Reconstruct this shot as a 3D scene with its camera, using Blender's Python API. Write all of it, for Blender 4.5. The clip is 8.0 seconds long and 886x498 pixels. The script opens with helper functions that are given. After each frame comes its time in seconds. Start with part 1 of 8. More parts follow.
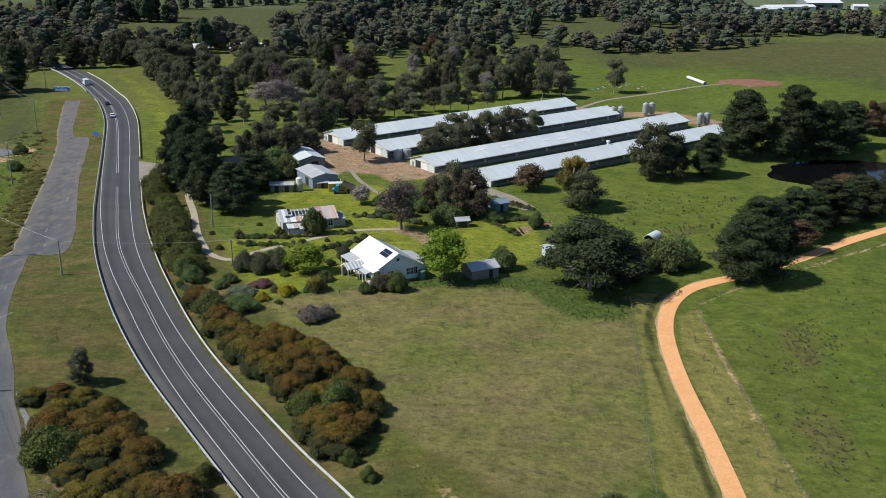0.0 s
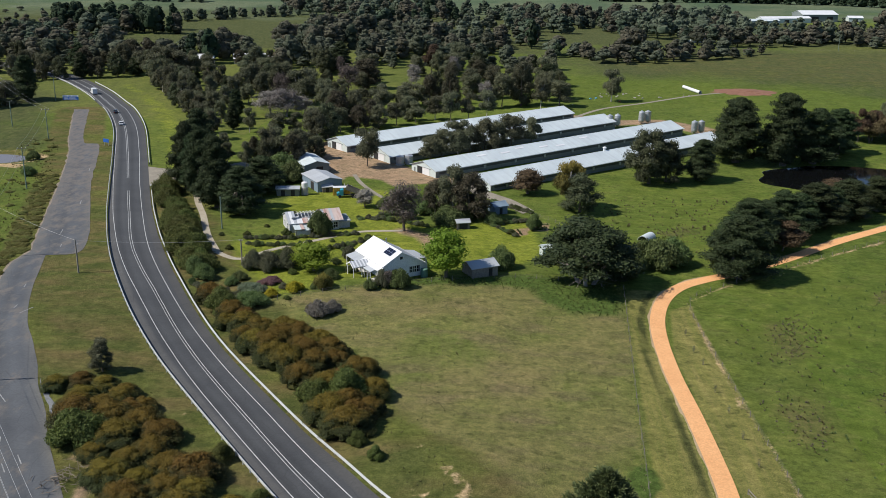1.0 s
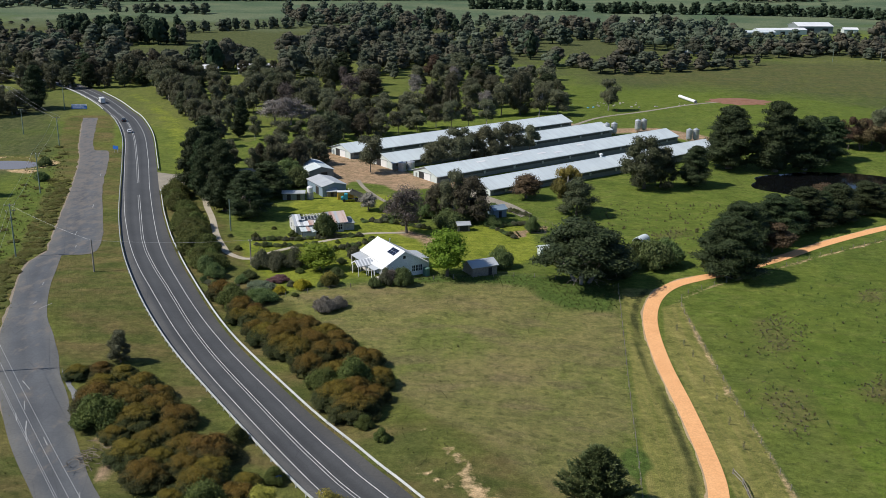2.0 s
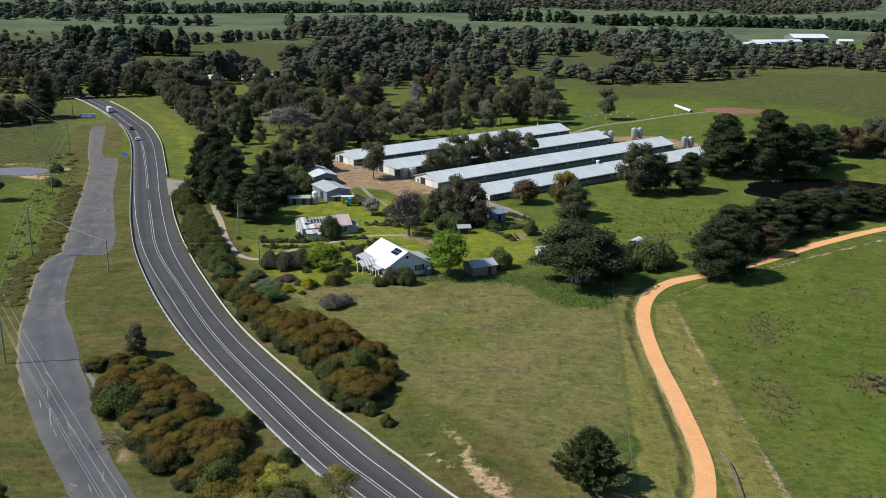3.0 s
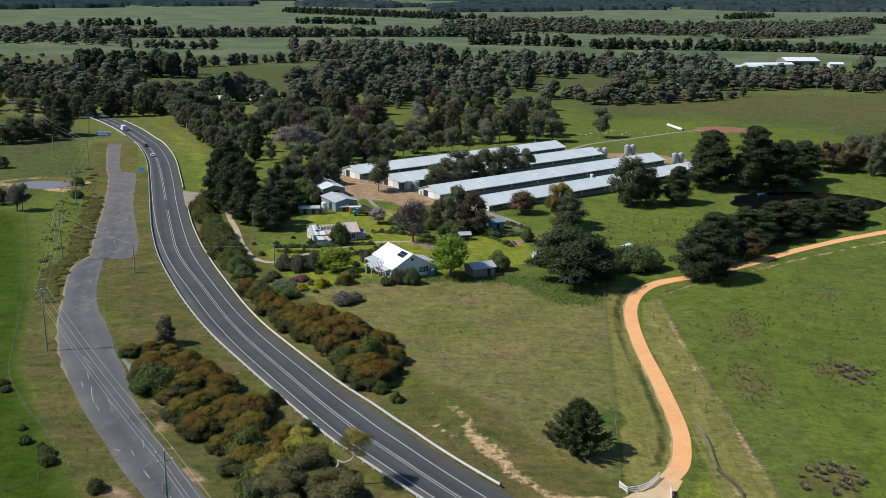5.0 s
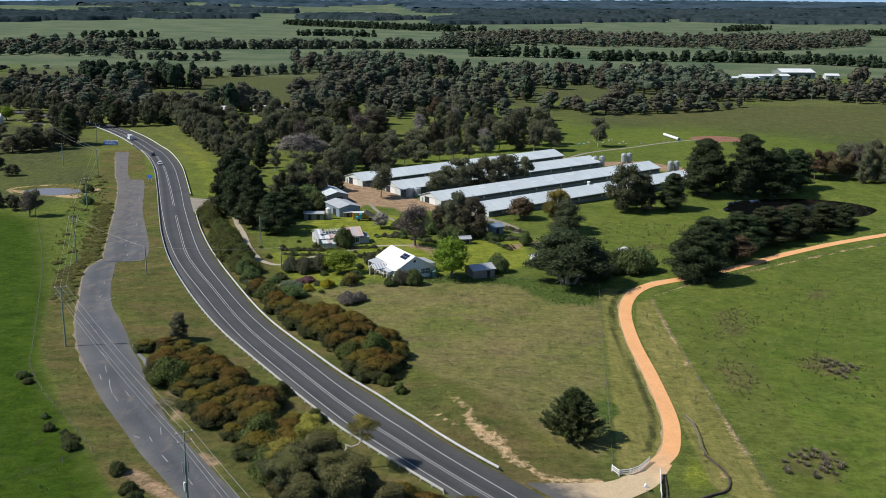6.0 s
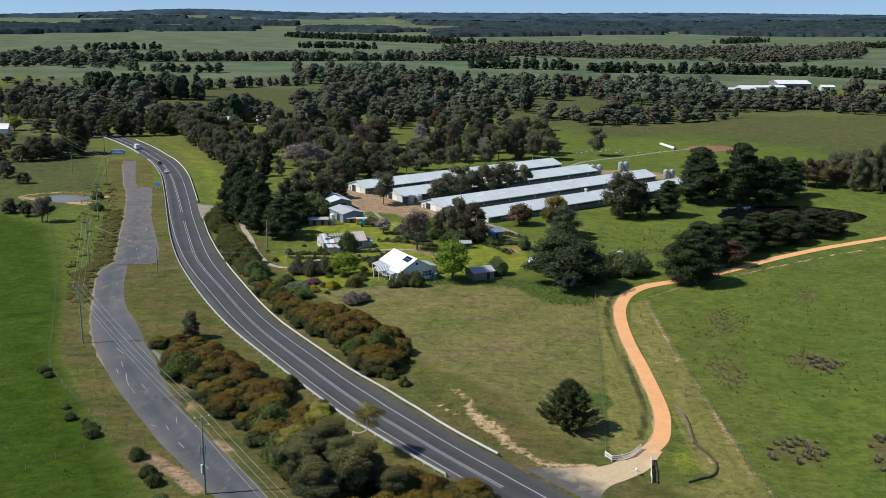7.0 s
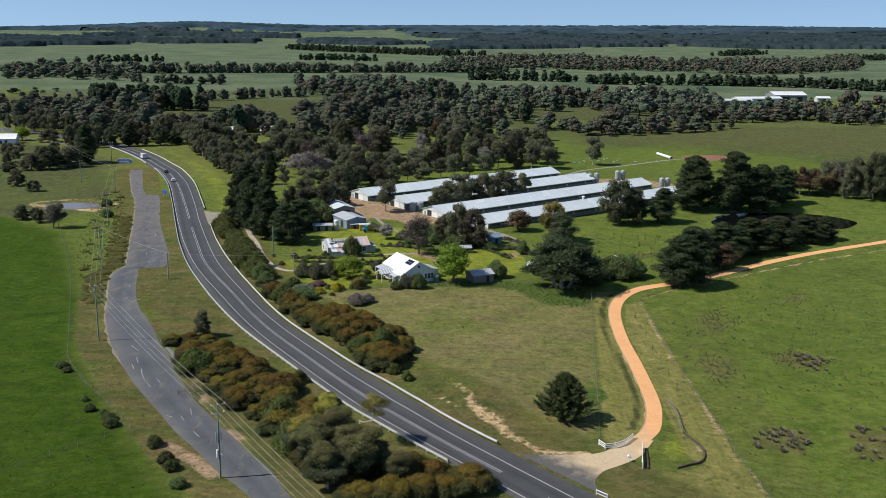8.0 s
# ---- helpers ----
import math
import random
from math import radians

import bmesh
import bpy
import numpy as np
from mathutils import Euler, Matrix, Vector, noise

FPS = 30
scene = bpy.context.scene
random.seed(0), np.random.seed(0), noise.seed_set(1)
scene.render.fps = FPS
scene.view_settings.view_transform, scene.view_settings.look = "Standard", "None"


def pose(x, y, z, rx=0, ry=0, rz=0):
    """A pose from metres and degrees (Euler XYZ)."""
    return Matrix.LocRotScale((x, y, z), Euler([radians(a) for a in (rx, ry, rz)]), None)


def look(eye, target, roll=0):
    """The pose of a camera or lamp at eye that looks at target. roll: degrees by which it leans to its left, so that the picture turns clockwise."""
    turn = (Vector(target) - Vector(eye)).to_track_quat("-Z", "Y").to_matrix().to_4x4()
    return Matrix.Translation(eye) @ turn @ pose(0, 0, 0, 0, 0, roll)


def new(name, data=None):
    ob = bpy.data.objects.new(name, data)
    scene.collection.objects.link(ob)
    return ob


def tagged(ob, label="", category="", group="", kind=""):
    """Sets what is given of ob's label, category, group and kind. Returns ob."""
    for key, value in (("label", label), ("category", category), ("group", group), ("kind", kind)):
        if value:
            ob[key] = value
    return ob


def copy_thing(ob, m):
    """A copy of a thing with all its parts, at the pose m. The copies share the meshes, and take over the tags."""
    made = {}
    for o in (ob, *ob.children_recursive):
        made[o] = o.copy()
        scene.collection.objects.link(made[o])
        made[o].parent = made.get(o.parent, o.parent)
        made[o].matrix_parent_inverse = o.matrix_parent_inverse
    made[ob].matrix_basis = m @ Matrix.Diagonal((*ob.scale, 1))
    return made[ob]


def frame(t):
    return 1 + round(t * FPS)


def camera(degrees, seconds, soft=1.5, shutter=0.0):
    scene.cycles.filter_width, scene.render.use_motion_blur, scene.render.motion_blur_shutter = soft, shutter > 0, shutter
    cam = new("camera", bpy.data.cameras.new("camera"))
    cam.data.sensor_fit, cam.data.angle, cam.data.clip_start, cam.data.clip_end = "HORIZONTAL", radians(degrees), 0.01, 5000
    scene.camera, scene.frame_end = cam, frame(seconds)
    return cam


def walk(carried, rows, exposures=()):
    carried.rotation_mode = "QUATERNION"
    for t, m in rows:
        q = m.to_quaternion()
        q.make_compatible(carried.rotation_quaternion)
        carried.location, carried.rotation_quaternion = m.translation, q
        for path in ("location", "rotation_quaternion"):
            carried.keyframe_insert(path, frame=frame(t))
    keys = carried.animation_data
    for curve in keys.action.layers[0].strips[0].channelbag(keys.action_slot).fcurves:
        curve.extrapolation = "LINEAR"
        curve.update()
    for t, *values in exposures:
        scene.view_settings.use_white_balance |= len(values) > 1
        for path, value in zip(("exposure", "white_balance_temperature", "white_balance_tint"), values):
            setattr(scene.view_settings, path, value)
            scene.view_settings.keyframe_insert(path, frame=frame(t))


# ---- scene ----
# ---------------------------------------------------------------- camera
cam = camera(49.0, 8.0, 0.55)


def flight(t):
    """Eye and aim of the drone: it backs away level while it tips up slowly."""
    eye = Vector((0.47, 16.36 - 9.851 * t - 0.0335 * t * t, 80.25 + 0.135 * t - 0.0168 * t * t))
    yaw = 0.0355
    pitch = -0.328 + 0.01205 * t + 0.000011 * t * t
    aim = eye + 100 * Vector((-math.sin(yaw) * math.cos(pitch), math.cos(yaw) * math.cos(pitch), math.sin(pitch)))
    return look(eye, aim, 0.66)


walk(cam, [(k * 0.5, flight(k * 0.5)) for k in range(17)])

# ---------------------------------------------------------------- light
SUN_AZIMUTH = 193.0   # degrees, direction towards the sun in the plan, counted from +x
SUN_HEIGHT = 47.0
world = bpy.data.worlds.new("sky")
scene.world = world
world.use_nodes = True
wn = world.node_tree
sky = wn.nodes.new("ShaderNodeTexSky")
sky.sky_type = "NISHITA"
sky.sun_disc = False
sky.sun_elevation = radians(SUN_HEIGHT)
sky.sun_rotation = radians(90 - SUN_AZIMUTH)
sky.altitude = 100
sky.air_density, sky.dust_density, sky.ozone_density = 1.0, 0.0, 3.0
where = wn.nodes.new("ShaderNodeTexCoord")
raised = wn.nodes.new("ShaderNodeMapping")
raised.inputs["Location"].default_value = (0, 0, 0.16)
wn.links.new(where.outputs["Generated"], raised.inputs[0])
wn.links.new(raised.outputs[0], sky.inputs[0])
wn.links.new(sky.outputs[0], wn.nodes["Background"].inputs[0])
wn.nodes["Background"].inputs[1].default_value = 0.1
sun_data = bpy.data.lights.new("sun", "SUN")
sun_data.energy, sun_data.angle, sun_data.color = 4.6, radians(0.53), (1.0, 0.95, 0.87)
sun = new("sun", sun_data)
a, e = radians(SUN_AZIMUTH), radians(SUN_HEIGHT)
sun.matrix_world = look((0, 0, 300), Vector((0, 0, 300)) - 10 * Vector((math.cos(a) * math.cos(e), math.sin(a) * math.cos(e), math.sin(e))))
scene.view_settings.exposure = 0.35

# ---------------------------------------------------------------- materials


def nodes_of(name):
    m = bpy.data.materials.new(name)
    m.use_nodes = True
    nt = m.node_tree
    return m, nt, nt.nodes["Principled BSDF"]


def add(nt, kind, **values):
    n = nt.nodes.new(kind)
    for k, v in values.items():
        n.inputs[k.replace("_", " ")].default_value = v
    return n


def noise_tex(nt, scale, detail=4.0, rough=0.6, coords="Object", stretch=None):
    c = nt.nodes.new("ShaderNodeTexCoord")
    n = add(nt, "ShaderNodeTexNoise", Scale=scale, Detail=detail, Roughness=rough)
    src = c.outputs[coords]
    if stretch:
        mp = nt.nodes.new("ShaderNodeMapping")
        mp.inputs["Scale"].default_value = stretch
        nt.links.new(src, mp.inputs[0])
        src = mp.outputs[0]
    nt.links.new(src, n.inputs["Vector"])
    return n.outputs[0]


def ramp(nt, src, stops):
    r = nt.nodes.new("ShaderNodeValToRGB")
    els = r.color_ramp.elements
    while len(els) < len(stops):
        els.new(0.5)
    for el, (p, c) in zip(els, stops):
        el.position, el.color = p, (*c, 1)
    nt.links.new(src, r.inputs[0])
    return r.outputs[0]


def mix(nt, fac, one, two, blend="MIX"):
    n = nt.nodes.new("ShaderNodeMix")
    n.data_type, n.blend_type = "RGBA", blend
    for sock, v in ((n.inputs[0], fac), (n.inputs[6], one), (n.inputs[7], two)):
        if isinstance(v, (int, float)):
            sock.default_value = v
        elif isinstance(v, tuple):
            sock.default_value = (*v, 1)
        else:
            nt.links.new(v, sock)
    return n.outputs[2]


def calc(nt, op, one, two=0.5, clamp=True):
    n = nt.nodes.new("ShaderNodeMath")
    n.operation, n.use_clamp = op, clamp
    for sock, v in ((n.inputs[0], one), (n.inputs[1], two)):
        if isinstance(v, (int, float)):
            sock.default_value = v
        else:
            nt.links.new(v, sock)
    return n.outputs[0]


def bumped(nt, b, height, strength, distance):
    n = add(nt, "ShaderNodeBump", Strength=strength, Distance=distance)
    nt.links.new(height, n.inputs["Height"])
    nt.links.new(n.outputs[0], b.inputs["Normal"])


def surface(name, dark, light, scale, rough=0.8, grain=8.0, metal=0.0, bump=0.3, depth=0.03, vary=0.15, coords="Object", stretch=None):
    """Two scales of mottling between two colours, a little change from thing to thing, and relief."""
    m, nt, b = nodes_of(name)
    big = noise_tex(nt, scale, 5, 0.6, coords, stretch)
    fine = noise_tex(nt, scale * grain, 3, 0.7, coords, stretch)
    col = ramp(nt, big, [(0.32, dark), (0.68, light)])
    col = mix(nt, 0.35, col, ramp(nt, fine, [(0.3, tuple(0.55 * v for v in dark)), (0.7, tuple(min(1, 1.3 * v) for v in light))]))
    info = nt.nodes.new("ShaderNodeObjectInfo")
    h = nt.nodes.new("ShaderNodeHueSaturation")
    nt.links.new(calc(nt, "MULTIPLY_ADD", info.outputs["Random"], vary * 2, False), h.inputs["Value"])
    h.inputs["Value"].links[0].from_node.inputs[2].default_value = 1 - vary
    nt.links.new(col, h.inputs["Color"])
    nt.links.new(h.outputs[0], b.inputs["Base Color"])
    b.inputs["Roughness"].default_value, b.inputs["Metallic"].default_value = rough, metal
    if bump:
        bumped(nt, b, fine, bump, depth)
    return m


def foliage(name, dark, light, tip, vary=0.25, through_light=0.25, mixed=0.0, lit_bloom=None, relief=0.0, gloss=0.25):
    """Leaves: each clump takes its own tone, each plant too, and some light comes through."""
    m, nt, b = nodes_of(name)
    geo = nt.nodes.new("ShaderNodeNewGeometry")
    big = noise_tex(nt, 0.35, 3, 0.6)
    col = ramp(nt, geo.outputs["Random Per Island"], [(0.0, dark), (0.7, light), (1.0, tip)])
    col = mix(nt, calc(nt, "MULTIPLY", big, 0.8), col, mix(nt, 0.5, dark, light))
    if lit_bloom:
        # flowers, new growth and painted-in sunlit tops, in patches on the crown's upper side
        c = nt.nodes.new("ShaderNodeTexCoord")
        s = nt.nodes.new("ShaderNodeSeparateXYZ")
        nt.links.new(c.outputs["Generated"], s.inputs[0])
        tops = calc(nt, "ADD", s.outputs[2], calc(nt, "MULTIPLY", calc(nt, "SUBTRACT", noise_tex(nt, 0.9, 3, 0.6), 0.5, False), 0.9, False), False)
        tops = calc(nt, "MULTIPLY", ramp(nt, tops, [(0.5, (0, 0, 0)), (0.85, (1, 1, 1))]), calc(nt, "MULTIPLY_ADD", geo.outputs["Random Per Island"], 0.7))
        col = mix(nt, tops, col, lit_bloom)
    if mixed:
        # other kinds of tree stand among them
        kinds = noise_tex(nt, mixed, 2, 0.5)
        col = mix(nt, 1.0, col, ramp(nt, kinds, [(0.30, (0.5, 0.6, 0.55)), (0.42, (0.9, 0.95, 0.85)), (0.52, (1.1, 1.06, 1.0)), (0.62, (1.25, 1.22, 1.14)), (0.70, (1.14, 1.0, 0.88))]), "MULTIPLY")
    info = nt.nodes.new("ShaderNodeObjectInfo")
    h = nt.nodes.new("ShaderNodeHueSaturation")
    mad = nt.nodes.new("ShaderNodeMath")
    mad.operation = "MULTIPLY_ADD"
    mad.inputs[1].default_value, mad.inputs[2].default_value = vary * 2, 1 - vary
    nt.links.new(info.outputs["Random"], mad.inputs[0])
    nt.links.new(mad.outputs[0], h.inputs["Value"])
    hue = nt.nodes.new("ShaderNodeMath")
    hue.operation = "MULTIPLY_ADD"
    hue.inputs[1].default_value, hue.inputs[2].default_value = 0.045, 0.485
    nt.links.new(info.outputs["Random"], hue.inputs[0])
    nt.links.new(hue.outputs[0], h.inputs["Hue"])
    nt.links.new(col, h.inputs["Color"])
    nt.links.new(h.outputs[0], b.inputs["Base Color"])
    b.inputs["Roughness"].default_value = 0.65
    b.inputs["Specular IOR Level"].default_value = gloss
    if relief:
        # sprays too small to build at this distance
        bumped(nt, b, noise_tex(nt, 1.1, 4, 0.7), 1.0, relief)
    tr = nt.nodes.new("ShaderNodeBsdfTranslucent")
    nt.links.new(h.outputs[0], tr.inputs[0])
    ms = nt.nodes.new("ShaderNodeMixShader")
    ms.inputs[0].default_value = through_light
    nt.links.new(b.outputs[0], ms.inputs[1])
    nt.links.new(tr.outputs[0], ms.inputs[2])
    nt.links.new(ms.outputs[0], nt.nodes["Material Output"].inputs[0])
    return m


def ground_material():
    m, nt, b = nodes_of("pasture and soil")

    def zone(name):
        n = nt.nodes.new("ShaderNodeAttribute")
        n.attribute_name = name
        s = nt.nodes.new("ShaderNodeSeparateColor")
        nt.links.new(n.outputs["Color"], s.inputs[0])
        return (*s.outputs, n.outputs["Alpha"])

    za, zb, zc = zone("zone_a"), zone("zone_b"), zone("zone_c")
    fields = nt.nodes.new("ShaderNodeTexVoronoi")
    fields.inputs["Scale"].default_value = 0.0035
    c = nt.nodes.new("ShaderNodeTexCoord")
    nt.links.new(c.outputs["Object"], fields.inputs["Vector"])
    wide = noise_tex(nt, 0.012, 5, 0.6)
    mid = noise_tex(nt, 0.11, 6, 0.65)
    fine = noise_tex(nt, 1.1, 5, 0.75)
    blade = noise_tex(nt, 5.0, 3, 0.8)
    streak = noise_tex(nt, 0.5, 4, 0.7, "Object", (1.0, 0.25, 1.0))
    sep = nt.nodes.new("ShaderNodeSeparateColor")
    nt.links.new(fields.outputs["Color"], sep.inputs[0])
    pasture = ramp(nt, sep.outputs[0], [(0.0, (0.088, 0.136, 0.026)), (0.3, (0.098, 0.13, 0.03)), (0.55, (0.09, 0.142, 0.022)), (0.8, (0.11, 0.128, 0.036)), (1.0, (0.14, 0.14, 0.055))])
    pasture = mix(nt, ramp(nt, mid, [(0.35, (0, 0, 0)), (0.65, (0.6, 0.6, 0.6))]), pasture, (0.15, 0.178, 0.036))
    pasture = mix(nt, ramp(nt, noise_tex(nt, 0.3, 5, 0.65, "Object", (0.55, 1.4, 1.0)), [(0.5, (0, 0, 0)), (0.68, (0.6, 0.6, 0.6))]), pasture, (0.16, 0.168, 0.05))
    pasture = mix(nt, ramp(nt, wide, [(0.4, (0, 0, 0)), (0.7, (0.5, 0.5, 0.5))]), pasture, (0.06, 0.09, 0.024))

    def over(base, weight, colour, edge=0.35):
        """Lay a zone over the base with a ragged edge."""
        rag = calc(nt, "ADD", weight, calc(nt, "MULTIPLY", calc(nt, "SUBTRACT", mid, 0.5, False), edge * 2, False), False)
        rag = calc(nt, "ADD", rag, calc(nt, "MULTIPLY", calc(nt, "SUBTRACT", fine, 0.5, False), edge * 1.5, False), False)
        return mix(nt, ramp(nt, rag, [(0.32, (0, 0, 0)), (0.62, (1, 1, 1))]), base, colour)

    broad = noise_tex(nt, 0.045, 4, 0.55)
    patchy = noise_tex(nt, 0.085, 5, 0.6, "Object", (0.7, 1.5, 1.0))
    lush = mix(nt, ramp(nt, mid, [(0.35, (0, 0, 0)), (0.65, (1, 1, 1))]), (0.034, 0.066, 0.007), (0.05, 0.086, 0.011))
    lawn = mix(nt, ramp(nt, mid, [(0.35, (0, 0, 0)), (0.65, (1, 1, 1))]), (0.15, 0.18, 0.024), (0.21, 0.235, 0.04))
    # unmown field: olive grass, tan seed heads and dull purple-brown weeds in soft patches
    dry = mix(nt, ramp(nt, broad, [(0.36, (0, 0, 0)), (0.64, (1, 1, 1))]), (0.127, 0.147, 0.041), (0.19, 0.167, 0.07))
    dry = mix(nt, ramp(nt, patchy, [(0.5, (0, 0, 0)), (0.64, (0.65, 0.65, 0.65))]), dry, (0.148, 0.12, 0.068))
    dry = mix(nt, ramp(nt, streak, [(0.4, (0, 0, 0)), (0.7, (0.5, 0.5, 0.5))]), dry, (0.185, 0.17, 0.07))
    verge = mix(nt, ramp(nt, patchy, [(0.4, (0, 0, 0)), (0.62, (1, 1, 1))]), (0.084, 0.096, 0.03), (0.136, 0.112, 0.048))
    verge = mix(nt, ramp(nt, broad, [(0.5, (0, 0, 0)), (0.66, (0.7, 0.7, 0.7))]), verge, (0.118, 0.132, 0.034))
    rows = noise_tex(nt, 0.8, 3, 0.6, "Object", (1.0, 0.06, 1.0))
    mown = mix(nt, ramp(nt, rows, [(0.36, (0, 0, 0)), (0.64, (1, 1, 1))]), (0.168, 0.17, 0.05), (0.22, 0.2, 0.07))
    ditch = mix(nt, fine, (0.05, 0.058, 0.022), (0.09, 0.092, 0.034))
    rusty = mix(nt, fine, (0.085, 0.098, 0.032), (0.15, 0.128, 0.055))
    soil = mix(nt, fine, (0.33, 0.215, 0.105), (0.56, 0.43, 0.27))
    yard = mix(nt, mid, (0.25, 0.165, 0.105), (0.37, 0.27, 0.18))
    weeds = mix(nt, fine, (0.056, 0.09, 0.022), (0.092, 0.132, 0.034))
    # dull olive paddocks; on far land this colour also stands in for haze
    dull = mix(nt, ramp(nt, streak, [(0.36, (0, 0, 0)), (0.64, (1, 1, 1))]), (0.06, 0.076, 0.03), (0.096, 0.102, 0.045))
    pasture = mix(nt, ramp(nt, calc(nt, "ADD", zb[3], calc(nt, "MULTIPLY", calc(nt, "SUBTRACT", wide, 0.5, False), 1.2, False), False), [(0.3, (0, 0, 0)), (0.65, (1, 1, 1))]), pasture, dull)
    # far pasture: haze put into a bluer, paler grass colour
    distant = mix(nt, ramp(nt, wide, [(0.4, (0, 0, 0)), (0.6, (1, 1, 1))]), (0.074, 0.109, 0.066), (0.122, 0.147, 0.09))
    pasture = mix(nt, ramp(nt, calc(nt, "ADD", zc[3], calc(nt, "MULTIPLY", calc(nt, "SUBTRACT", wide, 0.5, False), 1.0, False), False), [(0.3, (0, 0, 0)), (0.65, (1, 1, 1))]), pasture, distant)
    col = over(pasture, za[1], lush)
    col = over(col, za[3], lawn)
    col = over(col, za[0], dry)
    col = over(col, zc[0], mown, 0.12)
    col = over(col, zc[2], rusty, 0.5)
    col = over(col, zb[0], verge)
    col = over(col, zb[2], weeds)
    col = over(col, zb[1], yard, 0.2)
    col = over(col, zc[1], ditch, 0.3)
    col = over(col, za[2], soil, 0.6)
    # grass grain, worn and rank patches, small dark tussocks
    col = mix(nt, 0.75, col, ramp(nt, noise_tex(nt, 0.16, 6, 0.7), [(0.36, (0.78, 0.82, 0.78)), (0.5, (1.0, 1.0, 1.0)), (0.64, (1.2, 1.15, 1.13))]), "MULTIPLY")
    col = mix(nt, 0.5, col, ramp(nt, fine, [(0.36, (0.6, 0.62, 0.6)), (0.64, (1.38, 1.35, 1.34))]), "MULTIPLY")
    col = mix(nt, 0.6, col, ramp(nt, blade, [(0.36, (0.45, 0.47, 0.45)), (0.64, (1.5, 1.48, 1.45))]), "MULTIPLY")
    col = mix(nt, 0.8, col, ramp(nt, noise_tex(nt, 0.5, 4, 0.65, "Object", (0.8, 1.2, 1.0)), [(0.36, (0.76, 0.79, 0.76)), (0.64, (1.24, 1.21, 1.2))]), "MULTIPLY")
    spots = noise_tex(nt, 0.45, 2, 0.5)
    col = mix(nt, ramp(nt, spots, [(0.62, (0, 0, 0)), (0.68, (0.45, 0.45, 0.45))]), col, (0.05, 0.06, 0.02))
    nt.links.new(col, b.inputs["Base Color"])
    b.inputs["Roughness"].default_value = 0.95
    b.inputs["Specular IOR Level"].default_value = 0.03
    bumped(nt, b, calc(nt, "ADD", fine, blade, False), 0.9, 0.25)
    return m


def asphalt(name, lane, shoulder, marks):
    """Sealed road: darker wheel tracks along it, worn grain, patches and fine cracks."""
    m, nt, b = nodes_of(name)
    at = nt.nodes.new("ShaderNodeAttribute")
    at.attribute_name = "across"
    rub = ramp(nt, calc(nt, "MULTIPLY_ADD", at.outputs["Fac"], 0.07), marks(lane, shoulder))
    rub.node.inputs[0].links[0].from_node.inputs[2].default_value = 0.5
    big = noise_tex(nt, 0.09, 5, 0.6)
    fine = noise_tex(nt, 2.5, 4, 0.7)
    col = mix(nt, 0.7, rub, ramp(nt, big, [(0.3, (0.72, 0.72, 0.74)), (0.7, (1.3, 1.28, 1.24))]), "MULTIPLY")
    col = mix(nt, 0.5, col, ramp(nt, fine, [(0.3, (0.7, 0.7, 0.7)), (0.7, (1.3, 1.3, 1.3))]), "MULTIPLY")
    v = nt.nodes.new("ShaderNodeTexVoronoi")
    v.feature = "DISTANCE_TO_EDGE"
    v.inputs["Scale"].default_value = 0.16
    c = nt.nodes.new("ShaderNodeTexCoord")
    nt.links.new(c.outputs["Object"], v.inputs["Vector"])
    col = mix(nt, ramp(nt, v.outputs[0], [(0.0, (0.5, 0.5, 0.5)), (0.012, (0, 0, 0))]), col, tuple(0.6 * q for q in lane))
    nt.links.new(col, b.inputs["Base Color"])
    b.inputs["Roughness"].default_value = 0.82
    bumped(nt, b, fine, 0.4, 0.02)
    return m


def corrugated(name, base, stain, pitch=1.0, rough=0.42, amount=0.5):
    """Metal sheet: ribs down the slope, sheet joints, streaks of dirt or rust."""
    m, nt, b = nodes_of(name)
    c = nt.nodes.new("ShaderNodeTexCoord")
    w = nt.nodes.new("ShaderNodeTexWave")
    w.inputs["Scale"].default_value = pitch
    nt.links.new(c.outputs["Object"], w.inputs["Vector"])
    streaks = noise_tex(nt, 0.5, 6, 0.7, "Object", (1.6, 0.18, 0.18))
    big = noise_tex(nt, 0.13, 5, 0.6)
    col = mix(nt, ramp(nt, streaks, [(0.45, (0, 0, 0)), (0.75, (amount, amount, amount))]), base, stain)
    col = mix(nt, 0.6, col, ramp(nt, big, [(0.3, (0.82, 0.83, 0.85)), (0.7, (1.1, 1.1, 1.08))]), "MULTIPLY")
    nt.links.new(col, b.inputs["Base Color"])
    b.inputs["Roughness"].default_value, b.inputs["Metallic"].default_value = rough, 0.15
    bumped(nt, b, w.outputs["Fac"], 0.35, 0.04)
    return m


M = {}
M["ground"] = ground_material()
M["road"] = asphalt("dark sealed road", (0.0385, 0.0405, 0.043), (0.068, 0.0675, 0.066), lambda l, s: [
    (0.02, s), (0.24, s), (0.29, l), (0.35, tuple(0.78 * q for q in l)), (0.43, tuple(1.2 * q for q in l)), (0.54, l), (0.61, tuple(0.78 * q for q in l)), (0.7, tuple(1.15 * q for q in l)), (0.84, l), (0.88, tuple(0.7 * q for q in s)), (0.98, tuple(0.74 * q for q in s))])
M["old_road"] = asphalt("worn grey seal", (0.066, 0.0715, 0.0785), (0.096, 0.095, 0.09), lambda l, s: [(0.1, s), (0.3, l), (0.45, tuple(0.85 * q for q in l)), (0.6, tuple(1.1 * q for q in l)), (0.75, l), (0.92, s)])
on = M["old_road"].node_tree
ob_in = on.nodes["Principled BSDF"].inputs["Base Color"]
o_pos = on.nodes.new("ShaderNodeSeparateXYZ")
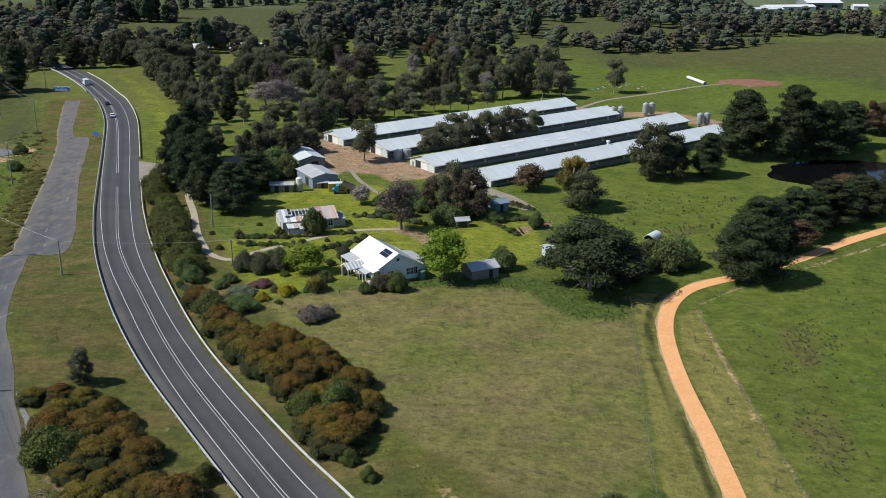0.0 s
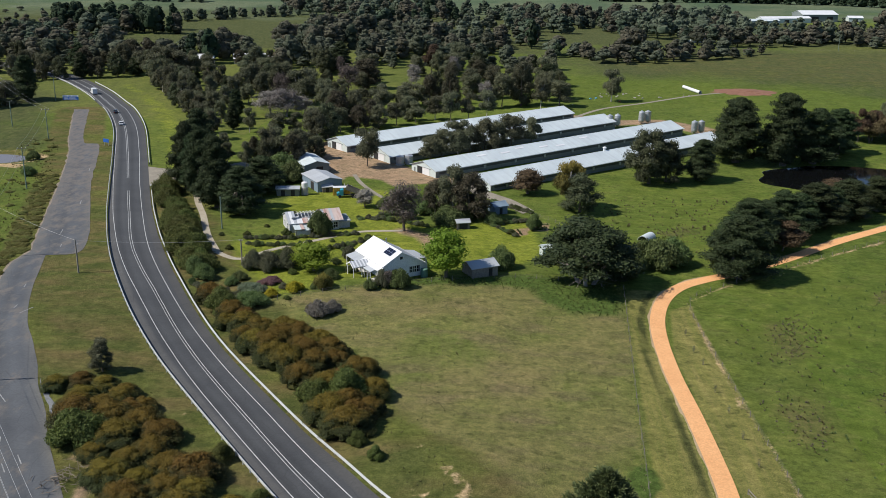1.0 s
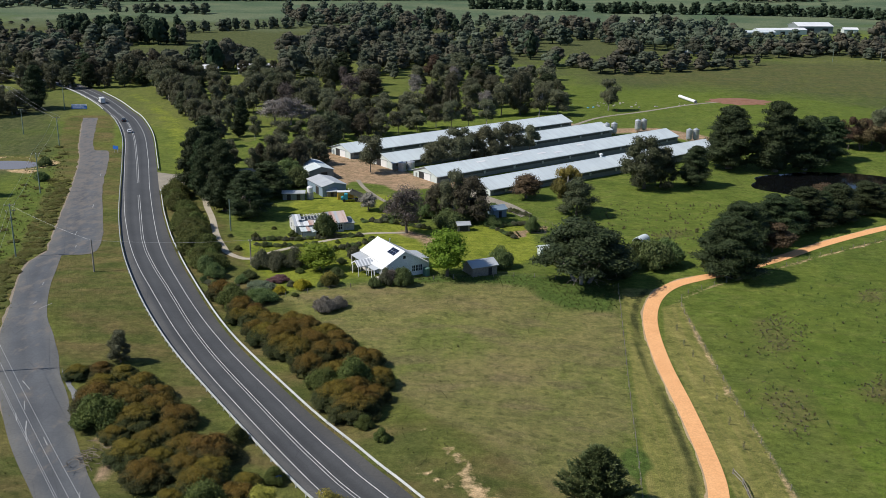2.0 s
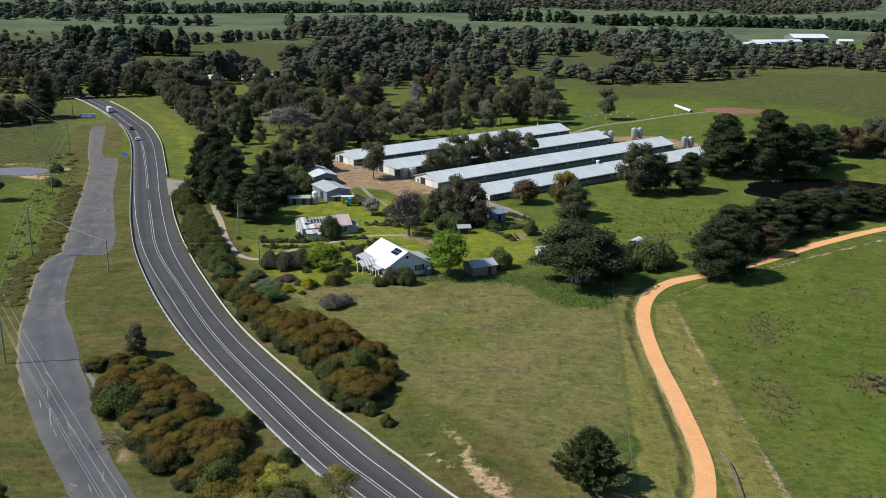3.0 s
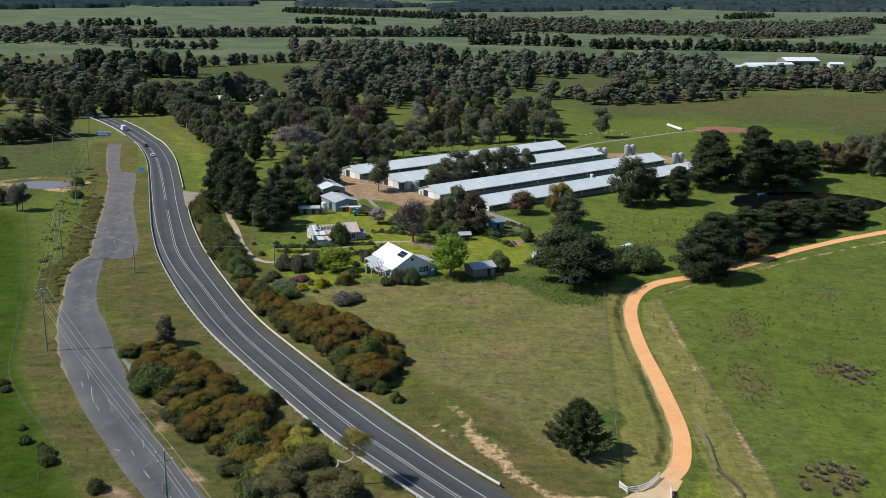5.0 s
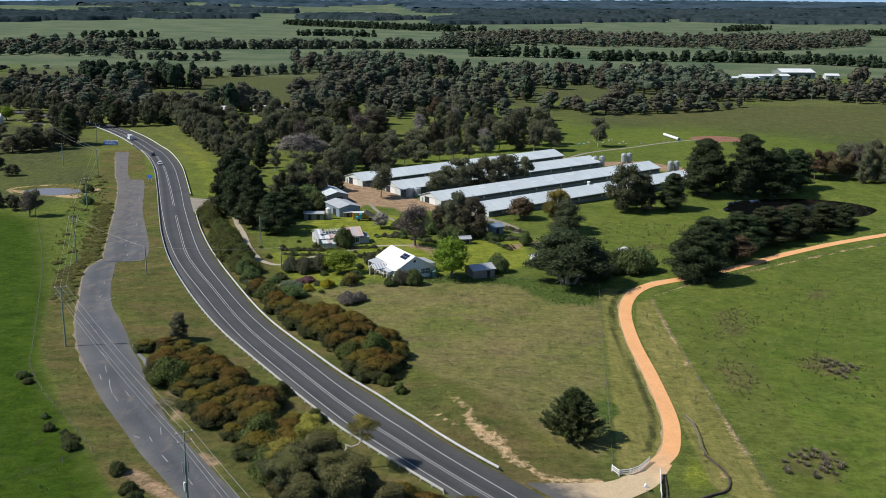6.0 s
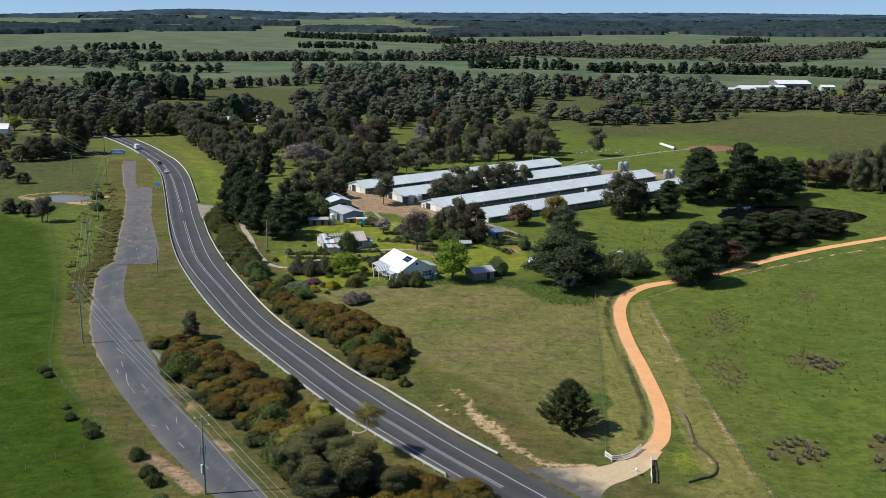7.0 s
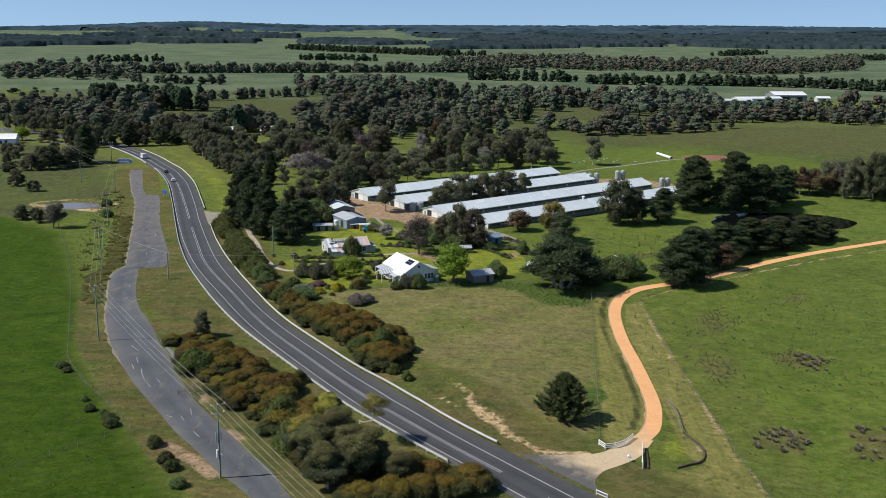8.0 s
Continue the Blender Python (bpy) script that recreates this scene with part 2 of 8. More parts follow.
on.links.new(on.nodes.new("ShaderNodeTexCoord").outputs["Object"], o_pos.inputs[0])
# the upper stretch has lost its seal and shows brown stone
o_far = calc(on, "DIVIDE", calc(on, "SUBTRACT", o_pos.outputs[1], 170.0, False), 160.0)
worn = ramp(on, calc(on, "ADD", noise_tex(on, 0.3, 6, 0.7, "Object", (1.3, 0.6, 1.0)), calc(on, "MULTIPLY", o_far, 0.16, False), False), [(0.55, (0, 0, 0)), (0.7, (0.8, 0.8, 0.8))])
old_col = mix(on, worn, ob_in.links[0].from_socket, (0.135, 0.117, 0.1))
old_col = mix(on, ramp(on, noise_tex(on, 0.09, 4, 0.6, "Object", (1.6, 0.5, 1.0)), [(0.56, (0, 0, 0)), (0.66, (0.4, 0.4, 0.4))]), old_col, (0.058, 0.06, 0.063))
on.links.new(old_col, ob_in)
M["paint"] = surface("white road paint", (0.26, 0.26, 0.255), (0.46, 0.46, 0.45), 0.8, 0.6, bump=0)
M["faded_paint"] = surface("faded road paint", (0.15, 0.15, 0.15), (0.32, 0.32, 0.31), 0.8, 0.7, bump=0)
dm, dn, db = nodes_of("drive gravel")
d_at = dn.nodes.new("ShaderNodeAttribute")
d_at.attribute_name = "along"
d_noise, d_fine = noise_tex(dn, 0.3, 5, 0.6), noise_tex(dn, 3.0, 4, 0.7)
orange = mix(dn, d_noise, (0.56, 0.27, 0.105), (0.72, 0.39, 0.175))
pale = mix(dn, d_noise, (0.38, 0.285, 0.175), (0.52, 0.41, 0.26))
grey = mix(dn, d_noise, (0.055, 0.054, 0.053), (0.11, 0.104, 0.096))
d_s = calc(dn, "ADD", d_at.outputs["Fac"], calc(dn, "MULTIPLY", calc(dn, "SUBTRACT", d_noise, 0.5, False), 9.0, False), False)
d_col = mix(dn, calc(dn, "DIVIDE", calc(dn, "SUBTRACT", d_s, 27.0, False), 12.0), pale, orange)
d_col = mix(dn, calc(dn, "DIVIDE", calc(dn, "SUBTRACT", 16.0, d_s, False), 6.0), d_col, grey)
d_col = mix(dn, 0.5, d_col, ramp(dn, d_fine, [(0.36, (0.75, 0.75, 0.75)), (0.64, (1.25, 1.25, 1.25))]), "MULTIPLY")
dn.links.new(d_col, db.inputs["Base Color"])
db.inputs["Roughness"].default_value = 0.95
bumped(dn, db, d_fine, 0.5, 0.06)
M["drive"] = dm
M["pale_gravel"] = surface("pale crushed rock", (0.28, 0.2, 0.11), (0.4, 0.3, 0.17), 0.25, 0.95, 9, bump=0.5, depth=0.06, vary=0)
M["pink_gravel"] = surface("pinkish road gravel", (0.15, 0.12, 0.085), (0.25, 0.205, 0.155), 0.5, 0.95, 6, bump=0.5, depth=0.05, vary=0)
M["grey_gravel"] = surface("grey crushed rock", (0.17, 0.15, 0.115), (0.27, 0.24, 0.19), 0.3, 0.95, 9, bump=0.5, depth=0.05, vary=0)
M["gutter"] = surface("pale stone chips", (0.1, 0.105, 0.11), (0.2, 0.205, 0.21), 0.9, 0.9, 6, bump=0.5, depth=0.05, vary=0)
M["water"] = nodes_of("dark pond water")[0]
wb = M["water"].node_tree.nodes["Principled BSDF"]
wb.inputs["Base Color"].default_value = (0.004, 0.0045, 0.005, 1)
wb.inputs["Roughness"].default_value = 0.06
bumped(M["water"].node_tree, wb, noise_tex(M["water"].node_tree, 1.2, 3, 0.6), 0.02, 0.03)
M["mud_water"] = nodes_of("muddy dam water")[0]
wb = M["mud_water"].node_tree.nodes["Principled BSDF"]
wb.inputs["Base Color"].default_value = (0.16, 0.13, 0.1, 1)
wb.inputs["Roughness"].default_value = 0.1
bumped(M["mud_water"].node_tree, wb, noise_tex(M["mud_water"].node_tree, 1.2, 3, 0.6), 0.1, 0.05)
M["bark"] = surface("grey brown bark", (0.09, 0.07, 0.05), (0.2, 0.165, 0.13), 0.8, 0.9, 6, depth=0.05)
M["pale_bark"] = surface("pale gum bark", (0.3, 0.27, 0.23), (0.52, 0.48, 0.42), 0.8, 0.85, 6, depth=0.03)
M["dead_wood"] = surface("silver dead branches", (0.2, 0.17, 0.15), (0.36, 0.31, 0.28), 0.8, 0.9, 6, depth=0.02)
M["gum"] = foliage("gum leaves", (0.06, 0.064, 0.036), (0.142, 0.144, 0.08), (0.23, 0.22, 0.13))
M["cypress"] = foliage("cypress foliage", (0.026, 0.041, 0.015), (0.043, 0.06, 0.021), (0.066, 0.083, 0.03), 0.2, 0.18)
M["wattle"] = foliage("bronze green wattle", (0.025, 0.031, 0.009), (0.054, 0.06, 0.014), (0.088, 0.084, 0.018), 0.12, 0.15, 0.0, (0.165, 0.102, 0.012))
M["roadside"] = foliage("olive roadside scrub", (0.05, 0.064, 0.016), (0.115, 0.13, 0.03), (0.18, 0.18, 0.045), 0.2, 0.25)
M["fresh"] = foliage("fresh spring leaves", (0.12, 0.18, 0.016), (0.2, 0.275, 0.028), (0.29, 0.345, 0.05), 0.1, 0.42)
M["shrub"] = foliage("garden shrub", (0.066, 0.09, 0.03), (0.135, 0.168, 0.055), (0.205, 0.23, 0.088), 0.35, 0.35)
M["loose"] = foliage("loose grey olive shrub", (0.072, 0.078, 0.042), (0.15, 0.156, 0.088), (0.235, 0.235, 0.14), 0.25, 0.3)
M["weed"] = foliage("rank green weeds", (0.08, 0.115, 0.03), (0.14, 0.185, 0.05), (0.21, 0.25, 0.08), 0.1, 0.35)
M["dark_gum"] = foliage("dark gum leaves", (0.036, 0.043, 0.02), (0.085, 0.092, 0.044), (0.145, 0.148, 0.08), 0.2, 0.2)
M["russet"] = foliage("russet brown leaves", (0.05, 0.034, 0.018), (0.12, 0.082, 0.045), (0.19, 0.13, 0.075), 0.25, 0.2)
M["brown_gum"] = foliage("olive brown gum leaves", (0.042, 0.039, 0.024), (0.1, 0.09, 0.052), (0.165, 0.145, 0.088), 0.2, 0.2)
M["silver"] = foliage("silver blossom and leaves", (0.16, 0.15, 0.12), (0.34, 0.32, 0.27), (0.55, 0.52, 0.46), 0.15, 0.2)
M["pink"] = foliage("dull pink flowers", (0.09, 0.05, 0.05), (0.2, 0.1, 0.11), (0.36, 0.2, 0.22), 0.15, 0.2)
M["sage"] = foliage("grey green sage leaves", (0.07, 0.09, 0.055), (0.15, 0.185, 0.11), (0.25, 0.29, 0.18), 0.15, 0.2)
M["yellow_flower"] = foliage("yellow flowers and leaves", (0.12, 0.1, 0.012), (0.34, 0.25, 0.015), (0.5, 0.36, 0.02), 0.15, 0.2)
M["rank_grass"] = foliage("rank olive grass", (0.075, 0.08, 0.022), (0.15, 0.145, 0.045), (0.24, 0.215, 0.085), 0.1, 0.3)
M["russet_grass"] = foliage("russet brown grass", (0.095, 0.08, 0.036), (0.155, 0.125, 0.06), (0.22, 0.175, 0.095), 0.1, 0.4)
M["rubble"] = surface("dull grey rubble", (0.16, 0.15, 0.135), (0.34, 0.32, 0.29), 1.2, 0.9, 5, bump=0.3)
M["red_earth"] = surface("dark red earth", (0.14, 0.062, 0.036), (0.25, 0.12, 0.072), 0.4, 0.95, 6, bump=0.4)
M["twigs"] = foliage("bare grey twigs", (0.06, 0.046, 0.04), (0.125, 0.1, 0.088), (0.2, 0.165, 0.145), 0.15, 0.1)
M["pale_twigs"] = foliage("pale dead twigs", (0.13, 0.115, 0.105), (0.24, 0.215, 0.195), (0.36, 0.325, 0.295), 0.15, 0.1)
M["golden"] = foliage("yellow green leaves", (0.055, 0.06, 0.014), (0.15, 0.14, 0.032), (0.25, 0.215, 0.055), 0.15, 0.25, 0.0, (0.34, 0.29, 0.06))
M["conifer"] = foliage("young conifer needles", (0.055, 0.08, 0.028), (0.135, 0.168, 0.062), (0.22, 0.245, 0.1), 0.15, 0.35)
M["rush"] = foliage("grey brown rushes", (0.17, 0.15, 0.105), (0.28, 0.245, 0.17), (0.4, 0.35, 0.25), 0.15, 0.4)
M["reed"] = foliage("grey brown rush tussock", (0.08, 0.075, 0.03), (0.17, 0.15, 0.07), (0.26, 0.23, 0.12), 0.2, 0.2)
M["far_wood"] = foliage("distant woodland leaves", (0.07, 0.085, 0.063), (0.1, 0.117, 0.086), (0.132, 0.148, 0.11), 0.1, 0.2, 0.055, None, 0.45, 0.05)
M["brown_wood"] = foliage("distant olive brown leaves", (0.072, 0.07, 0.055), (0.102, 0.099, 0.077), (0.134, 0.129, 0.1), 0.1, 0.2, 0.055, None, 0.45, 0.05)
M["dark_wood"] = foliage("distant dark conifers", (0.026, 0.041, 0.026), (0.038, 0.056, 0.034), (0.053, 0.072, 0.042), 0.1, 0.12, 0.075, None, 0.45, 0.05)
M["thicket"] = foliage("bare brown grey twigs", (0.09, 0.076, 0.064), (0.17, 0.148, 0.126), (0.26, 0.23, 0.2), 0.1, 0.1)
M["lane"] = surface("pale worn gravel", (0.25, 0.215, 0.16), (0.37, 0.33, 0.26), 0.3, 0.95, 9, bump=0.5, depth=0.05, vary=0)
M["straw"] = foliage("dry straw grass", (0.16, 0.135, 0.07), (0.3, 0.25, 0.14), (0.42, 0.36, 0.22), 0.1, 0.25)
M["olive"] = foliage("olive gum leaves", (0.034, 0.043, 0.02), (0.09, 0.102, 0.047), (0.155, 0.16, 0.08), 0.2, 0.2, 0.0, (0.165, 0.155, 0.055))
M["bramble"] = foliage("rank roadside bramble", (0.15, 0.155, 0.045), (0.21, 0.205, 0.062), (0.3, 0.275, 0.1), 0.12, 0.45)
# the haze of distance is put into these two bluer leaf colours
M["skyline"] = foliage("haze-tinted far forest", (0.03, 0.051, 0.072), (0.035, 0.057, 0.079), (0.04, 0.063, 0.085), 0.1, 0.0, 0.006, None, 0.0, 0.0)
M["far_forest"] = foliage("dark haze-tinted forest", (0.019, 0.032, 0.038), (0.026, 0.04, 0.045), (0.034, 0.048, 0.052), 0.1, 0.0, 0.012, None, 0.0, 0.0)
M["galv"] = surface("galvanised steel", (0.36, 0.375, 0.39), (0.52, 0.54, 0.56), 0.4, 0.4, 8, 0.55, 0.1)
M["rail_white"] = surface("whitened steel rail", (0.47, 0.485, 0.48), (0.62, 0.635, 0.62), 0.4, 0.5, 8, 0.1, 0.1)
# duller copy of the white rail, for the field side
M["rail_dull"] = surface("duller white rail", (0.36, 0.375, 0.365), (0.48, 0.495, 0.48), 0.4, 0.55, 8, 0.1, 0.1)
M["shed_roof"] = corrugated("zinc shed roof", (0.58, 0.64, 0.65), (0.4, 0.42, 0.42), 1.2, 0.5, 0.5)
M["shed_wall"] = corrugated("grey shed wall", (0.2, 0.225, 0.22), (0.13, 0.145, 0.14), 1.2, 0.6, 0.5)
M["pale_wall"] = corrugated("pale shed front", (0.55, 0.6, 0.58), (0.4, 0.45, 0.43), 1.2, 0.6, 0.4)
M["white_roof"] = corrugated("white painted iron roof", (0.74, 0.745, 0.75), (0.62, 0.63, 0.63), 2.0, 0.45, 0.25)
M["grey_roof"] = corrugated("dull zinc roof", (0.42, 0.44, 0.46), (0.3, 0.31, 0.32), 2.0, 0.5, 0.5)
M["rust_roof"] = corrugated("rusted iron roof", (0.52, 0.42, 0.38), (0.3, 0.085, 0.045), 2.0, 0.7, 0.95)
M["board"] = surface("cream weatherboard", (0.62, 0.63, 0.62), (0.78, 0.78, 0.76), 0.5, 0.7, 8, bump=0.15)
M["old_board"] = surface("weathered paint boards", (0.4, 0.41, 0.4), (0.62, 0.62, 0.6), 0.5, 0.8, 8, bump=0.2)
M["blue_wall"] = corrugated("blue grey iron wall", (0.2, 0.27, 0.34), (0.14, 0.18, 0.22), 2.0, 0.6, 0.4)
# near-black, puts the shade inside doorways, vents and the ruin into colour
M["dark"] = surface("shade-black fill", (0.012, 0.012, 0.013), (0.025, 0.025, 0.026), 1.0, 0.7, bump=0)
M["timber"] = surface("grey timber", (0.14, 0.12, 0.1), (0.27, 0.24, 0.2), 1.5, 0.85, 6)
M["pole"] = surface("green treated pole", (0.11, 0.16, 0.13), (0.2, 0.25, 0.2), 1.0, 0.8, 6)
M["white_wood"] = surface("white painted timber", (0.68, 0.67, 0.65), (0.82, 0.81, 0.79), 1.0, 0.6, 6)
M["wire"] = surface("weathered cable", (0.3, 0.3, 0.3), (0.42, 0.42, 0.42), 1.0, 0.5, bump=0)
M["fence_wire"] = surface("rusty fence wire", (0.08, 0.07, 0.06), (0.15, 0.135, 0.12), 1.0, 0.7, bump=0)
M["stone"] = surface("dark timber edging", (0.035, 0.027, 0.02), (0.1, 0.075, 0.055), 2.0, 0.9, 6)
M["concrete"] = surface("pale concrete", (0.38, 0.36, 0.33), (0.55, 0.53, 0.49), 0.8, 0.85, 8)
for key, colour, rough in (("car_white", (0.72, 0.73, 0.74), 0.25), ("car_dark", (0.03, 0.035, 0.045), 0.2), ("teal", (0.03, 0.28, 0.36), 0.4),
                           ("yellow", (0.6, 0.36, 0.06), 0.5), ("sign_blue", (0.02, 0.13, 0.5), 0.5), ("tyre", (0.02, 0.02, 0.02), 0.85), ("glass", (0.02, 0.025, 0.03), 0.08), ("panel", (0.012, 0.016, 0.035), 0.15),
                           ("plastic_red", (0.6, 0.09, 0.03), 0.5), ("plastic_blue", (0.1, 0.35, 0.55), 0.5), ("tank_green", (0.1, 0.2, 0.16), 0.6), ("curtain", (0.075, 0.085, 0.085), 0.7)):
    M[key] = surface(key.replace("_", " "), tuple(0.85 * v for v in colour), colour, 0.8, rough, 8, bump=0, vary=0.05)

# ---------------------------------------------------------------- mesh helpers


def part(name, mesh, material=None, parent=None, label=""):
    """One mesh object, under a thing or a part when a parent is given. mesh: a bmesh or mesh data."""
    if isinstance(mesh, bmesh.types.BMesh):
        me = bpy.data.meshes.new(name)
        mesh.to_mesh(me)
        mesh.free()
        mesh = me
    if material is not None and not mesh.materials:
        mesh.materials.append(M[material])
    ob = new(name, mesh)
    if parent is not None:
        ob.parent = parent
    if label:
        ob["label"] = label
    return ob


def quads(name, v, f, material=None, smooth=False):
    """Mesh data from arrays of corners and of four-cornered faces."""
    v, f = np.asarray(v, float).reshape(-1, 3), np.asarray(f, np.int32).reshape(-1, 4)
    me = bpy.data.meshes.new(name)
    me.vertices.add(len(v))
    me.vertices.foreach_set("co", v.ravel())
    me.loops.add(f.size)
    me.loops.foreach_set("vertex_index", f.ravel())
    me.polygons.add(len(f))
    me.polygons.foreach_set("loop_start", np.arange(0, f.size, 4, dtype=np.int32))
    me.update(calc_edges=True)
    me.polygons.foreach_set("use_smooth", np.full(len(f), smooth))
    if material:
        me.materials.append(M[material])
    return me


class Heap:
    """Gathers quads from several shapes into one mesh."""

    def __init__(self):
        self.v, self.f, self.n = [], [], 0

    def put(self, v, f):
        v, f = np.asarray(v, float).reshape(-1, 3), np.asarray(f, np.int64).reshape(-1, 4)
        self.v.append(v)
        self.f.append(f + self.n)
        self.n += len(v)

    def arrays(self):
        return np.concatenate(self.v), np.concatenate(self.f)

    def mesh(self, name, material=None, smooth=False):
        return quads(name, *self.arrays(), material, smooth)

    def tube(self, points, radii, sides=6):
        """A tapered tube along points."""
        p = np.asarray(points, float)
        r = np.broadcast_to(np.asarray(radii, float), len(p))
        d = np.gradient(p, axis=0)
        d /= np.linalg.norm(d, axis=1)[:, None] + 1e-9
        ref = np.where(np.abs(d[:, 2:3]) > 0.9, np.array([[1.0, 0, 0]]), np.array([[0, 0, 1.0]]))
        a = np.cross(d, ref)
        a /= np.linalg.norm(a, axis=1)[:, None]
        b = np.cross(d, a)
        t = np.arange(sides) * 2 * np.pi / sides
        ring = p[:, None] + r[:, None, None] * (np.cos(t)[None, :, None] * a[:, None] + np.sin(t)[None, :, None] * b[:, None])
        k = len(p)
        i, j = np.meshgrid(np.arange(k - 1), np.arange(sides), indexing="ij")
        j2 = (j + 1) % sides
        f = np.stack([i * sides + j, i * sides + j2, (i + 1) * sides + j2, (i + 1) * sides + j], -1)
        self.put(ring.reshape(-1, 3), f)

    def box(self, x0, x1, y0, y1, z0, z1):
        v = [(x, y, z) for z in (z0, z1) for y in (y0, y1) for x in (x0, x1)]
        self.put(v, [(0, 2, 3, 1), (4, 5, 7, 6), (0, 1, 5, 4), (2, 6, 7, 3), (0, 4, 6, 2), (1, 3, 7, 5)])


def block(x0, x1, y0, y1, z0, z1, bevel=0.0):
    bm = bmesh.new()
    bmesh.ops.create_cube(bm, size=1, matrix=Matrix.LocRotScale(((x0 + x1) / 2, (y0 + y1) / 2, (z0 + z1) / 2), None, (abs(x1 - x0), abs(y1 - y0), abs(z1 - z0))))
    if bevel:
        bmesh.ops.bevel(bm, geom=bm.edges[:], offset=bevel, segments=2, affect="EDGES")
    return bm


def prism(outline, x0, x1, axis="y"):
    """Solid from an outline in (u, z), drawn out along axis from x0 to x1."""
    bm = bmesh.new()
    at = (lambda u, z, s: (u, s, z)) if axis == "y" else (lambda u, z, s: (s, u, z))
    a = [bm.verts.new(at(u, z, x0)) for u, z in outline]
    b = [bm.verts.new(at(u, z, x1)) for u, z in outline]
    bm.faces.new(a)
    bm.faces.new(b[::-1])
    for i in range(len(a)):
        j = (i + 1) % len(a)
        bm.faces.new((a[i], b[i], b[j], a[j]))
    bmesh.ops.recalc_face_normals(bm, faces=bm.faces[:])
    return bm


def lathe(profile, sides=20):
    """Round solid from (radius, height) pairs."""
    bm = bmesh.new()
    rings = [[bm.verts.new((r * math.cos(2 * math.pi * k / sides), r * math.sin(2 * math.pi * k / sides), z)) for k in range(sides)] for r, z in profile]
    for one, two in zip(rings, rings[1:]):
        for k in range(sides):
            bm.faces.new((one[k], one[(k + 1) % sides], two[(k + 1) % sides], two[k]))
    bm.faces.new(rings[0][::-1])
    bm.faces.new(rings[-1])
    return bm


def thing(name, label, category, m=None, group="", kind=""):
    ob = new(name)
    ob.empty_display_size = 0.5
    if m is not None:
        ob.matrix_basis = m
    return tagged(ob, label, category, group, kind)


# ---------------------------------------------------------------- the lie of the land
# height, centre x, centre y, spread x, spread y
BUMPS = ((-3.5, 95, 150, 38, 60), (-2.0, 95, 330, 60, 60), (2.2, -4, 141, 12, 9), (1.4, -25, 222, 30, 30), (1.3, -95, 190, 28, 70), (0.8, -60, 165, 20, 20), (-1.35, -55, 184, 14, 24), (0.6, -30, 380, 60, 40))
PONDS = ((-2.2, 140, 352, 19.5, 13), (-2.0, -177, 349, 9, 5.2))


def land(x, y, ponds=True):
    x, y = np.asarray(x, float), np.asarray(y, float)
    z = np.zeros(np.broadcast(x, y).shape)
    for h, cx, cy, sx, sy in BUMPS + (PONDS if ponds else ()):
        z = z + h * np.exp(-((x - cx) / sx) ** 2 / 2 - ((y - cy) / sy) ** 2 / 2)
    # far ground rises so that its edge meets the horizon in the camera's view
    d = np.hypot(x, y + 20)
    u = np.clip((d - 3300) / 1600, 0, 1)
    z = z + np.clip(43 + 0.0135 * x, 14, 57) * u * u * (3 - 2 * u)
    # low hills along the skyline
    for h, cx, cy, sx, sy in ((24, -1230, 4350, 330, 260), (6, -1700, 4300, 500, 300), (8, -330, 4500, 260, 250), (3, 250, 4500, 350, 220)):
        z = z + h * np.exp(-((x - cx) / sx) ** 2 / 2 - ((y - cy) / sy) ** 2 / 2)
    return z


def at(x, y, lift=0.0):
    return Vector((x, y, float(land(x, y)) + lift))


def spline(points, step):
    """Even steps along a smooth curve through the points."""
    p = np.asarray(points, float)
    q = np.vstack([2 * p[0] - p[1], p, 2 * p[-1] - p[-2]])
    out = []
    for i in range(1, len(q) - 2):
        a, b, c, d = q[i - 1:i + 3]
        t = np.linspace(0, 1, 24, endpoint=False)[:, None]
        out.append(0.5 * (2 * b + (c - a) * t + (2 * a - 5 * b + 4 * c - d) * t ** 2 + (3 * b - a - 3 * c + d) * t ** 3))
    out = np.vstack(out + [p[-1:]])
    s = np.r_[0, np.cumsum(np.linalg.norm(np.diff(out, axis=0), axis=1))]
    k = np.linspace(0, s[-1], max(2, int(s[-1] / step) + 1))
    return np.stack([np.interp(k, s, out[:, i]) for i in range(out.shape[1])], 1)


def sideways(p):
    """Unit vectors to the right of a line in the plan."""
    d = np.gradient(p, axis=0)
    d /= np.linalg.norm(d, axis=1)[:, None]
    return np.stack([d[:, 1], -d[:, 0]], 1)


def offset(p, r):
    """The line moved to its right by r, one distance or one for each point."""
    return p + sideways(p) * np.reshape(r, (-1, 1))


def inside(poly, x, y):
    poly = np.asarray(poly, float)
    res = np.zeros(np.shape(x), bool)
    for (x0, y0), (x1, y1) in zip(poly, np.roll(poly, -1, axis=0)):
        if y0 == y1:
            continue
        res ^= ((y0 > y) != (y1 > y)) & (x < (x1 - x0) * (y - y0) / (y1 - y0) + x0)
    return res


def gap(line, x, y, closed=False):
    """Distance in the plan to a line of points."""
    p = np.asarray(line, float)
    ends = np.roll(p, -1, axis=0) if closed else p[1:]
    best = np.full(np.shape(x), 1e9)
    for (x0, y0), (x1, y1) in zip(p, ends):
        dx, dy = x1 - x0, y1 - y0
        t = np.clip(((x - x0) * dx + (y - y0) * dy) / (dx * dx + dy * dy + 1e-9), 0, 1)
        best = np.minimum(best, np.hypot(x - x0 - t * dx, y - y0 - t * dy))
    return best


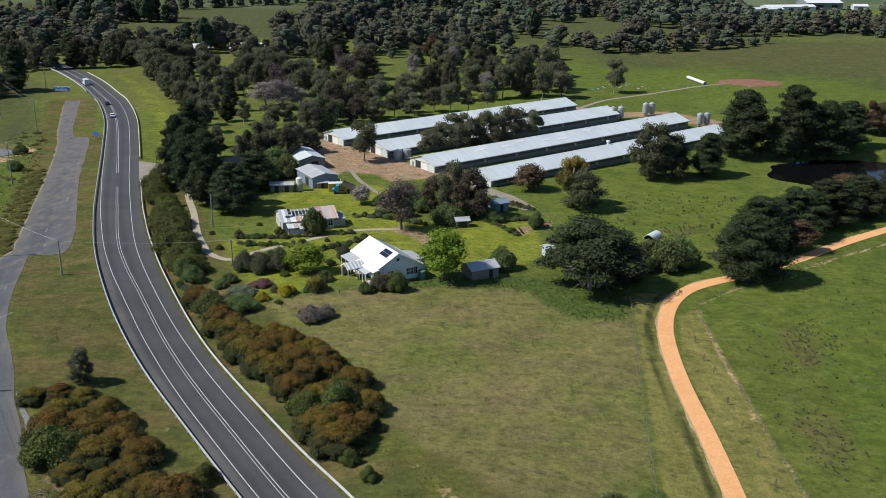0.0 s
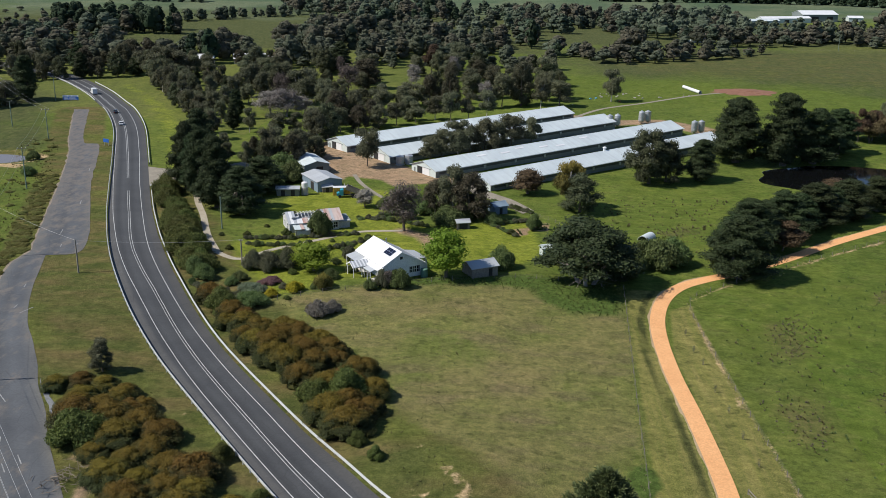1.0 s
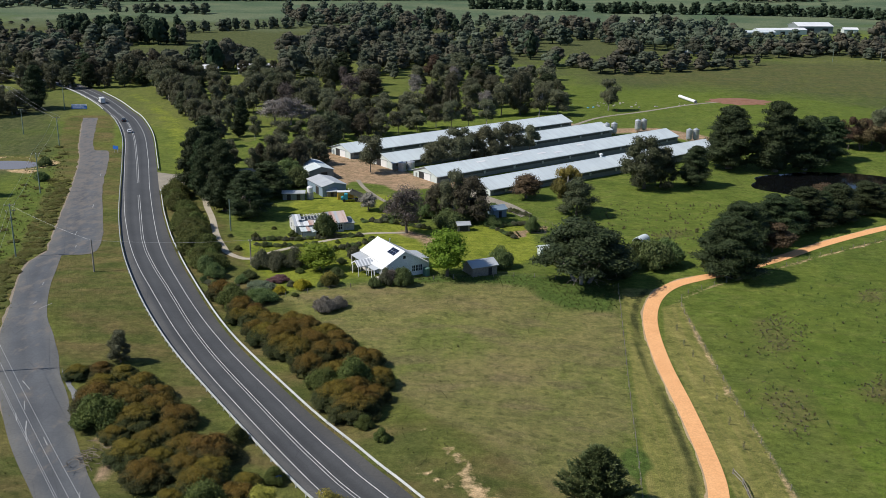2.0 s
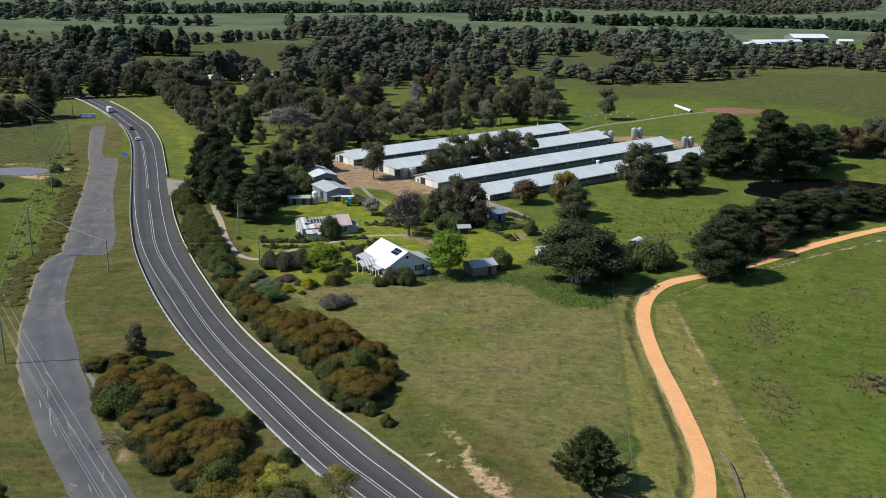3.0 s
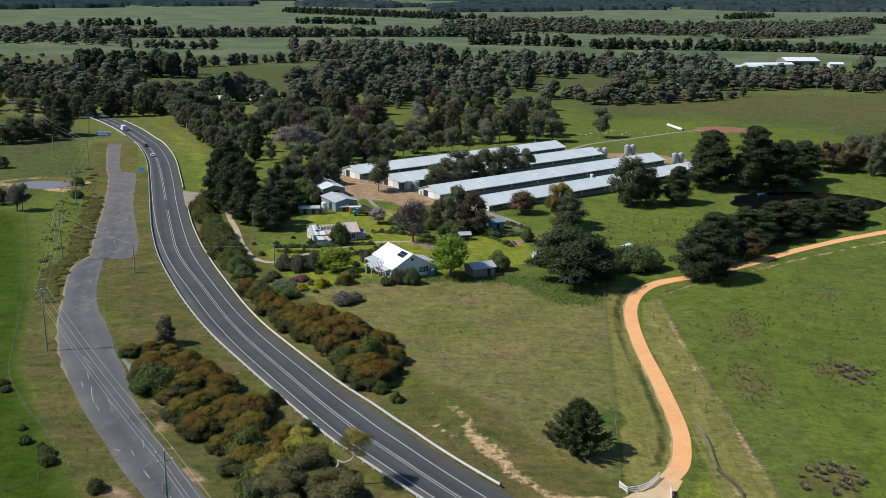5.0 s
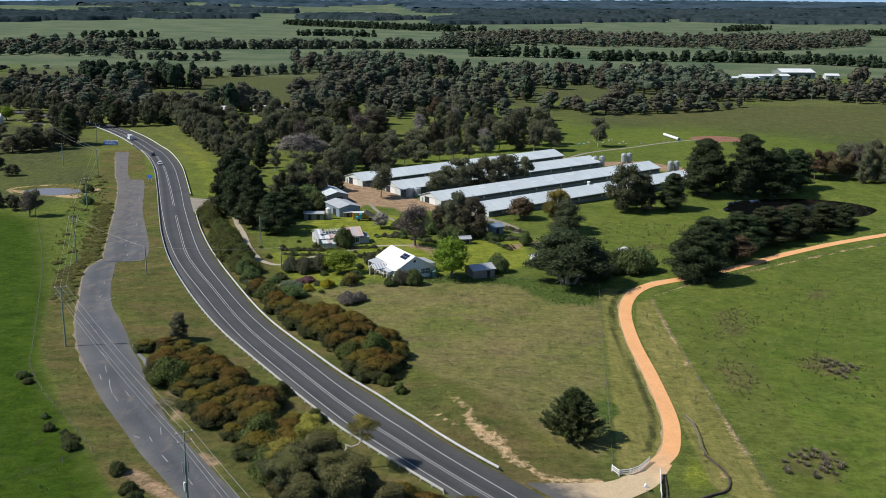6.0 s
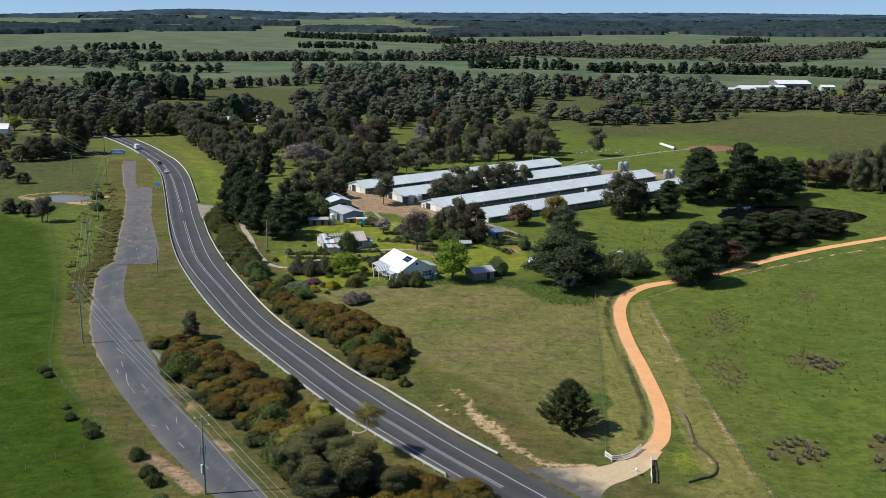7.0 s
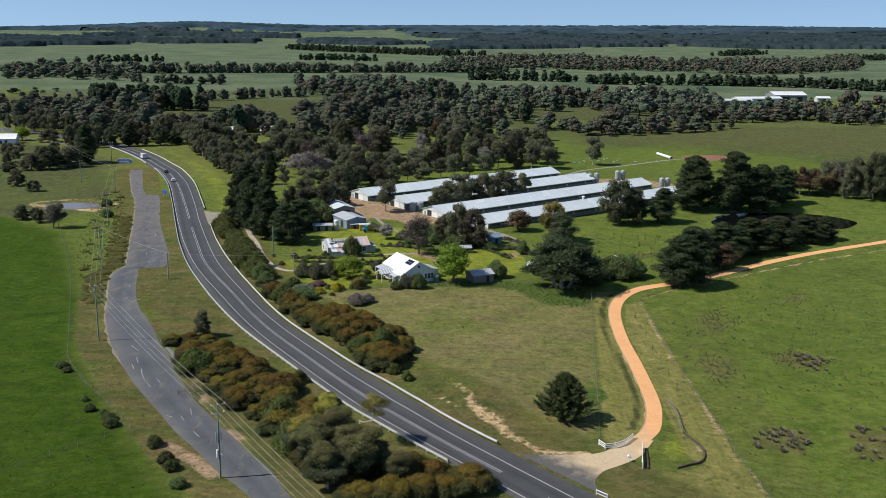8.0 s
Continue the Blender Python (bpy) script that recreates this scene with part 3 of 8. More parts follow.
# ---------------------------------------------------------------- the plan
HIGHWAY = spline([(330, -260), (200, -118), (108, -16), (48, 52), (30.5, 72), (12.5, 92.3), (5.3, 100.4), (-3.6, 110), (-15.4, 123.2), (-23.6, 133), (-44, 162), (-59.5, 185.7), (-73.8, 211), (-87.3, 239.4), (-99.8, 271.2), (-112.3, 306.1), (-131, 360),
                  (-147.6, 406), (-164.5, 444), (-176.5, 465), (-190.5, 489), (-205, 511), (-224, 537), (-243.5, 558.5), (-266, 577), (-302, 602), (-360, 634), (-430, 664)], 3.0)
OLD_LEFT = [(72, -60), (-10, 50), (-24, 68), (-37.5, 86.5), (-45.5, 96.4), (-54.8, 107.7), (-64.1, 120.6), (-76, 137.6), (-83.8, 150.8), (-91.1, 164.2), (-99.6, 184), (-104.4, 198), (-112.2, 220), (-115, 232), (-114.2, 240), (-116.4, 247), (-126, 277), (-140.5, 323), (-154, 362), (-162, 381), (-187, 448)]
OLD_RIGHT = [(86, -55), (1, 50), (-15, 68), (-30.2, 87), (-36, 97), (-42.5, 105.5), (-56, 124), (-63, 135), (-76.5, 160.5), (-84.6, 176.6), (-92.6, 191), (-98.6, 205), (-103, 218), (-109, 237.4), (-101.2, 239.5), (-105.6, 257.5), (-113.8, 279.2), (-127.5, 315.4), (-146, 371), (-155.4, 379), (-180.3, 448.7)]
DRIVE = spline([(22, 104.8), (25.1, 106.9), (29.2, 110.8), (33.7, 116.7), (37.2, 122.8), (39.2, 131.2), (40.0, 138), (40.2, 147.4), (40.0, 163.3), (39.4, 181.1), (39.9, 198.2), (41.6, 210.5), (45.1, 221.4), (50.5, 230), (58.4, 236.5), (66, 241.5), (83.1, 254.8), (101.4, 271), (123.1, 287.2), (143.1, 299.3), (157.7, 307.7), (200, 333), (260, 360)], 1.5)
FENCE_A = [(36, 226), (33.8, 203), (31.6, 180), (29.6, 158.6), (28.5, 145.7), (25.8, 117.6)]
FENCE_B = [(53.5, 84), (52.8, 96), (52, 109.2), (51.8, 122.7), (51, 140.4), (50.3, 163.7), (49.9, 185), (49.5, 200), (50.5, 219.8), (60, 230.2), (95.7, 258.4), (113.1, 270.6), (125, 278.6), (148, 291.5), (200, 322)]
FIELD = [(-58, 204), (-48, 210), (-24, 220), (10.5, 228), (35.4, 226), (32, 180), (28, 145), (25.2, 118), (18, 112), (9, 114), (-5, 127), (-16, 141), (-14, 154), (-14, 168), (-26, 187), (-44, 197)]
LAWNS = ([(-67, 244.5), (-58.5, 237.2), (-34.9, 224), (-46.2, 209.6), (-56.7, 211.9), (-65.9, 229.2)], [(-45.6, 313.2), (-27.4, 310.2), (-28.8, 275.4), (-42.1, 283.5), (-60, 285), (-58, 300)], [(-2.4, 276), (16.1, 282.2), (17.6, 247.7), (9, 238.1), (-0.2, 250), (-14, 262)],
         [(-110, 334), (-101, 334), (-106, 352), (-116, 388), (-132, 432), (-155, 478), (-186, 526), (-198, 532), (-168, 480), (-140, 420)])
GREEN_PADDOCKS = ([(-300, 20), (-34, 20), (-46, 70), (-56, 92), (-65, 106), (-78, 127), (-95, 152), (-114, 200), (-136, 245), (-158, 288), (-176, 304), (-205, 326), (-260, 338), (-330, 352), (-420, 380), (-420, 60)], [(52, 60), (55, 118), (53, 160), (51, 190), (52, 218), (96, 257), (150, 290), (400, 390), (400, 60)],
                  [(20, 300), (40, 300), (60, 325), (100, 345), (90, 310), (60, 250), (30, 250)], [(30, 500), (120, 480), (110, 440), (190, 470), (260, 560), (180, 640), (60, 600)])
YARD = [(-66, 376), (-58, 386), (-45, 374), (-32, 354), (-22, 342), (-6, 336), (-8, 324), (-20, 322), (-27, 318), (-32, 326), (-44, 330), (-47, 316), (-54, 332), (-62, 355)]
YARD_BACK = [(36, 446), (60, 432), (78, 440), (98, 414), (112, 418), (100, 436), (84, 450), (62, 446), (44, 458)]
WEEDS = [(-24, 216), (-8, 222), (3, 223), (12.5, 221), (16.2, 214), (21, 208.5), (33, 207.8), (34.6, 214), (36, 229), (12, 233), (-8, 229), (-26, 222)]

FARM_LANE = [(-105, 321.5), (-97.5, 320.8), (-93.3, 313.8), (-88, 300), (-84.6, 290.2), (-79.4, 276.9), (-73, 258), (-66.6, 243.2)]
ENTRANCE = [(-113.5, 326), (-108, 326), (-102, 327.5), (-93, 333), (-84, 342), (-74, 352), (-61, 362)]
HOUSE_PATH = [(-66.6, 242.9), (-62.4, 238.8), (-58.5, 237.8), (-52.5, 245.7), (-42.5, 255.2), (-32.4, 264.2), (-20.2, 267)]
WHEEL_TRACK = [(-24, 296), (-31, 306), (-38, 320), (-42, 332)]
PADDOCK_TRACK = [(42, 447), (59.3, 474), (83.4, 494), (117, 523), (150, 540)]
APRON = [(10, 100), (24, 103), (30, 111)]

# ---------------------------------------------------------------- ground


def growing(lo, hi, step, far_lo, far_hi, rate=1.13):
    mid = np.arange(lo, hi + step / 2, step)
    left, right, s = [lo], [hi], step
    while left[-1] > far_lo or right[-1] < far_hi:
        s *= rate
        if left[-1] > far_lo:
            left.append(max(far_lo, left[-1] - s))
        if right[-1] < far_hi:
            right.append(min(far_hi, right[-1] + s))
    return np.r_[left[:0:-1], mid, right[1:]]


def build_ground():
    gx, gy = growing(-200, 170, 1.6, -4900, 4900, 1.1), growing(82, 400, 1.6, -1200, 4975, 1.045)
    x, y = np.meshgrid(gx, gy)
    z = land(x, y)
    rough = np.array([noise.noise(Vector((px * 0.09, py * 0.09, 0))) for px, py in zip(x.ravel(), y.ravel())]).reshape(x.shape)
    near_road = np.minimum(np.minimum(gap(HIGHWAY[::4], x, y), gap(DRIVE[::4], x, y)), np.minimum(gap(OLD_LEFT, x, y), gap(OLD_RIGHT, x, y)))
    for lane in (FARM_LANE, ENTRANCE, HOUSE_PATH, WHEEL_TRACK, PADDOCK_TRACK, APRON):
        near_road = np.minimum(near_road, 4 + gap(lane, x, y))
    z = z + 0.18 * rough * np.clip((near_road - 9) / 6, 0, 1)
    n, k = x.shape
    i, j = np.meshgrid(np.arange(n - 1), np.arange(k - 1), indexing="ij")
    f = np.stack([i * k + j, i * k + j + 1, (i + 1) * k + j + 1, (i + 1) * k + j], -1)
    me = quads("ground", np.stack([x, y, z], -1), f, "ground", True)

    def patch(poly, soft=3.0):
        d = gap(poly, x, y, True)
        return np.clip(0.5 + np.where(inside(poly, x, y), d, -d) / (2 * soft), 0, 1)

    def along(line, width, soft=2.0):
        return np.clip((width + soft - gap(line, x, y)) / (2 * soft), 0, 1)

    dry = 1.0 * patch(FIELD, 4.5)
    lawn = np.max([patch(p, 4) * w for p, w in zip(LAWNS, (1.0, 1.0, 1.0, 0.46))] + [0.62 * patch([(-70, 250), (-52, 262), (-30, 285), (-5, 270), (16, 285), (20, 250), (8, 236), (-30, 222), (-46, 207), (-58, 211)], 4)] + [0.55 * patch([(36.5, 112), (39.5, 121), (42.8, 121), (44.6, 116), (44.3, 111), (41, 108.2), (38.3, 107)], 1.5)], axis=0)
    mown = np.max([patch([(26.3, 114), (33, 117), (36.3, 123), (38, 132), (38, 200), (38.6, 210), (46, 226), (37, 226), (35, 211), (30, 150)], 0.8), patch([(42, 110), (52, 100), (51, 150), (50, 218), (45, 214), (41.5, 190)], 1.0),
                   0.9 * patch([(30, 88), (53, 84), (51.5, 125), (46.8, 120), (46.5, 108), (38, 103), (33, 103)], 1.5)], axis=0)
    ditch = np.max([0.95 * along(offset(DRIVE[14:88], -3.7)[::5], 0.75, 0.8), 0.55 * along(offset(DRIVE[20:100], 2.2)[::5], 0.1, 0.6)], axis=0)
    rusty = np.max([0.5 * patch([(54, 170), (60, 177), (69, 173), (65, 158), (58, 151), (54.5, 156)], 4), 0.5 * patch([(62, 210), (74.7, 216), (77, 205), (71, 192), (61, 189)], 4), 0.6 * patch([(75, 175), (84, 184), (93, 172), (86, 162)], 4), 0.6 * patch([(97, 232), (106, 235), (102, 224), (95, 224)], 3),
                    0.62 * patch([(51, 276), (62, 285), (67, 277), (55, 268)], 4), 0.6 * patch([(55, 122), (65, 129), (72, 127), (67, 114), (56, 116)], 3), 0.6 * patch([(78, 132), (98, 132), (92, 107), (75, 113)], 4)], axis=0)
    lush = np.max([patch(p, s) * w for p, s, w in zip(GREEN_PADDOCKS, (12, 6, 6, 6), (1.0, 0.3, 0.3, 0.35))], axis=0)
    road = gap(HIGHWAY[::3], x, y)
    old = np.minimum(gap(OLD_LEFT, x, y), gap(OLD_RIGHT, x, y))
    verge = np.max([0.9 * np.clip((30 - road) / 10, 0, 1) * (y < 330), 0.85 * np.clip((10.5 - old) / 5, 0, 1),
                    0.7 * along([(-190, 352), (-176, 360), (-162, 352)], 6, 5)], axis=0)
    verge = np.maximum(verge, 0.42 * patch([(90, 590), (180, 560), (260, 520), (340, 500), (900, 590), (900, 735), (335, 742), (100, 730), (70, 650)], 30))
    verge *= 1 - 0.7 * patch(LAWNS[3], 4)
    soil = np.max([0.78 * along([(-9.4, 146.6), (-7.4, 143.6)], 0.3, 1.0), 1.0 * along([(-3.9, 138.2), (-1.8, 136), (0, 133.3)], 0.6, 1.0), 0.95 * along([(-0.6, 131.5), (0.6, 128.8), (1.8, 126.2), (3.8, 122.6), (6.0, 120.4)], 1.0, 1.3), 0.7 * along([(0.4, 133), (3, 128), (6.3, 123.4)], 0.4, 1.1),
                    0.92 * along([(-8.5, 133), (-5.6, 130.8), (-2.4, 128.2)], 0.5, 0.8), 1.0 * along([(6.4, 118.4), (9.2, 114.6), (11, 112.8)], 0.9, 1.1), 0.8 * along([(9.5, 115.8), (11.8, 116.2)], 0.2, 0.8), 0.9 * along([(11, 112.4), (12.8, 110.2), (14, 108.6), (18.2, 108.8), (22.7, 109)], 0.9, 1.0),
                    0.6 * along([(-62, 183), (-52, 160), (-42, 142), (-36, 134), (-26, 121)], 0.05, 0.8), 0.8 * along(FENCE_B, 0.45, 0.9), 0.7 * along([(43, 121), (44.1, 117.4), (44.8, 114), (44.3, 111.2), (43, 109)], 0.2, 0.8),
                   1.0 * along([(-168, 337), (-162.5, 336)], 2.6, 1.5),
                   along([(-190, 347), (-184, 343)], 2.2, 2), 0.62 * np.clip(1 - abs(np.hypot((x + 177) / 18, (y - 349) / 11) - 1.0) / 0.16, 0, 1)], axis=0)
    yard = np.max([patch(YARD, 3), 0.9 * along([(-62.7, 140.3), (-58.2, 138.3), (-57, 128)], 0.9, 1.5), 0.95 * along([(-58, 106), (-50.7, 100), (-46, 95)], 1.5, 1.6), 0.95 * along([(-48, 113), (-45.2, 110.6)], 1.4, 1.4), 0.7 * along([(-55, 125), (-48, 114)], 0.3, 1.2), 0.85 * patch(YARD_BACK, 3), 0.8 * along([(-20, 267), (-14, 262), (-10, 252)], 3, 3), 0.85 * patch([(14.4, 279.3), (22.1, 280.8), (20.8, 271.7), (16.1, 272.5)], 0.8), 0.85 * patch([(11, 272.9), (14.6, 274.6), (15.6, 267.8), (11.9, 265.8)], 0.8)], axis=0)
    weeds = np.max([0.78 * patch(WEEDS, 3.5), 0.7 * along(FENCE_A, 0.2, 1.0), 0.4 * along(offset(DRIVE[:110], -2.6)[::6], 0.2, 0.8), 0.95 * patch([(26.1, 145), (29.6, 144.1), (30.6, 139.1), (27, 134), (24.8, 138.7)], 1.2),
                    0.4 * patch([(70, 300), (100, 330), (96, 345), (60, 318)], 14)], axis=0)
    # the y ramp greys far land in place of haze
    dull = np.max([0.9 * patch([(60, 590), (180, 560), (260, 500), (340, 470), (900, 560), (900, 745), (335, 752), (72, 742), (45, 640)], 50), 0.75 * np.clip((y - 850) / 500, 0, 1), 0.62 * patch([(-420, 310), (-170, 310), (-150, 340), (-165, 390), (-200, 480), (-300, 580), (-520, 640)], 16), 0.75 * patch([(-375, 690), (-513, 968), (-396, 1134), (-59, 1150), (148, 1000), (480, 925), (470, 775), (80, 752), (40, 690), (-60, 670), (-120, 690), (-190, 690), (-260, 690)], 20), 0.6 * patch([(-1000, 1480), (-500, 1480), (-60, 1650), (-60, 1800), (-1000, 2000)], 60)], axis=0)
    # zone_c alpha grows with distance and lays on that haze tint
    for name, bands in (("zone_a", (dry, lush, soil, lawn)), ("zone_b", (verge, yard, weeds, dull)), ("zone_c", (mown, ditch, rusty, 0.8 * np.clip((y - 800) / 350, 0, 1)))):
        layer = me.attributes.new(name, "FLOAT_COLOR", "POINT")
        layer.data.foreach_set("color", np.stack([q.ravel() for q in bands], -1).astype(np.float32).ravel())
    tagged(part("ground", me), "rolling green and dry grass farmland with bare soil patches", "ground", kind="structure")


build_ground()

# ---------------------------------------------------------------- roads


def sheet(name, left, right, lift, material, rows=6, parent=None, across=None):
    """A draped strip between two lines of equally many points, closed down at its rims."""
    left, right = np.asarray(left, float), np.asarray(right, float)
    t = np.linspace(0, 1, rows)
    p = left[:, None] * (1 - t)[None, :, None] + right[:, None] * t[None, :, None]
    z = land(p[..., 0], p[..., 1]) + lift
    v = np.concatenate([p, z[..., None]], -1)
    rim = v[:, [0, -1]].copy()
    rim[..., 2] -= lift + 0.3
    v = np.concatenate([rim[:, :1], v, rim[:, 1:]], 1)
    n, k = v.shape[:2]
    i, j = np.meshgrid(np.arange(n - 1), np.arange(k - 1), indexing="ij")
    f = np.stack([i * k + j, i * k + j + 1, (i + 1) * k + j + 1, (i + 1) * k + j], -1)
    me = quads(name, v, f, material)
    if across is not None:
        a = np.concatenate([[across[0]], across[0] + (across[1] - across[0]) * t, [across[1]]])
        layer = me.attributes.new("across", "FLOAT", "POINT")
        layer.data.foreach_set("value", np.tile(a, n).astype(np.float32))
    near_road = gap(HIGHWAY, v[..., 0], v[..., 1])
    layer = me.attributes.new("along", "FLOAT", "POINT")
    layer.data.foreach_set("value", near_road.astype(np.float32).ravel())
    return part(name, me, None, parent)


# across the highway, point by point: the centre, the left and right edge lines, the left and right rails
LANES = np.array([(0, 0, -3.4, 3.5, -5.35, 7.45), (150, -0.3, -3.7, 3.1, -5.35, 7.45), (161, -0.25, -3.6, 3.15, -5.35, 7.45), (164, -0.05, -3.25, 3.45, -5.35, 7.45), (170, 0.4, -3.0, 3.9, -5.35, 7.45), (178, 0.4, -2.9, 4.0, -5.35, 7.5), (184, 0.8, -2.75, 4.5, -5.35, 7.55), (189, 1.0, -2.6, 4.6, -5.35, 7.6), (196, 1.5, -2.05, 5.05, -5.4, 7.9), (204, 1.75, -1.95, 4.95, -5.45, 8.25),
                  (208, 1.6, -2.15, 4.85, -5.4, 8.3), (212, 1.05, -2.6, 4.65, -5.4, 8.25), (218, 0.4, -3.1, 4.35, -5.5, 8.2), (222, 0.25, -3.4, 4.25, -5.6, 7.9), (231, 0.55, -3.95, 4.25, -5.7, 7.5), (245, 0.3, -4.4, 3.95, -5.5, 7.45), (258, 0.0, -4.5, 4.15, -5.35, 7.45), (274, -0.6, -4.2, 3.9, -5.35, 7.45), (300, -0.5, -3.8, 3.7, -5.35, 7.45), (400, 0, -3.4, 3.5, -5.35, 7.45)])
CENTRE, EDGE_LEFT, EDGE_RIGHT, RAIL_LEFT, RAIL_RIGHT = (np.interp(np.arange(len(HIGHWAY)), LANES[:, 0], LANES[:, q]) for q in (1, 2, 3, 4, 5))
road = tagged(sheet("road", offset(HIGHWAY, RAIL_LEFT + 0.25), offset(HIGHWAY, RAIL_RIGHT - 0.45), 0.07, "road", 9, None, (-5.1, 7.0)), "dark grey sealed highway with white lines, curving through farmland", "road", kind="structure")


def line_on(name, base, side, width, lift, material, parent, i0=0, i1=None):
    p, r = base[i0:i1], np.broadcast_to(side, len(base))[i0:i1]
    return sheet(name, offset(p, r - width / 2), offset(p, r + width / 2), lift, material, 2, parent)


line_on("edge_line", HIGHWAY, EDGE_LEFT, 0.16, 0.085, "paint", road)
line_on("edge_line", HIGHWAY, EDGE_RIGHT, 0.16, 0.085, "paint", road)
start, stop = int(np.argmin(np.hypot(HIGHWAY[:, 0] - 5.3, HIGHWAY[:, 1] - 100.4))), int(np.argmin(np.hypot(HIGHWAY[:, 0] + 112, HIGHWAY[:, 1] - 306)))
line_on("centre_line", HIGHWAY, CENTRE - 0.27, 0.14, 0.085, "paint", road, start, stop)
line_on("centre_line", HIGHWAY, CENTRE + 0.27, 0.14, 0.085, "paint", road, start, stop)
line_on("centre_line", HIGHWAY, CENTRE - 0.27, 0.14, 0.085, "paint", road, stop + 5)
line_on("centre_line", HIGHWAY, CENTRE + 0.27, 0.14, 0.085, "paint", road, stop + 5)
for k in range(start - 3, 3, -4):
    line_on("centre_dash", HIGHWAY, CENTRE, 0.16, 0.085, "paint", road, k - 2, k)


def matched(one, two, n):
    def even(p):
        p = spline(p, 1.0)
        s = np.r_[0, np.cumsum(np.linalg.norm(np.diff(p, axis=0), axis=1))]
        k = np.linspace(0, s[-1], n)
        return np.stack([np.interp(k, s, p[:, 0]), np.interp(k, s, p[:, 1])], 1)
    return even(one), even(two)


ol, orr = [], []
for a0, a1 in ((0, 14), (13, 21)):
    l, r = matched(OLD_LEFT[a0:a1], OLD_RIGHT[a0:a1], 90)
    ol.append(l), orr.append(r)
ol, orr = np.vstack(ol), np.vstack(orr)
wob = np.array([noise.noise(Vector((k * 0.35, 5, 0))) for k in range(len(ol))])[:, None]
side = (orr - ol) / (np.linalg.norm(orr - ol, axis=1)[:, None] + 1e-9)
old_road = tagged(sheet("old_road", ol + side * wob * 0.35, orr + side * wob[::-1] * 0.4, 0.05, "old_road", 7, None, (-6, 6)), "worn grey disused road with faded paint marks", "road", kind="structure")
for x, y, dx, dy in ((-103.5, 213, -0.5, 2.2), (-99.8, 200, -0.1, 2.0), (-97.2, 197, 1.4, 3.6), (-108, 244, -0.6, 2.2), (-113, 256, -1.0, 4.0), (-104.5, 246, -0.3, 1.4), (-84, 160, 3, -3.5), (-80, 152, 1.6, -3.4), (-76.4, 144.9, 1.2, -3.0), (-75.2, 141.9, 1.9, -3.8), (-72.5, 137.1, 1.6, -2.4), (-71.2, 139.8, 1.7, -2.5),
                     (-58.8, 124, 1.1, -3.0), (-59.6, 120, 1.2, -2.0), (-62.6, 120, 1.4, -0.6), (-79.5, 147.5, 1.4, -2.7), (-55, 113, 1.8, -2.4), (-48, 105, 1.5, -2.2), (-120, 287, -1.2, 4), (-134, 330, -1.2, 4)):
    p = np.array([(x, y), (x + dx, y + dy)])
    n = np.array([dy, -dx]) / math.hypot(dx, dy) * 0.09
    sheet("faded_mark", p - n, p + n, 0.062, "faded_paint", 2, old_road)

edge_l = spline(OLD_LEFT[7:], 2.0)
ragged = np.array([noise.noise(Vector((k * 0.45, 7, 0))) for k in range(len(edge_l))])[:, None]
fade = np.clip(np.minimum(np.arange(len(edge_l)), np.arange(len(edge_l))[::-1]) / 8, 0, 1)[:, None]
tagged(sheet("old_road_shoulder", edge_l + sideways(edge_l) * (0.4 - (0.85 + 0.7 * ragged) * fade), offset(edge_l, 0.6), 0.03, "pink_gravel", 3), "pale gravel shoulder of the disused road", "road", kind="structure")
gutter_taper = np.sin(np.linspace(0.05, 3.09, 24))[:, None]
gutter_l, gutter_r = matched([(-79, 166), (-77.6, 162.9), (-71.9, 153.8), (-65.8, 143.2)], [(-78, 166.5), (-76.2, 163.2), (-70.2, 154.2), (-64.6, 143.6)], 24)
tagged(sheet("gutter", gutter_l + 0.2 * ragged[:24], gutter_l + (gutter_r - gutter_l) * gutter_taper * (0.55 + 0.9 * abs(ragged[24:48])), 0.03, "gutter", 3), "strip of pale blue-grey stone chips beside the old road", "gutter", kind="structure")
tagged(sheet("driveway", offset(DRIVE, -1.7), offset(DRIVE, 1.6), 0.06, "drive", 5), "winding orange gravel driveway", "driveway", kind="structure")
rough_edge = np.array([0.7 * noise.noise(Vector((k * 0.21, 1, 0))) + 0.3 * noise.noise(Vector((k * 0.83, 4, 0))) for k in range(len(DRIVE))])[:, None]
tagged(sheet("driveway_shoulder", offset(DRIVE, -2.05) + 1.1 * rough_edge * sideways(DRIVE), offset(DRIVE, 1.5), 0.025, "pale_gravel", 4), "pale gravel rim of the driveway", "driveway", kind="structure")
apron_l = spline([(9.5, 107.5), (14, 107.8), (19, 108.3), (24, 109.3), (28.5, 112.8), (33, 118.8)], 1.0)
apron_r = spline([(24.5, 91.0), (22.5, 96.5), (24.5, 101.5), (28, 104.5), (32.5, 109), (36.5, 117)], 1.0)
apron_l, apron_r = matched(apron_l, apron_r, 24)
tagged(sheet("driveway_apron", apron_l, apron_r, 0.045, "drive", 8), "pale gravel mouth of the driveway at the highway", "driveway", kind="structure")
entry = spline(FARM_LANE, 1.5)
tagged(sheet("farm_lane", offset(entry, -0.95), offset(entry, 0.95), 0.05, "lane", 4), "narrow pale gravel lane behind the roadside hedge", "lane", kind="structure")
entry = spline(ENTRANCE, 1.5)
tagged(sheet("farm_entrance", *matched([(-117, 338), (-108, 334.5), (-101, 334), (-92, 339.5), (-82, 349), (-64, 366)], [(-106.5, 310.5), (-104, 317.5), (-97, 321), (-88, 329), (-78, 340), (-58, 358)], 40), 0.045, "grey_gravel", 4), "grey gravel farm entrance off the highway", "lane", kind="structure")
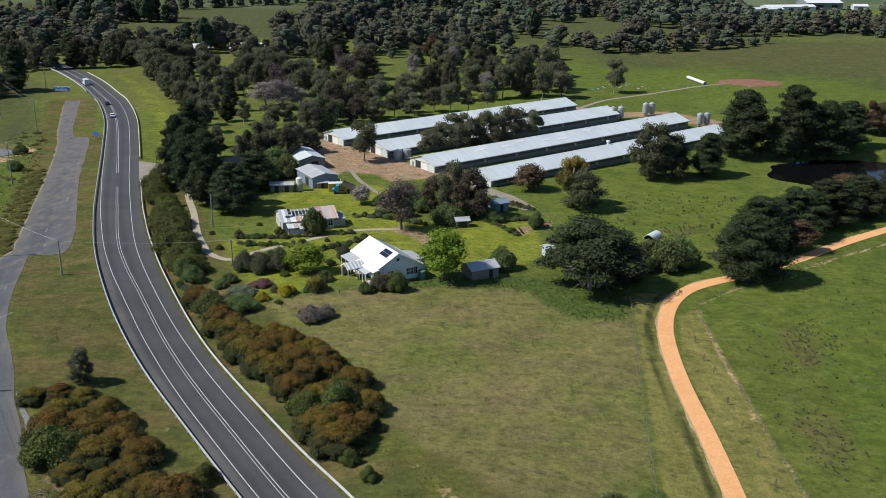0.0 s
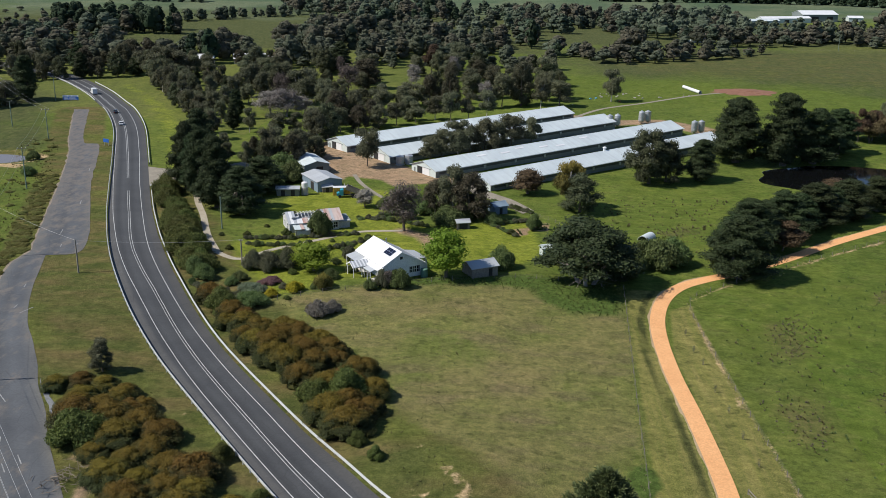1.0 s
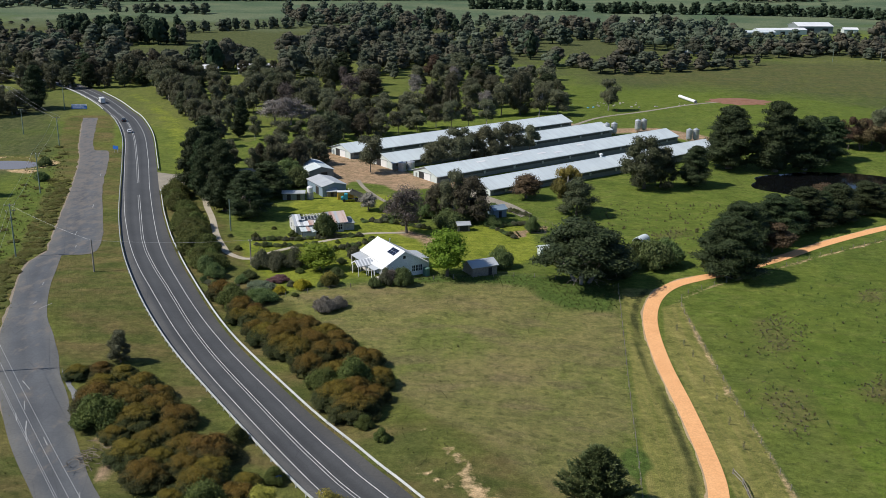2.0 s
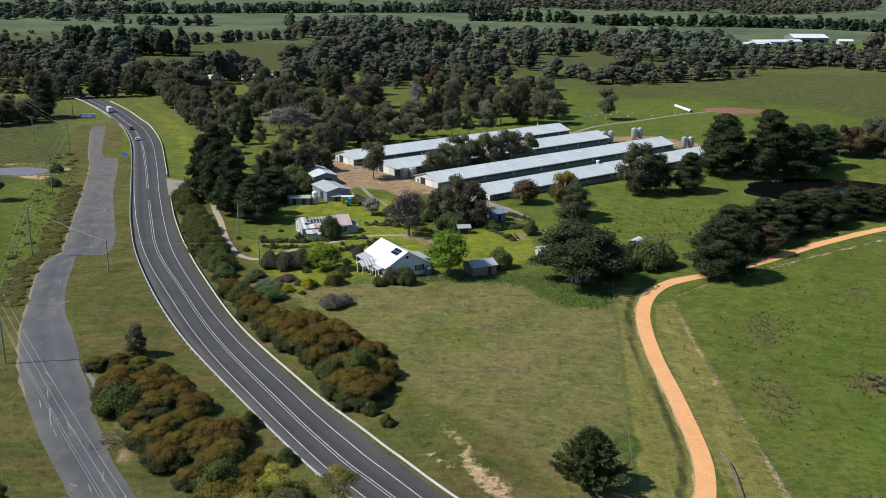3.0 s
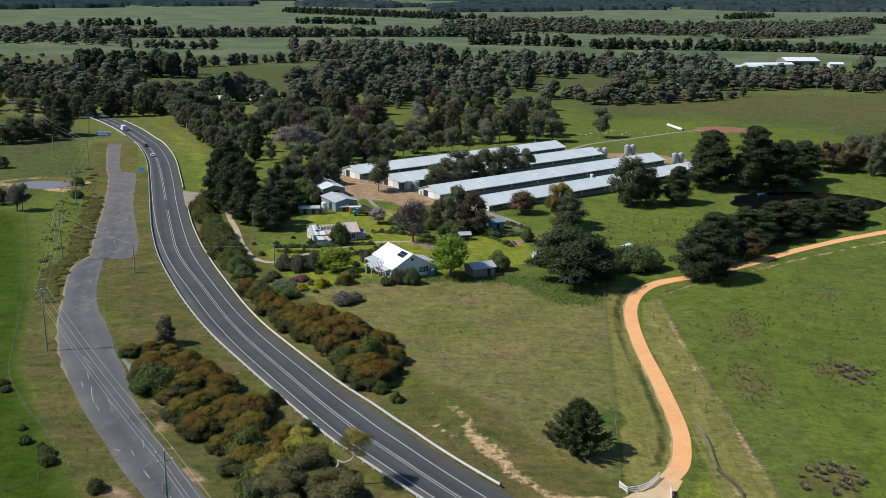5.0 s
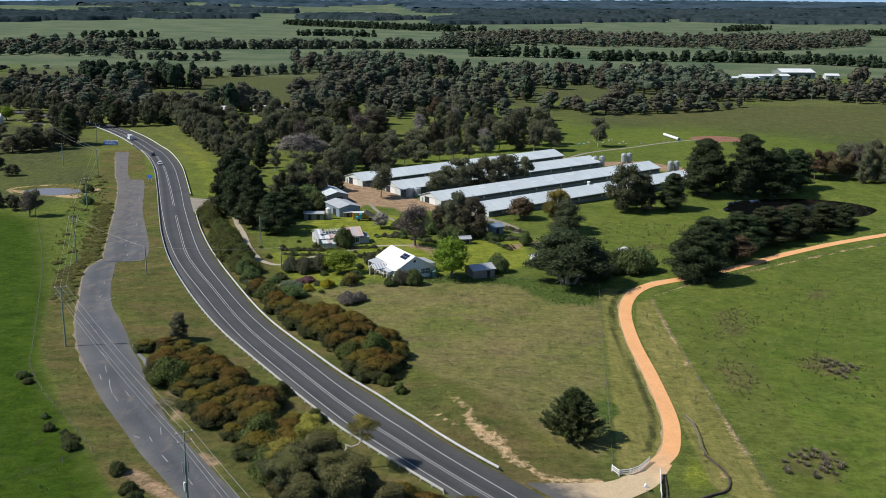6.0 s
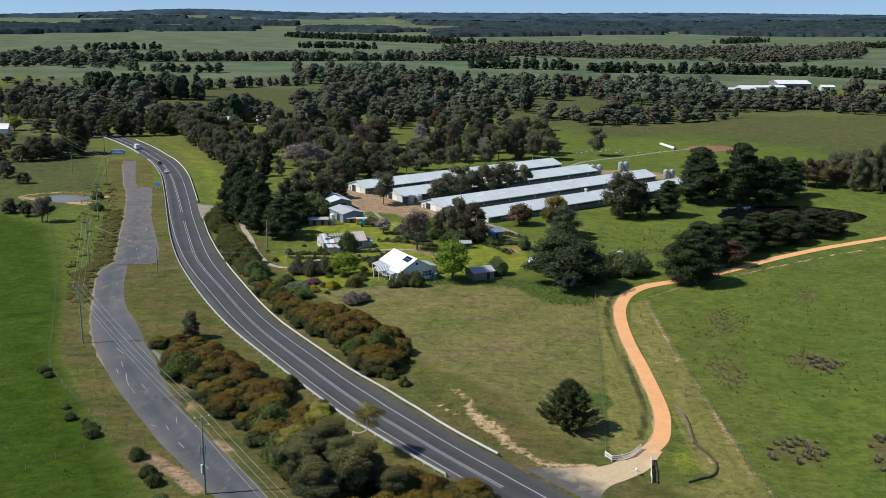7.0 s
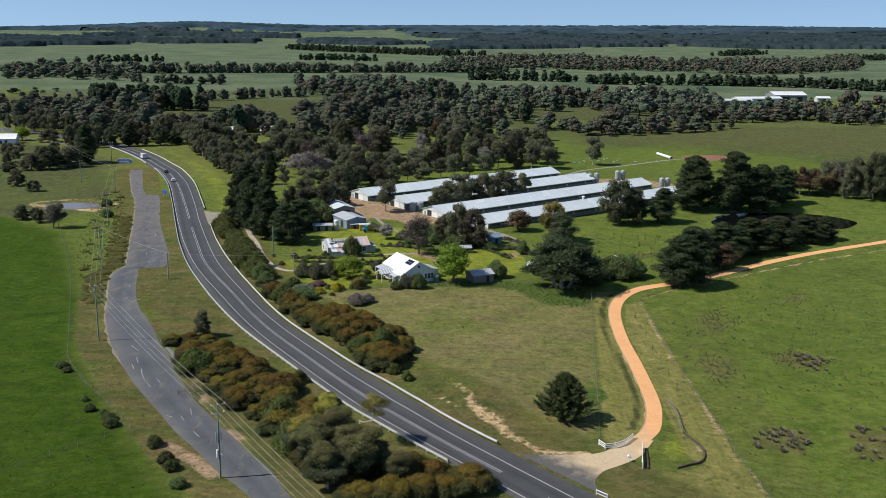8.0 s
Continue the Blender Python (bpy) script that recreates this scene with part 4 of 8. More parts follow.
entry = spline(HOUSE_PATH, 1.2)
tagged(sheet("house_path", offset(entry, -0.85), offset(entry, 0.85), 0.05, "lane", 4), "pale gravel path curving through the garden", "path", kind="structure")
entry = spline(WHEEL_TRACK, 1.2)
tagged(sheet("wheel_track", offset(entry, -0.75), offset(entry, 0.75), 0.05, "grey_gravel", 4), "two-wheel gravel track across the lawn", "path", kind="structure")
tagged(sheet("shed_track", *matched([(-8, 322), (1.5, 309.5), (8, 301), (14.5, 290)], [(-2, 325), (5, 314), (12, 305.5), (18, 294)], 16), 0.05, "grey_gravel", 4), "grey gravel track past the end of a poultry shed", "path", kind="structure")
entry = spline(PADDOCK_TRACK, 2.0)
tagged(sheet("paddock_track", offset(entry, -1.05), offset(entry, 1.05), 0.05, "grey_gravel", 4), "pale earth track across the paddock", "path", kind="structure")


def pond(name, cx, cy, rx, ry, z, material, label):
    t = np.linspace(0, 2 * np.pi, 48, endpoint=False)
    bm = bmesh.new()
    top = [bm.verts.new((cx + rx * math.cos(q), cy + ry * math.sin(q), z)) for q in t]
    bm.faces.new(top)
    low = bmesh.ops.extrude_face_region(bm, geom=bm.faces[:])["geom"]
    bmesh.ops.translate(bm, vec=(0, 0, -1.5), verts=[g for g in low if isinstance(g, bmesh.types.BMVert)])
    bmesh.ops.recalc_face_normals(bm, faces=bm.faces[:])
    tagged(part(name, bm, material), label, "pond", kind="structure")


pond("pond", 140, 352, 44, 27, float(land(136, 351, False)) - 0.65, "water", "dark still farm pond with grassy banks")
pond("dam", -177, 349, 19, 12, float(land(-177, 349, False)) - 0.75, "mud_water", "small muddy brown farm dam")

# ---------------------------------------------------------------- plants


def ball(rng, n=4):
    """A rough ball of quads, radius about 1."""
    s = np.linspace(-1, 1, n + 1)
    vs, fs = [], []
    for axis in range(3):
        for sign in (-1, 1):
            u, w = np.meshgrid(s, s, indexing="ij")
            p = np.zeros((n + 1, n + 1, 3))
            p[..., axis], p[..., (axis + 1) % 3], p[..., (axis + 2) % 3] = sign, u, w * sign
            i, j = np.meshgrid(np.arange(n), np.arange(n), indexing="ij")
            base = len(vs) * (n + 1) ** 2
            fs.append(base + np.stack([i * (n + 1) + j, (i + 1) * (n + 1) + j, (i + 1) * (n + 1) + j + 1, i * (n + 1) + j + 1], -1).reshape(-1, 4))
            vs.append(p.reshape(-1, 3))
    v = np.vstack(vs)
    v /= np.linalg.norm(v, axis=1)[:, None]
    return v, np.vstack(fs)


def leaves(rng, lobes, per_lobe, size, flat=0.0, ratio=1.6, low=-0.5, spread=0.16, loose=0.5):
    """Leaf sprays on the outside of lobes (x, y, z, radius, height ratio)."""
    c, nrm = [], []
    for x, y, z, r, h in lobes:
        d = rng.normal(size=(per_lobe * 2, 3))
        d /= np.linalg.norm(d, axis=1)[:, None]
        d = d[d[:, 2] > low][:per_lobe]
        k = 1 + spread * rng.normal(size=(len(d), 1))
        c.append(np.array([x, y, z]) + d * k * np.array([r, r, r * h]))
        nrm.append(d)
    c, nrm = np.vstack(c), np.vstack(nrm)
    n = nrm + loose * rng.normal(size=nrm.shape)
    n[:, 2] += flat
    n /= np.linalg.norm(n, axis=1)[:, None]
    t = np.cross(n, rng.normal(size=n.shape))
    t /= np.linalg.norm(t, axis=1)[:, None] + 1e-9
    b = np.cross(n, t)
    s = size * (0.6 + 0.8 * rng.random((len(c), 1)))
    t, b = t * s * ratio / 2, b * s / 2
    fold = n * s * 0.18
    v = np.stack([c - t + 0 * fold, c - b + fold, c + t, c + b + fold], 1)
    return v.reshape(-1, 3), np.arange(len(c) * 4).reshape(-1, 4)


def limbs(heap, rng, height, radius, ends, lean=0.3, sides=6, start=0.3):
    """Trunk and limbs that reach into the given lobe centres."""
    top = np.array([lean * rng.normal(), lean * rng.normal(), height])
    k = np.linspace(0, 1, 7)[:, None]
    trunk = k * top + np.hstack([0.003 * height * np.sin(k * 5 + rng.random() * 6), 0.003 * height * np.cos(k * 4), 0 * k])
    trunk[0, :2] = 0
    trunk[0, 2] = -0.3
    heap.tube(trunk, radius * np.array([1.35, 1.0, 0.85, 0.7, 0.55, 0.42, 0.3]), sides + 2)
    for e in ends:
        f = start + (1 - start) * 0.8 * rng.random()
        p0 = f * top
        p3 = np.array(e[:3])
        mid = (p0 + p3) / 2 + np.array([0, 0, -0.08 * height * rng.random()]) + 0.1 * rng.normal(size=3)
        heap.tube([p0, (p0 + mid) / 2 + 0.05 * rng.normal(size=3), mid, (mid + p3) / 2, p3], radius * np.array([0.5, 0.42, 0.34, 0.24, 0.1]), sides)


def core(heap, rng, lobes, k=0.78, n=3, rag=0.16):
    """Dense inside of the crown, so that little light comes through."""
    for x, y, z, r, h in lobes:
        v, f = ball(rng, n)
        v = v * (1 + rag * rng.normal(size=(len(v), 1))) * k
        heap.put(np.array([x, y, z]) + v * np.array([r, r, r * h]), f)


def gum_lobes(rng, n=19):
    out = []
    for _ in range(n):
        a, q = rng.random() * 6.283, rng.random() ** 0.6
        f = rng.random()
        z = 2.9 + 6.2 * f
        reach = 3.3 * math.sin(math.pi * (0.22 + 0.64 * f))
        out.append((q * reach * math.cos(a), q * reach * math.sin(a), z, 0.8 + 0.75 * rng.random(), 0.85))
    return out


def cypress_lobes(rng, n=64):
    """Flat tiers of boughs round a dense middle, uneven in reach."""
    out = []
    for k in range(n):
        f = (k + rng.random()) / n
        z = 0.8 + 8.6 * f
        reach = 3.9 * min(1.0, 0.72 + 1.3 * f) * (1 - f) ** 0.48 * (0.5 + 0.55 * rng.random() ** 0.7)
        a = k * 2.4 + rng.normal() * 0.5
        r = (0.75 + 0.7 * rng.random()) * (1 - 0.5 * f)
        out.append((reach * math.cos(a), reach * math.sin(a), z + 0.16 * reach, r, 0.34 + 0.16 * rng.random()))
        out.append((0.6 * reach * math.cos(a + 0.2), 0.6 * reach * math.sin(a + 0.2), z, 0.9 * r, 0.5))
    out += [(0, 0, 1.5 + 1.5 * k, 2.0 - 0.34 * k, 0.9) for k in range(5)]
    return out


def spreading_lobes(rng, n=40):
    """A broad dome carried on bare limbs."""
    out = []
    for k in range(n):
        f = (k + 0.5) / n
        a, q = k * 2.4 + 0.3 * rng.normal(), math.sqrt(f)
        z = 3.4 + 5.6 * (1 - q ** 2.4) * (0.8 + 0.3 * rng.random()) - 1.2 * rng.random() * q
        out.append((3.7 * q * math.cos(a), 3.7 * q * math.sin(a), z, 0.75 + 0.55 * rng.random(), 0.6))
    return out


def mound_lobes(rng, n=18, height=3.0, radius=3.2):
    out = []
    for k in range(n):
        a, q = k * 2.4 + 0.4 * rng.normal(), math.sqrt((k + 0.4) / n)
        r = radius * (0.22 + 0.2 * rng.random())
        z = height * (0.22 + 0.55 * (1 - q * q) * (0.4 + 0.95 * rng.random()))
        out.append((0.78 * q * radius * math.cos(a), 0.78 * q * radius * math.sin(a), z, r, 0.85))
    return out


def round_lobes(rng, n=12):
    out = []
    for k in range(n):
        a, q = k * 2.4, 0.35 + 0.65 * rng.random()
        z = 2.6 + 6.0 * (k + 0.5) / n
        w = 2.7 * math.sin(math.pi * (0.15 + 0.75 * (k + 0.5) / n)) * q
        out.append((w * math.cos(a), w * math.sin(a), z, 1.5 + 0.4 * rng.random(), 0.9))
    return out


def build_tree(name, kind, seed, label, category, material, bark="bark", height=10.0, detail=1.0):
    """One tree or bush at the world's origin, 10 m tall unless it is a bush. It is copied later."""
    rng = np.random.default_rng(seed)
    wood, crown = Heap(), Heap()
    if kind in ("gum", "clumped"):
        lobes = gum_lobes(rng) if kind == "gum" else [(x, y, z, 0.72 * r, 0.75) for x, y, z, r, h in gum_lobes(rng, 44)]
        limbs(wood, rng, 7.5, 0.17, lobes, 0.5)
        core(crown, rng, lobes, 0.62 if kind == "gum" else 0.5, 2)
        crown.put(*leaves(rng, lobes, int(420 * detail), 0.2 / detail ** 0.5, 0.0, 1.9, -0.7, 0.2 if kind == "gum" else 0.32, 0.6))
    elif kind == "cypress":
        lobes = cypress_lobes(rng)
        limbs(wood, rng, 8.5, 0.4, lobes[:14], 0.2)
        core(crown, rng, lobes, 0.72, 2)
        crown.put(*leaves(rng, lobes, int(310 * detail), 0.105, 0.3, 2.8, -0.6, 0.28, 0.7))
    elif kind == "spreading":
        lobes = spreading_lobes(rng)
        for k in range(4):
            a = k * 1.57 + 0.4 * rng.random()
            foot, fork = np.array([0.5 * math.cos(a), 0.5 * math.sin(a), -0.3]), np.array([1.5 * math.cos(a), 1.5 * math.sin(a), 3.4])
            wood.tube([foot, (foot + fork) / 2 + 0.15 * rng.normal(size=3), fork], [0.2, 0.16, 0.12], 8)
            for e in lobes[k::4]:
                mid = (fork + np.array(e[:3])) / 2 + 0.2 * rng.normal(size=3)
                wood.tube([fork, mid, e[:3]], [0.09, 0.06, 0.03], 5)
        for _ in range(40):
            a, z = rng.random() * 6.283, 0.8 + 2.6 * rng.random()
            out = np.array([math.cos(a), math.sin(a), 0.15 * rng.normal()])
            p = out * 0.9 + np.array([0, 0, z])
            wood.tube([p, p + out * 0.7, p + out * 1.3 + np.array([0, 0, -0.5 * rng.random()])], [0.035, 0.022, 0.01], 4)
        core(crown, rng, lobes, 0.75, 2)
        crown.put(*leaves(rng, lobes, int(330 * detail), 0.15, 0.3, 2.2, -0.6, 0.22, 0.6))
    elif kind == "bushy":
        # leafy down to the grass, ragged outline
        lobes = []
        for k in range(34):
            f = (k + rng.random()) / 34
            reach = 3.3 * math.sin(math.pi * (0.3 + 0.62 * f)) ** 0.7 * (0.45 + 0.6 * rng.random())
            a = k * 2.4 + 0.5 * rng.normal()
            lobes.append((reach * math.cos(a), reach * math.sin(a), 0.9 + 8.1 * f, 0.75 + 0.6 * rng.random(), 0.8))
        limbs(wood, rng, 7.5, 0.25, [], 0.4)
        core(crown, rng, lobes, 0.68, 2)
        crown.put(*leaves(rng, lobes, int(400 * detail), 0.155, 0.0, 1.9, -0.6, 0.22, 0.65))
    elif kind == "canopy":
        lobes = []
        for k in range(46):
            a, q = k * 2.4 + 0.5 * rng.normal(), math.sqrt((k + 0.5) / 46)
            lobes.append((2.75 * q * math.cos(a), 2.75 * q * math.sin(a), 0.35 + (1.35 + 0.75 * rng.random()) * (1 - 0.9 * q ** 2.2), 0.5 + 0.5 * rng.random(), 0.55))
        limbs(wood, rng, 1.6, 0.13, [], 0.3, 5, 0.1)
        core(crown, rng, mound_lobes(rng, 14, 1.7, 2.8), 0.72, 3)
        core(crown, rng, lobes, 0.72, 2)
        crown.put(*leaves(rng, lobes, int(330 * detail), 0.1, 0.6, 1.9, -0.2, 0.2, 0.5))
    elif kind == "mound":
        lobes = mound_lobes(rng)
        limbs(wood, rng, 1.6, 0.13, [], 0.3, 5, 0.1)
        core(crown, rng, lobes, 0.7, 3)
        crown.put(*leaves(rng, lobes, int(420 * detail), 0.17 / detail ** 0.5, 0.15, 2.0, -0.3, 0.2, 0.6))
    elif kind == "round":
        lobes = round_lobes(rng)
        limbs(wood, rng, 7.0, 0.22, lobes, 0.3)
        core(crown, rng, lobes, 0.72, 2)
        crown.put(*leaves(rng, lobes, int(330 * detail), 0.25, 0.1, 1.4, -0.7, 0.16))
    elif kind == "bare":
        lobes = gum_lobes(rng, 16) + round_lobes(rng, 6)
        limbs(wood, rng, 7.5, 0.22, lobes, 0.5)
        for x, y, z, r, h in lobes:
            for _ in range(9):
                d = rng.normal(size=3)
                d[2] = abs(d[2]) * 0.7
                d /= np.linalg.norm(d)
                p = np.array([x, y, z])
                wood.tube([p - d * 0.3, p + d * r * 0.5 + 0.1 * rng.normal(size=3), p + d * r * 1.1], [0.06, 0.04, 0.015], 4)
        crown.put(*leaves(rng, lobes, int(190 * detail), 0.16, 0.0, 3.4, -0.8, 0.35))
    elif kind == "young":
        # young conifer: upswept feathery boughs, needles along each
        limbs(wood, rng, 9.0, 0.2, [], 0.1)
        base, way = [], []
        for k in range(150):
            f = (k + rng.random()) / 150
            z, reach, a = 0.4 + 8.6 * f, 5.0 * (1 - f) ** 0.75 * (0.62 + 0.58 * rng.random()) + 0.25, k * 2.4 + rng.normal() * 0.2
            out = np.array([math.cos(a), math.sin(a), 0])
            start = np.array([0, 0, z - 0.12 * reach])
            tip = out * reach + np.array([0, 0, z + 0.32 * reach])
            wood.tube([start, (start + tip) / 2 - np.array([0, 0, 0.12 * reach]), tip], [0.06, 0.04, 0.015], 4)
            q = rng.random(int(110 + 130 * reach / 5)) ** 0.7
            p = start + (tip - start) * q[:, None] - np.array([0, 0, 0.48 * reach]) * (q * (1 - q))[:, None] + 0.13 * rng.normal(size=(len(q), 3))
            base.append(p)
            d = out * 0.9 + np.array([0, 0, 0.75]) + 0.55 * rng.normal(size=p.shape)
            way.append(d / np.linalg.norm(d, axis=1)[:, None])
        base, way = np.vstack(base), np.vstack(way)
        side = np.cross(way, rng.normal(size=way.shape))
        side /= np.linalg.norm(side, axis=1)[:, None] + 1e-9
        size = 0.4 + 0.35 * rng.random((len(base), 1))
        v = np.stack([base - side * 0.02, base + way * size * 0.5 + side * 0.085, base + way * size, base + way * size * 0.5 - side * 0.085], 1)
        crown.put(v.reshape(-1, 3), np.arange(len(base) * 4).reshape(-1, 4))
        core(crown, rng, [(0, 0, 1.4 + 1.3 * k, 1.7 - 0.27 * k, 0.7) for k in range(6)], 0.7, 3)
    root = thing(name, label, category)
    part("trunk", wood.mesh("trunk", bark, True), None, root)
    part("crown", crown.mesh("crown", material), None, root)
    return root


def put(proto, x, y, h, r, nominal=(10.0, 4.0), turn=None, rng=random):
    """A copy of a plant, scaled to height h and half-width r."""
    s = (r / nominal[1], r / nominal[1] * (0.9 + 0.2 * rng.random()), h / nominal[0])
    m = Matrix.LocRotScale(at(x, y), Euler((0, 0, rng.random() * 6.283 if turn is None else turn)), s)
    return copy_thing(proto, m)


def plant(protos, spots, nominal=(10.0, 4.0), grow=1.0):
    """Copies of several plants in turn. spots: x, y, height, half-width."""
    for k, (x, y, h, r) in enumerate(spots):
        if protos is GUMS and r > 0.52 * h:
            # a spreading clump is several trees
            turn = random.random() * 6.283
            for j in range(3):
                a = turn + j * 2.1 + random.gauss(0, 0.3)
                put((GUMS + DENSE)[(2 * k + 3 * j) % 7], x + 0.55 * r * math.cos(a), y + 0.55 * r * math.sin(a), h * random.uniform(0.85, 1.2), r * random.uniform(0.42, 0.58), nominal)
        else:
            put(protos[k % len(protos)], x, y, h * grow, r * grow, nominal)


def scatter(poly, apart, seed, keep=lambda x, y: True, limit=4000):
    """Uneven places inside a polygon, no two nearer than apart."""
    rng = random.Random(seed)
    xs, ys = [p[0] for p in poly], [p[1] for p in poly]
    cells, out = {}, []
    tries = int((max(xs) - min(xs)) * (max(ys) - min(ys)) / apart ** 2 * 6)
    for _ in range(tries):
        x, y = rng.uniform(min(xs), max(xs)), rng.uniform(min(ys), max(ys))
        key = (int(x // apart), int(y // apart))
        if any((x - q[0]) ** 2 + (y - q[1]) ** 2 < apart ** 2 for i in (-1, 0, 1) for j in (-1, 0, 1) for q in cells.get((key[0] + i, key[1] + j), ())):
            continue
        if not inside(poly, np.array(x), np.array(y)) or not keep(x, y):
            continue
        cells.setdefault(key, []).append((x, y))
        out.append((x, y))
        if len(out) >= limit:
            break
    return out


GUMS = [build_tree("gum_tree", "gum", 10 + k, "grey-green gum tree with an open ragged crown", "tree", "gum", "pale_bark" if k == 2 else "bark") for k in range(4)]
CYPRESSES = [build_tree("cypress_tree", "cypress", 20 + k, "dense dark green cypress tree with layered boughs", "tree", "cypress") for k in range(3)]
WATTLES = [build_tree("wattle_bush", "canopy", 30 + k, "low bronze-green wattle bush on the road verge", "bush", "wattle", "bark", 3.0, 1.9) for k in range(4)]
HEDGES = [build_tree("roadside_bush", "mound", 40 + k, "olive-green bushy shrub beside the highway rail", "bush", "roadside", "bark", 3.0, 1.5) for k in range(3)]
SHRUBS = [build_tree("garden_shrub", "mound", 50 + k, "dark green rounded garden shrub", "shrub", "shrub") for k in range(3)]
FRESH = [build_tree("leafy_tree", "round", 60 + k, "bright spring-green leafy garden tree", "tree", "fresh") for k in range(2)]
RUSSET = [build_tree("russet_tree", "gum", 70 + k, "reddish-brown leaved tree among green gums", "tree", "russet") for k in range(2)]
BARE = [build_tree("bare_tree", "bare", 80 + k, "grey tree with bare branching twigs", "tree", "twigs", "bark") for k in range(2)]
SPREAD = build_tree("spreading_pine", "spreading", 160, "broad dark evergreen on bare grey limbs behind the dry field", "tree", "cypress", "dead_wood")
YOUNG = build_tree("young_conifer", "young", 90, "dark green young conifer with feathery boughs in the dry field", "tree", "conifer")
GOLDEN = build_tree("golden_gum", "gum", 95, "gum tree with a yellow-green flowering crown", "tree", "golden", "pale_bark", 10.0, 1.8)
OLIVE = [build_tree("olive_gum", "clumped", 130 + k, "olive-green bushy gum tree beside the guard rail", "tree", "olive", "pale_bark", 10.0, 2.6) for k in range(2)]
BRAMBLE = [build_tree("bramble_clump", "mound", 110 + k, "rank grass and bramble clump beside the old road", "bramble", "bramble") for k in range(2)]
BUSHY = (3.0, 3.2)
DENSE = [build_tree("bushy_gum", "bushy", 140 + k, "dense dark gum tree, leafy down to the grass", "tree", ("dark_gum", "brown_gum", "gum")[k]) for k in range(3)]
RUDDY = build_tree("russet_bush", "round", 145, "rounded reddish-brown bushy tree", "tree", "russet")
SILVER = build_tree("blossom_tree", "round", 146, "small tree covered in silver-white blossom", "tree", "silver")

plant(CYPRESSES, [(66.5, 238.5, 17.0, 9.2), (74.5, 261, 15.2, 8.4), (87.5, 275, 14.2, 8.4), (100.5, 287, 13.6, 8.4), (113.5, 297, 12.7, 8.2), (126, 306, 11.4, 7.6), (136, 311, 10.0, 5.4), (68.5, 253, 12.8, 6.4), (80.5, 269.5, 12.6, 6.8), (94, 282, 11.6, 6.8), (107, 293, 11, 6.8)])
plant(CYPRESSES, [(-89, 303, 20, 5), (98, 371.3, 25.1, 11.5), (115, 368.5, 28.1, 11), (127.4, 372.7, 21.5, 11), (140.9, 386.5, 18.5, 8.5), (78.6, 341.8, 15.2, 7.2), (-93.3, 308.3, 22.5, 6), (-84.2, 295.3, 23.8, 5.6), (-77.8, 286, 23.2, 6), (-68.7, 279.3, 15.1, 7.4),
                  (-68, 305.5, 12.3, 7), (-219.1, 470.2, 22.5, 8), (-96.6, 336.7, 21.7, 7.6), (34.5, 232, 10.5, 5.5)])
put(SPREAD, 27.4, 228.5, 16.8, 11.2)
put(DENSE[0], 59.5, 335, 19.5, 8.6)
put(DENSE[0], 66, 338, 15, 6.5)
put(DENSE[0], 32, 294.5, 12.5, 6.6)
put(DENSE[1], -1.5, 281.5, 14.5, 6.2)
put(GUMS[2], -6.5, 284, 15.5, 4.6)
put(DENSE[1], -12, 287, 10.5, 4.4)
LOOSE = [build_tree("loose_shrub", "mound", 150 + k, "loose grey-olive garden shrub", "shrub", "loose") for k in range(2)]
plant(LOOSE, [(-45.5, 231, 4.6, 2.6), (-49.5, 229.5, 4.2, 3.0), (-54, 230.5, 4.0, 2.6), (-52, 233, 3.2, 2.2), (-21.2, 218.7, 3.6, 1.7), (-31.5, 238.5, 3.4, 1.8)], BUSHY)
put(RUDDY, 17, 314.5, 8.2, 6.4)
put(RUDDY, 118, 322, 6.5, 6.0)
put(SILVER, -33.8, 292.1, 5.6, 3.4)
plant(GUMS + DENSE[1:], [(-17, 353.5, 9.5, 4.2), (-13, 357, 12.5, 5.2), (-7, 361, 14.5, 5.6), (-3, 366, 11.5, 4.4), (3, 369.5, 14.0, 5.4), (8, 375, 12.0, 4.6), (13.5, 379.5, 14.5, 5.6), (21, 386, 12.5, 5.0)])
plant(GUMS, [ (-38.9, 344.3, 14.5, 5.0), (-69.7, 341.8, 13.2, 9.8), (-65, 385, 14.7, 10.7), (-60, 432.2, 14.7, 10.3), (-47.4, 455, 12.2, 10.7),
             (-34.4, 467.4, 11.9, 11), (-19.3, 480.2, 13.7, 10.3), (1.4, 498.5, 15.8, 11.6), (18.1, 507.5, 13.3, 10.1), (37.5, 497.9, 13.1, 9.9), (66.7, 496.6, 16.3, 5.6), (188.3, 402.3, 20.4, 13.3), (178.5, 404.8, 15.9, 8.9), (-77.5, 337.8, 10.9, 6.8), (-63.1, 354.4, 10, 7.5)])
plant(GUMS + DENSE[1:], [(-81, 390, 13, 5.5), (-74, 396, 12, 5.2), (-66, 399, 13.5, 5.6), (-57, 404, 12.5, 5.2), (-50, 410, 13, 5.4), (-42, 415, 12, 5.2), (-35, 421, 13, 5.4), (-27, 428, 12.5, 5.2), (-19, 437, 13, 5.4), (-62, 410, 13, 5), (-46, 421, 14, 5), (-31, 434, 13.5, 5),
                         (-12, 433, 17, 5.4), (-4, 437, 16, 5.0), (4, 447, 15, 5.2)], grow=0.84)
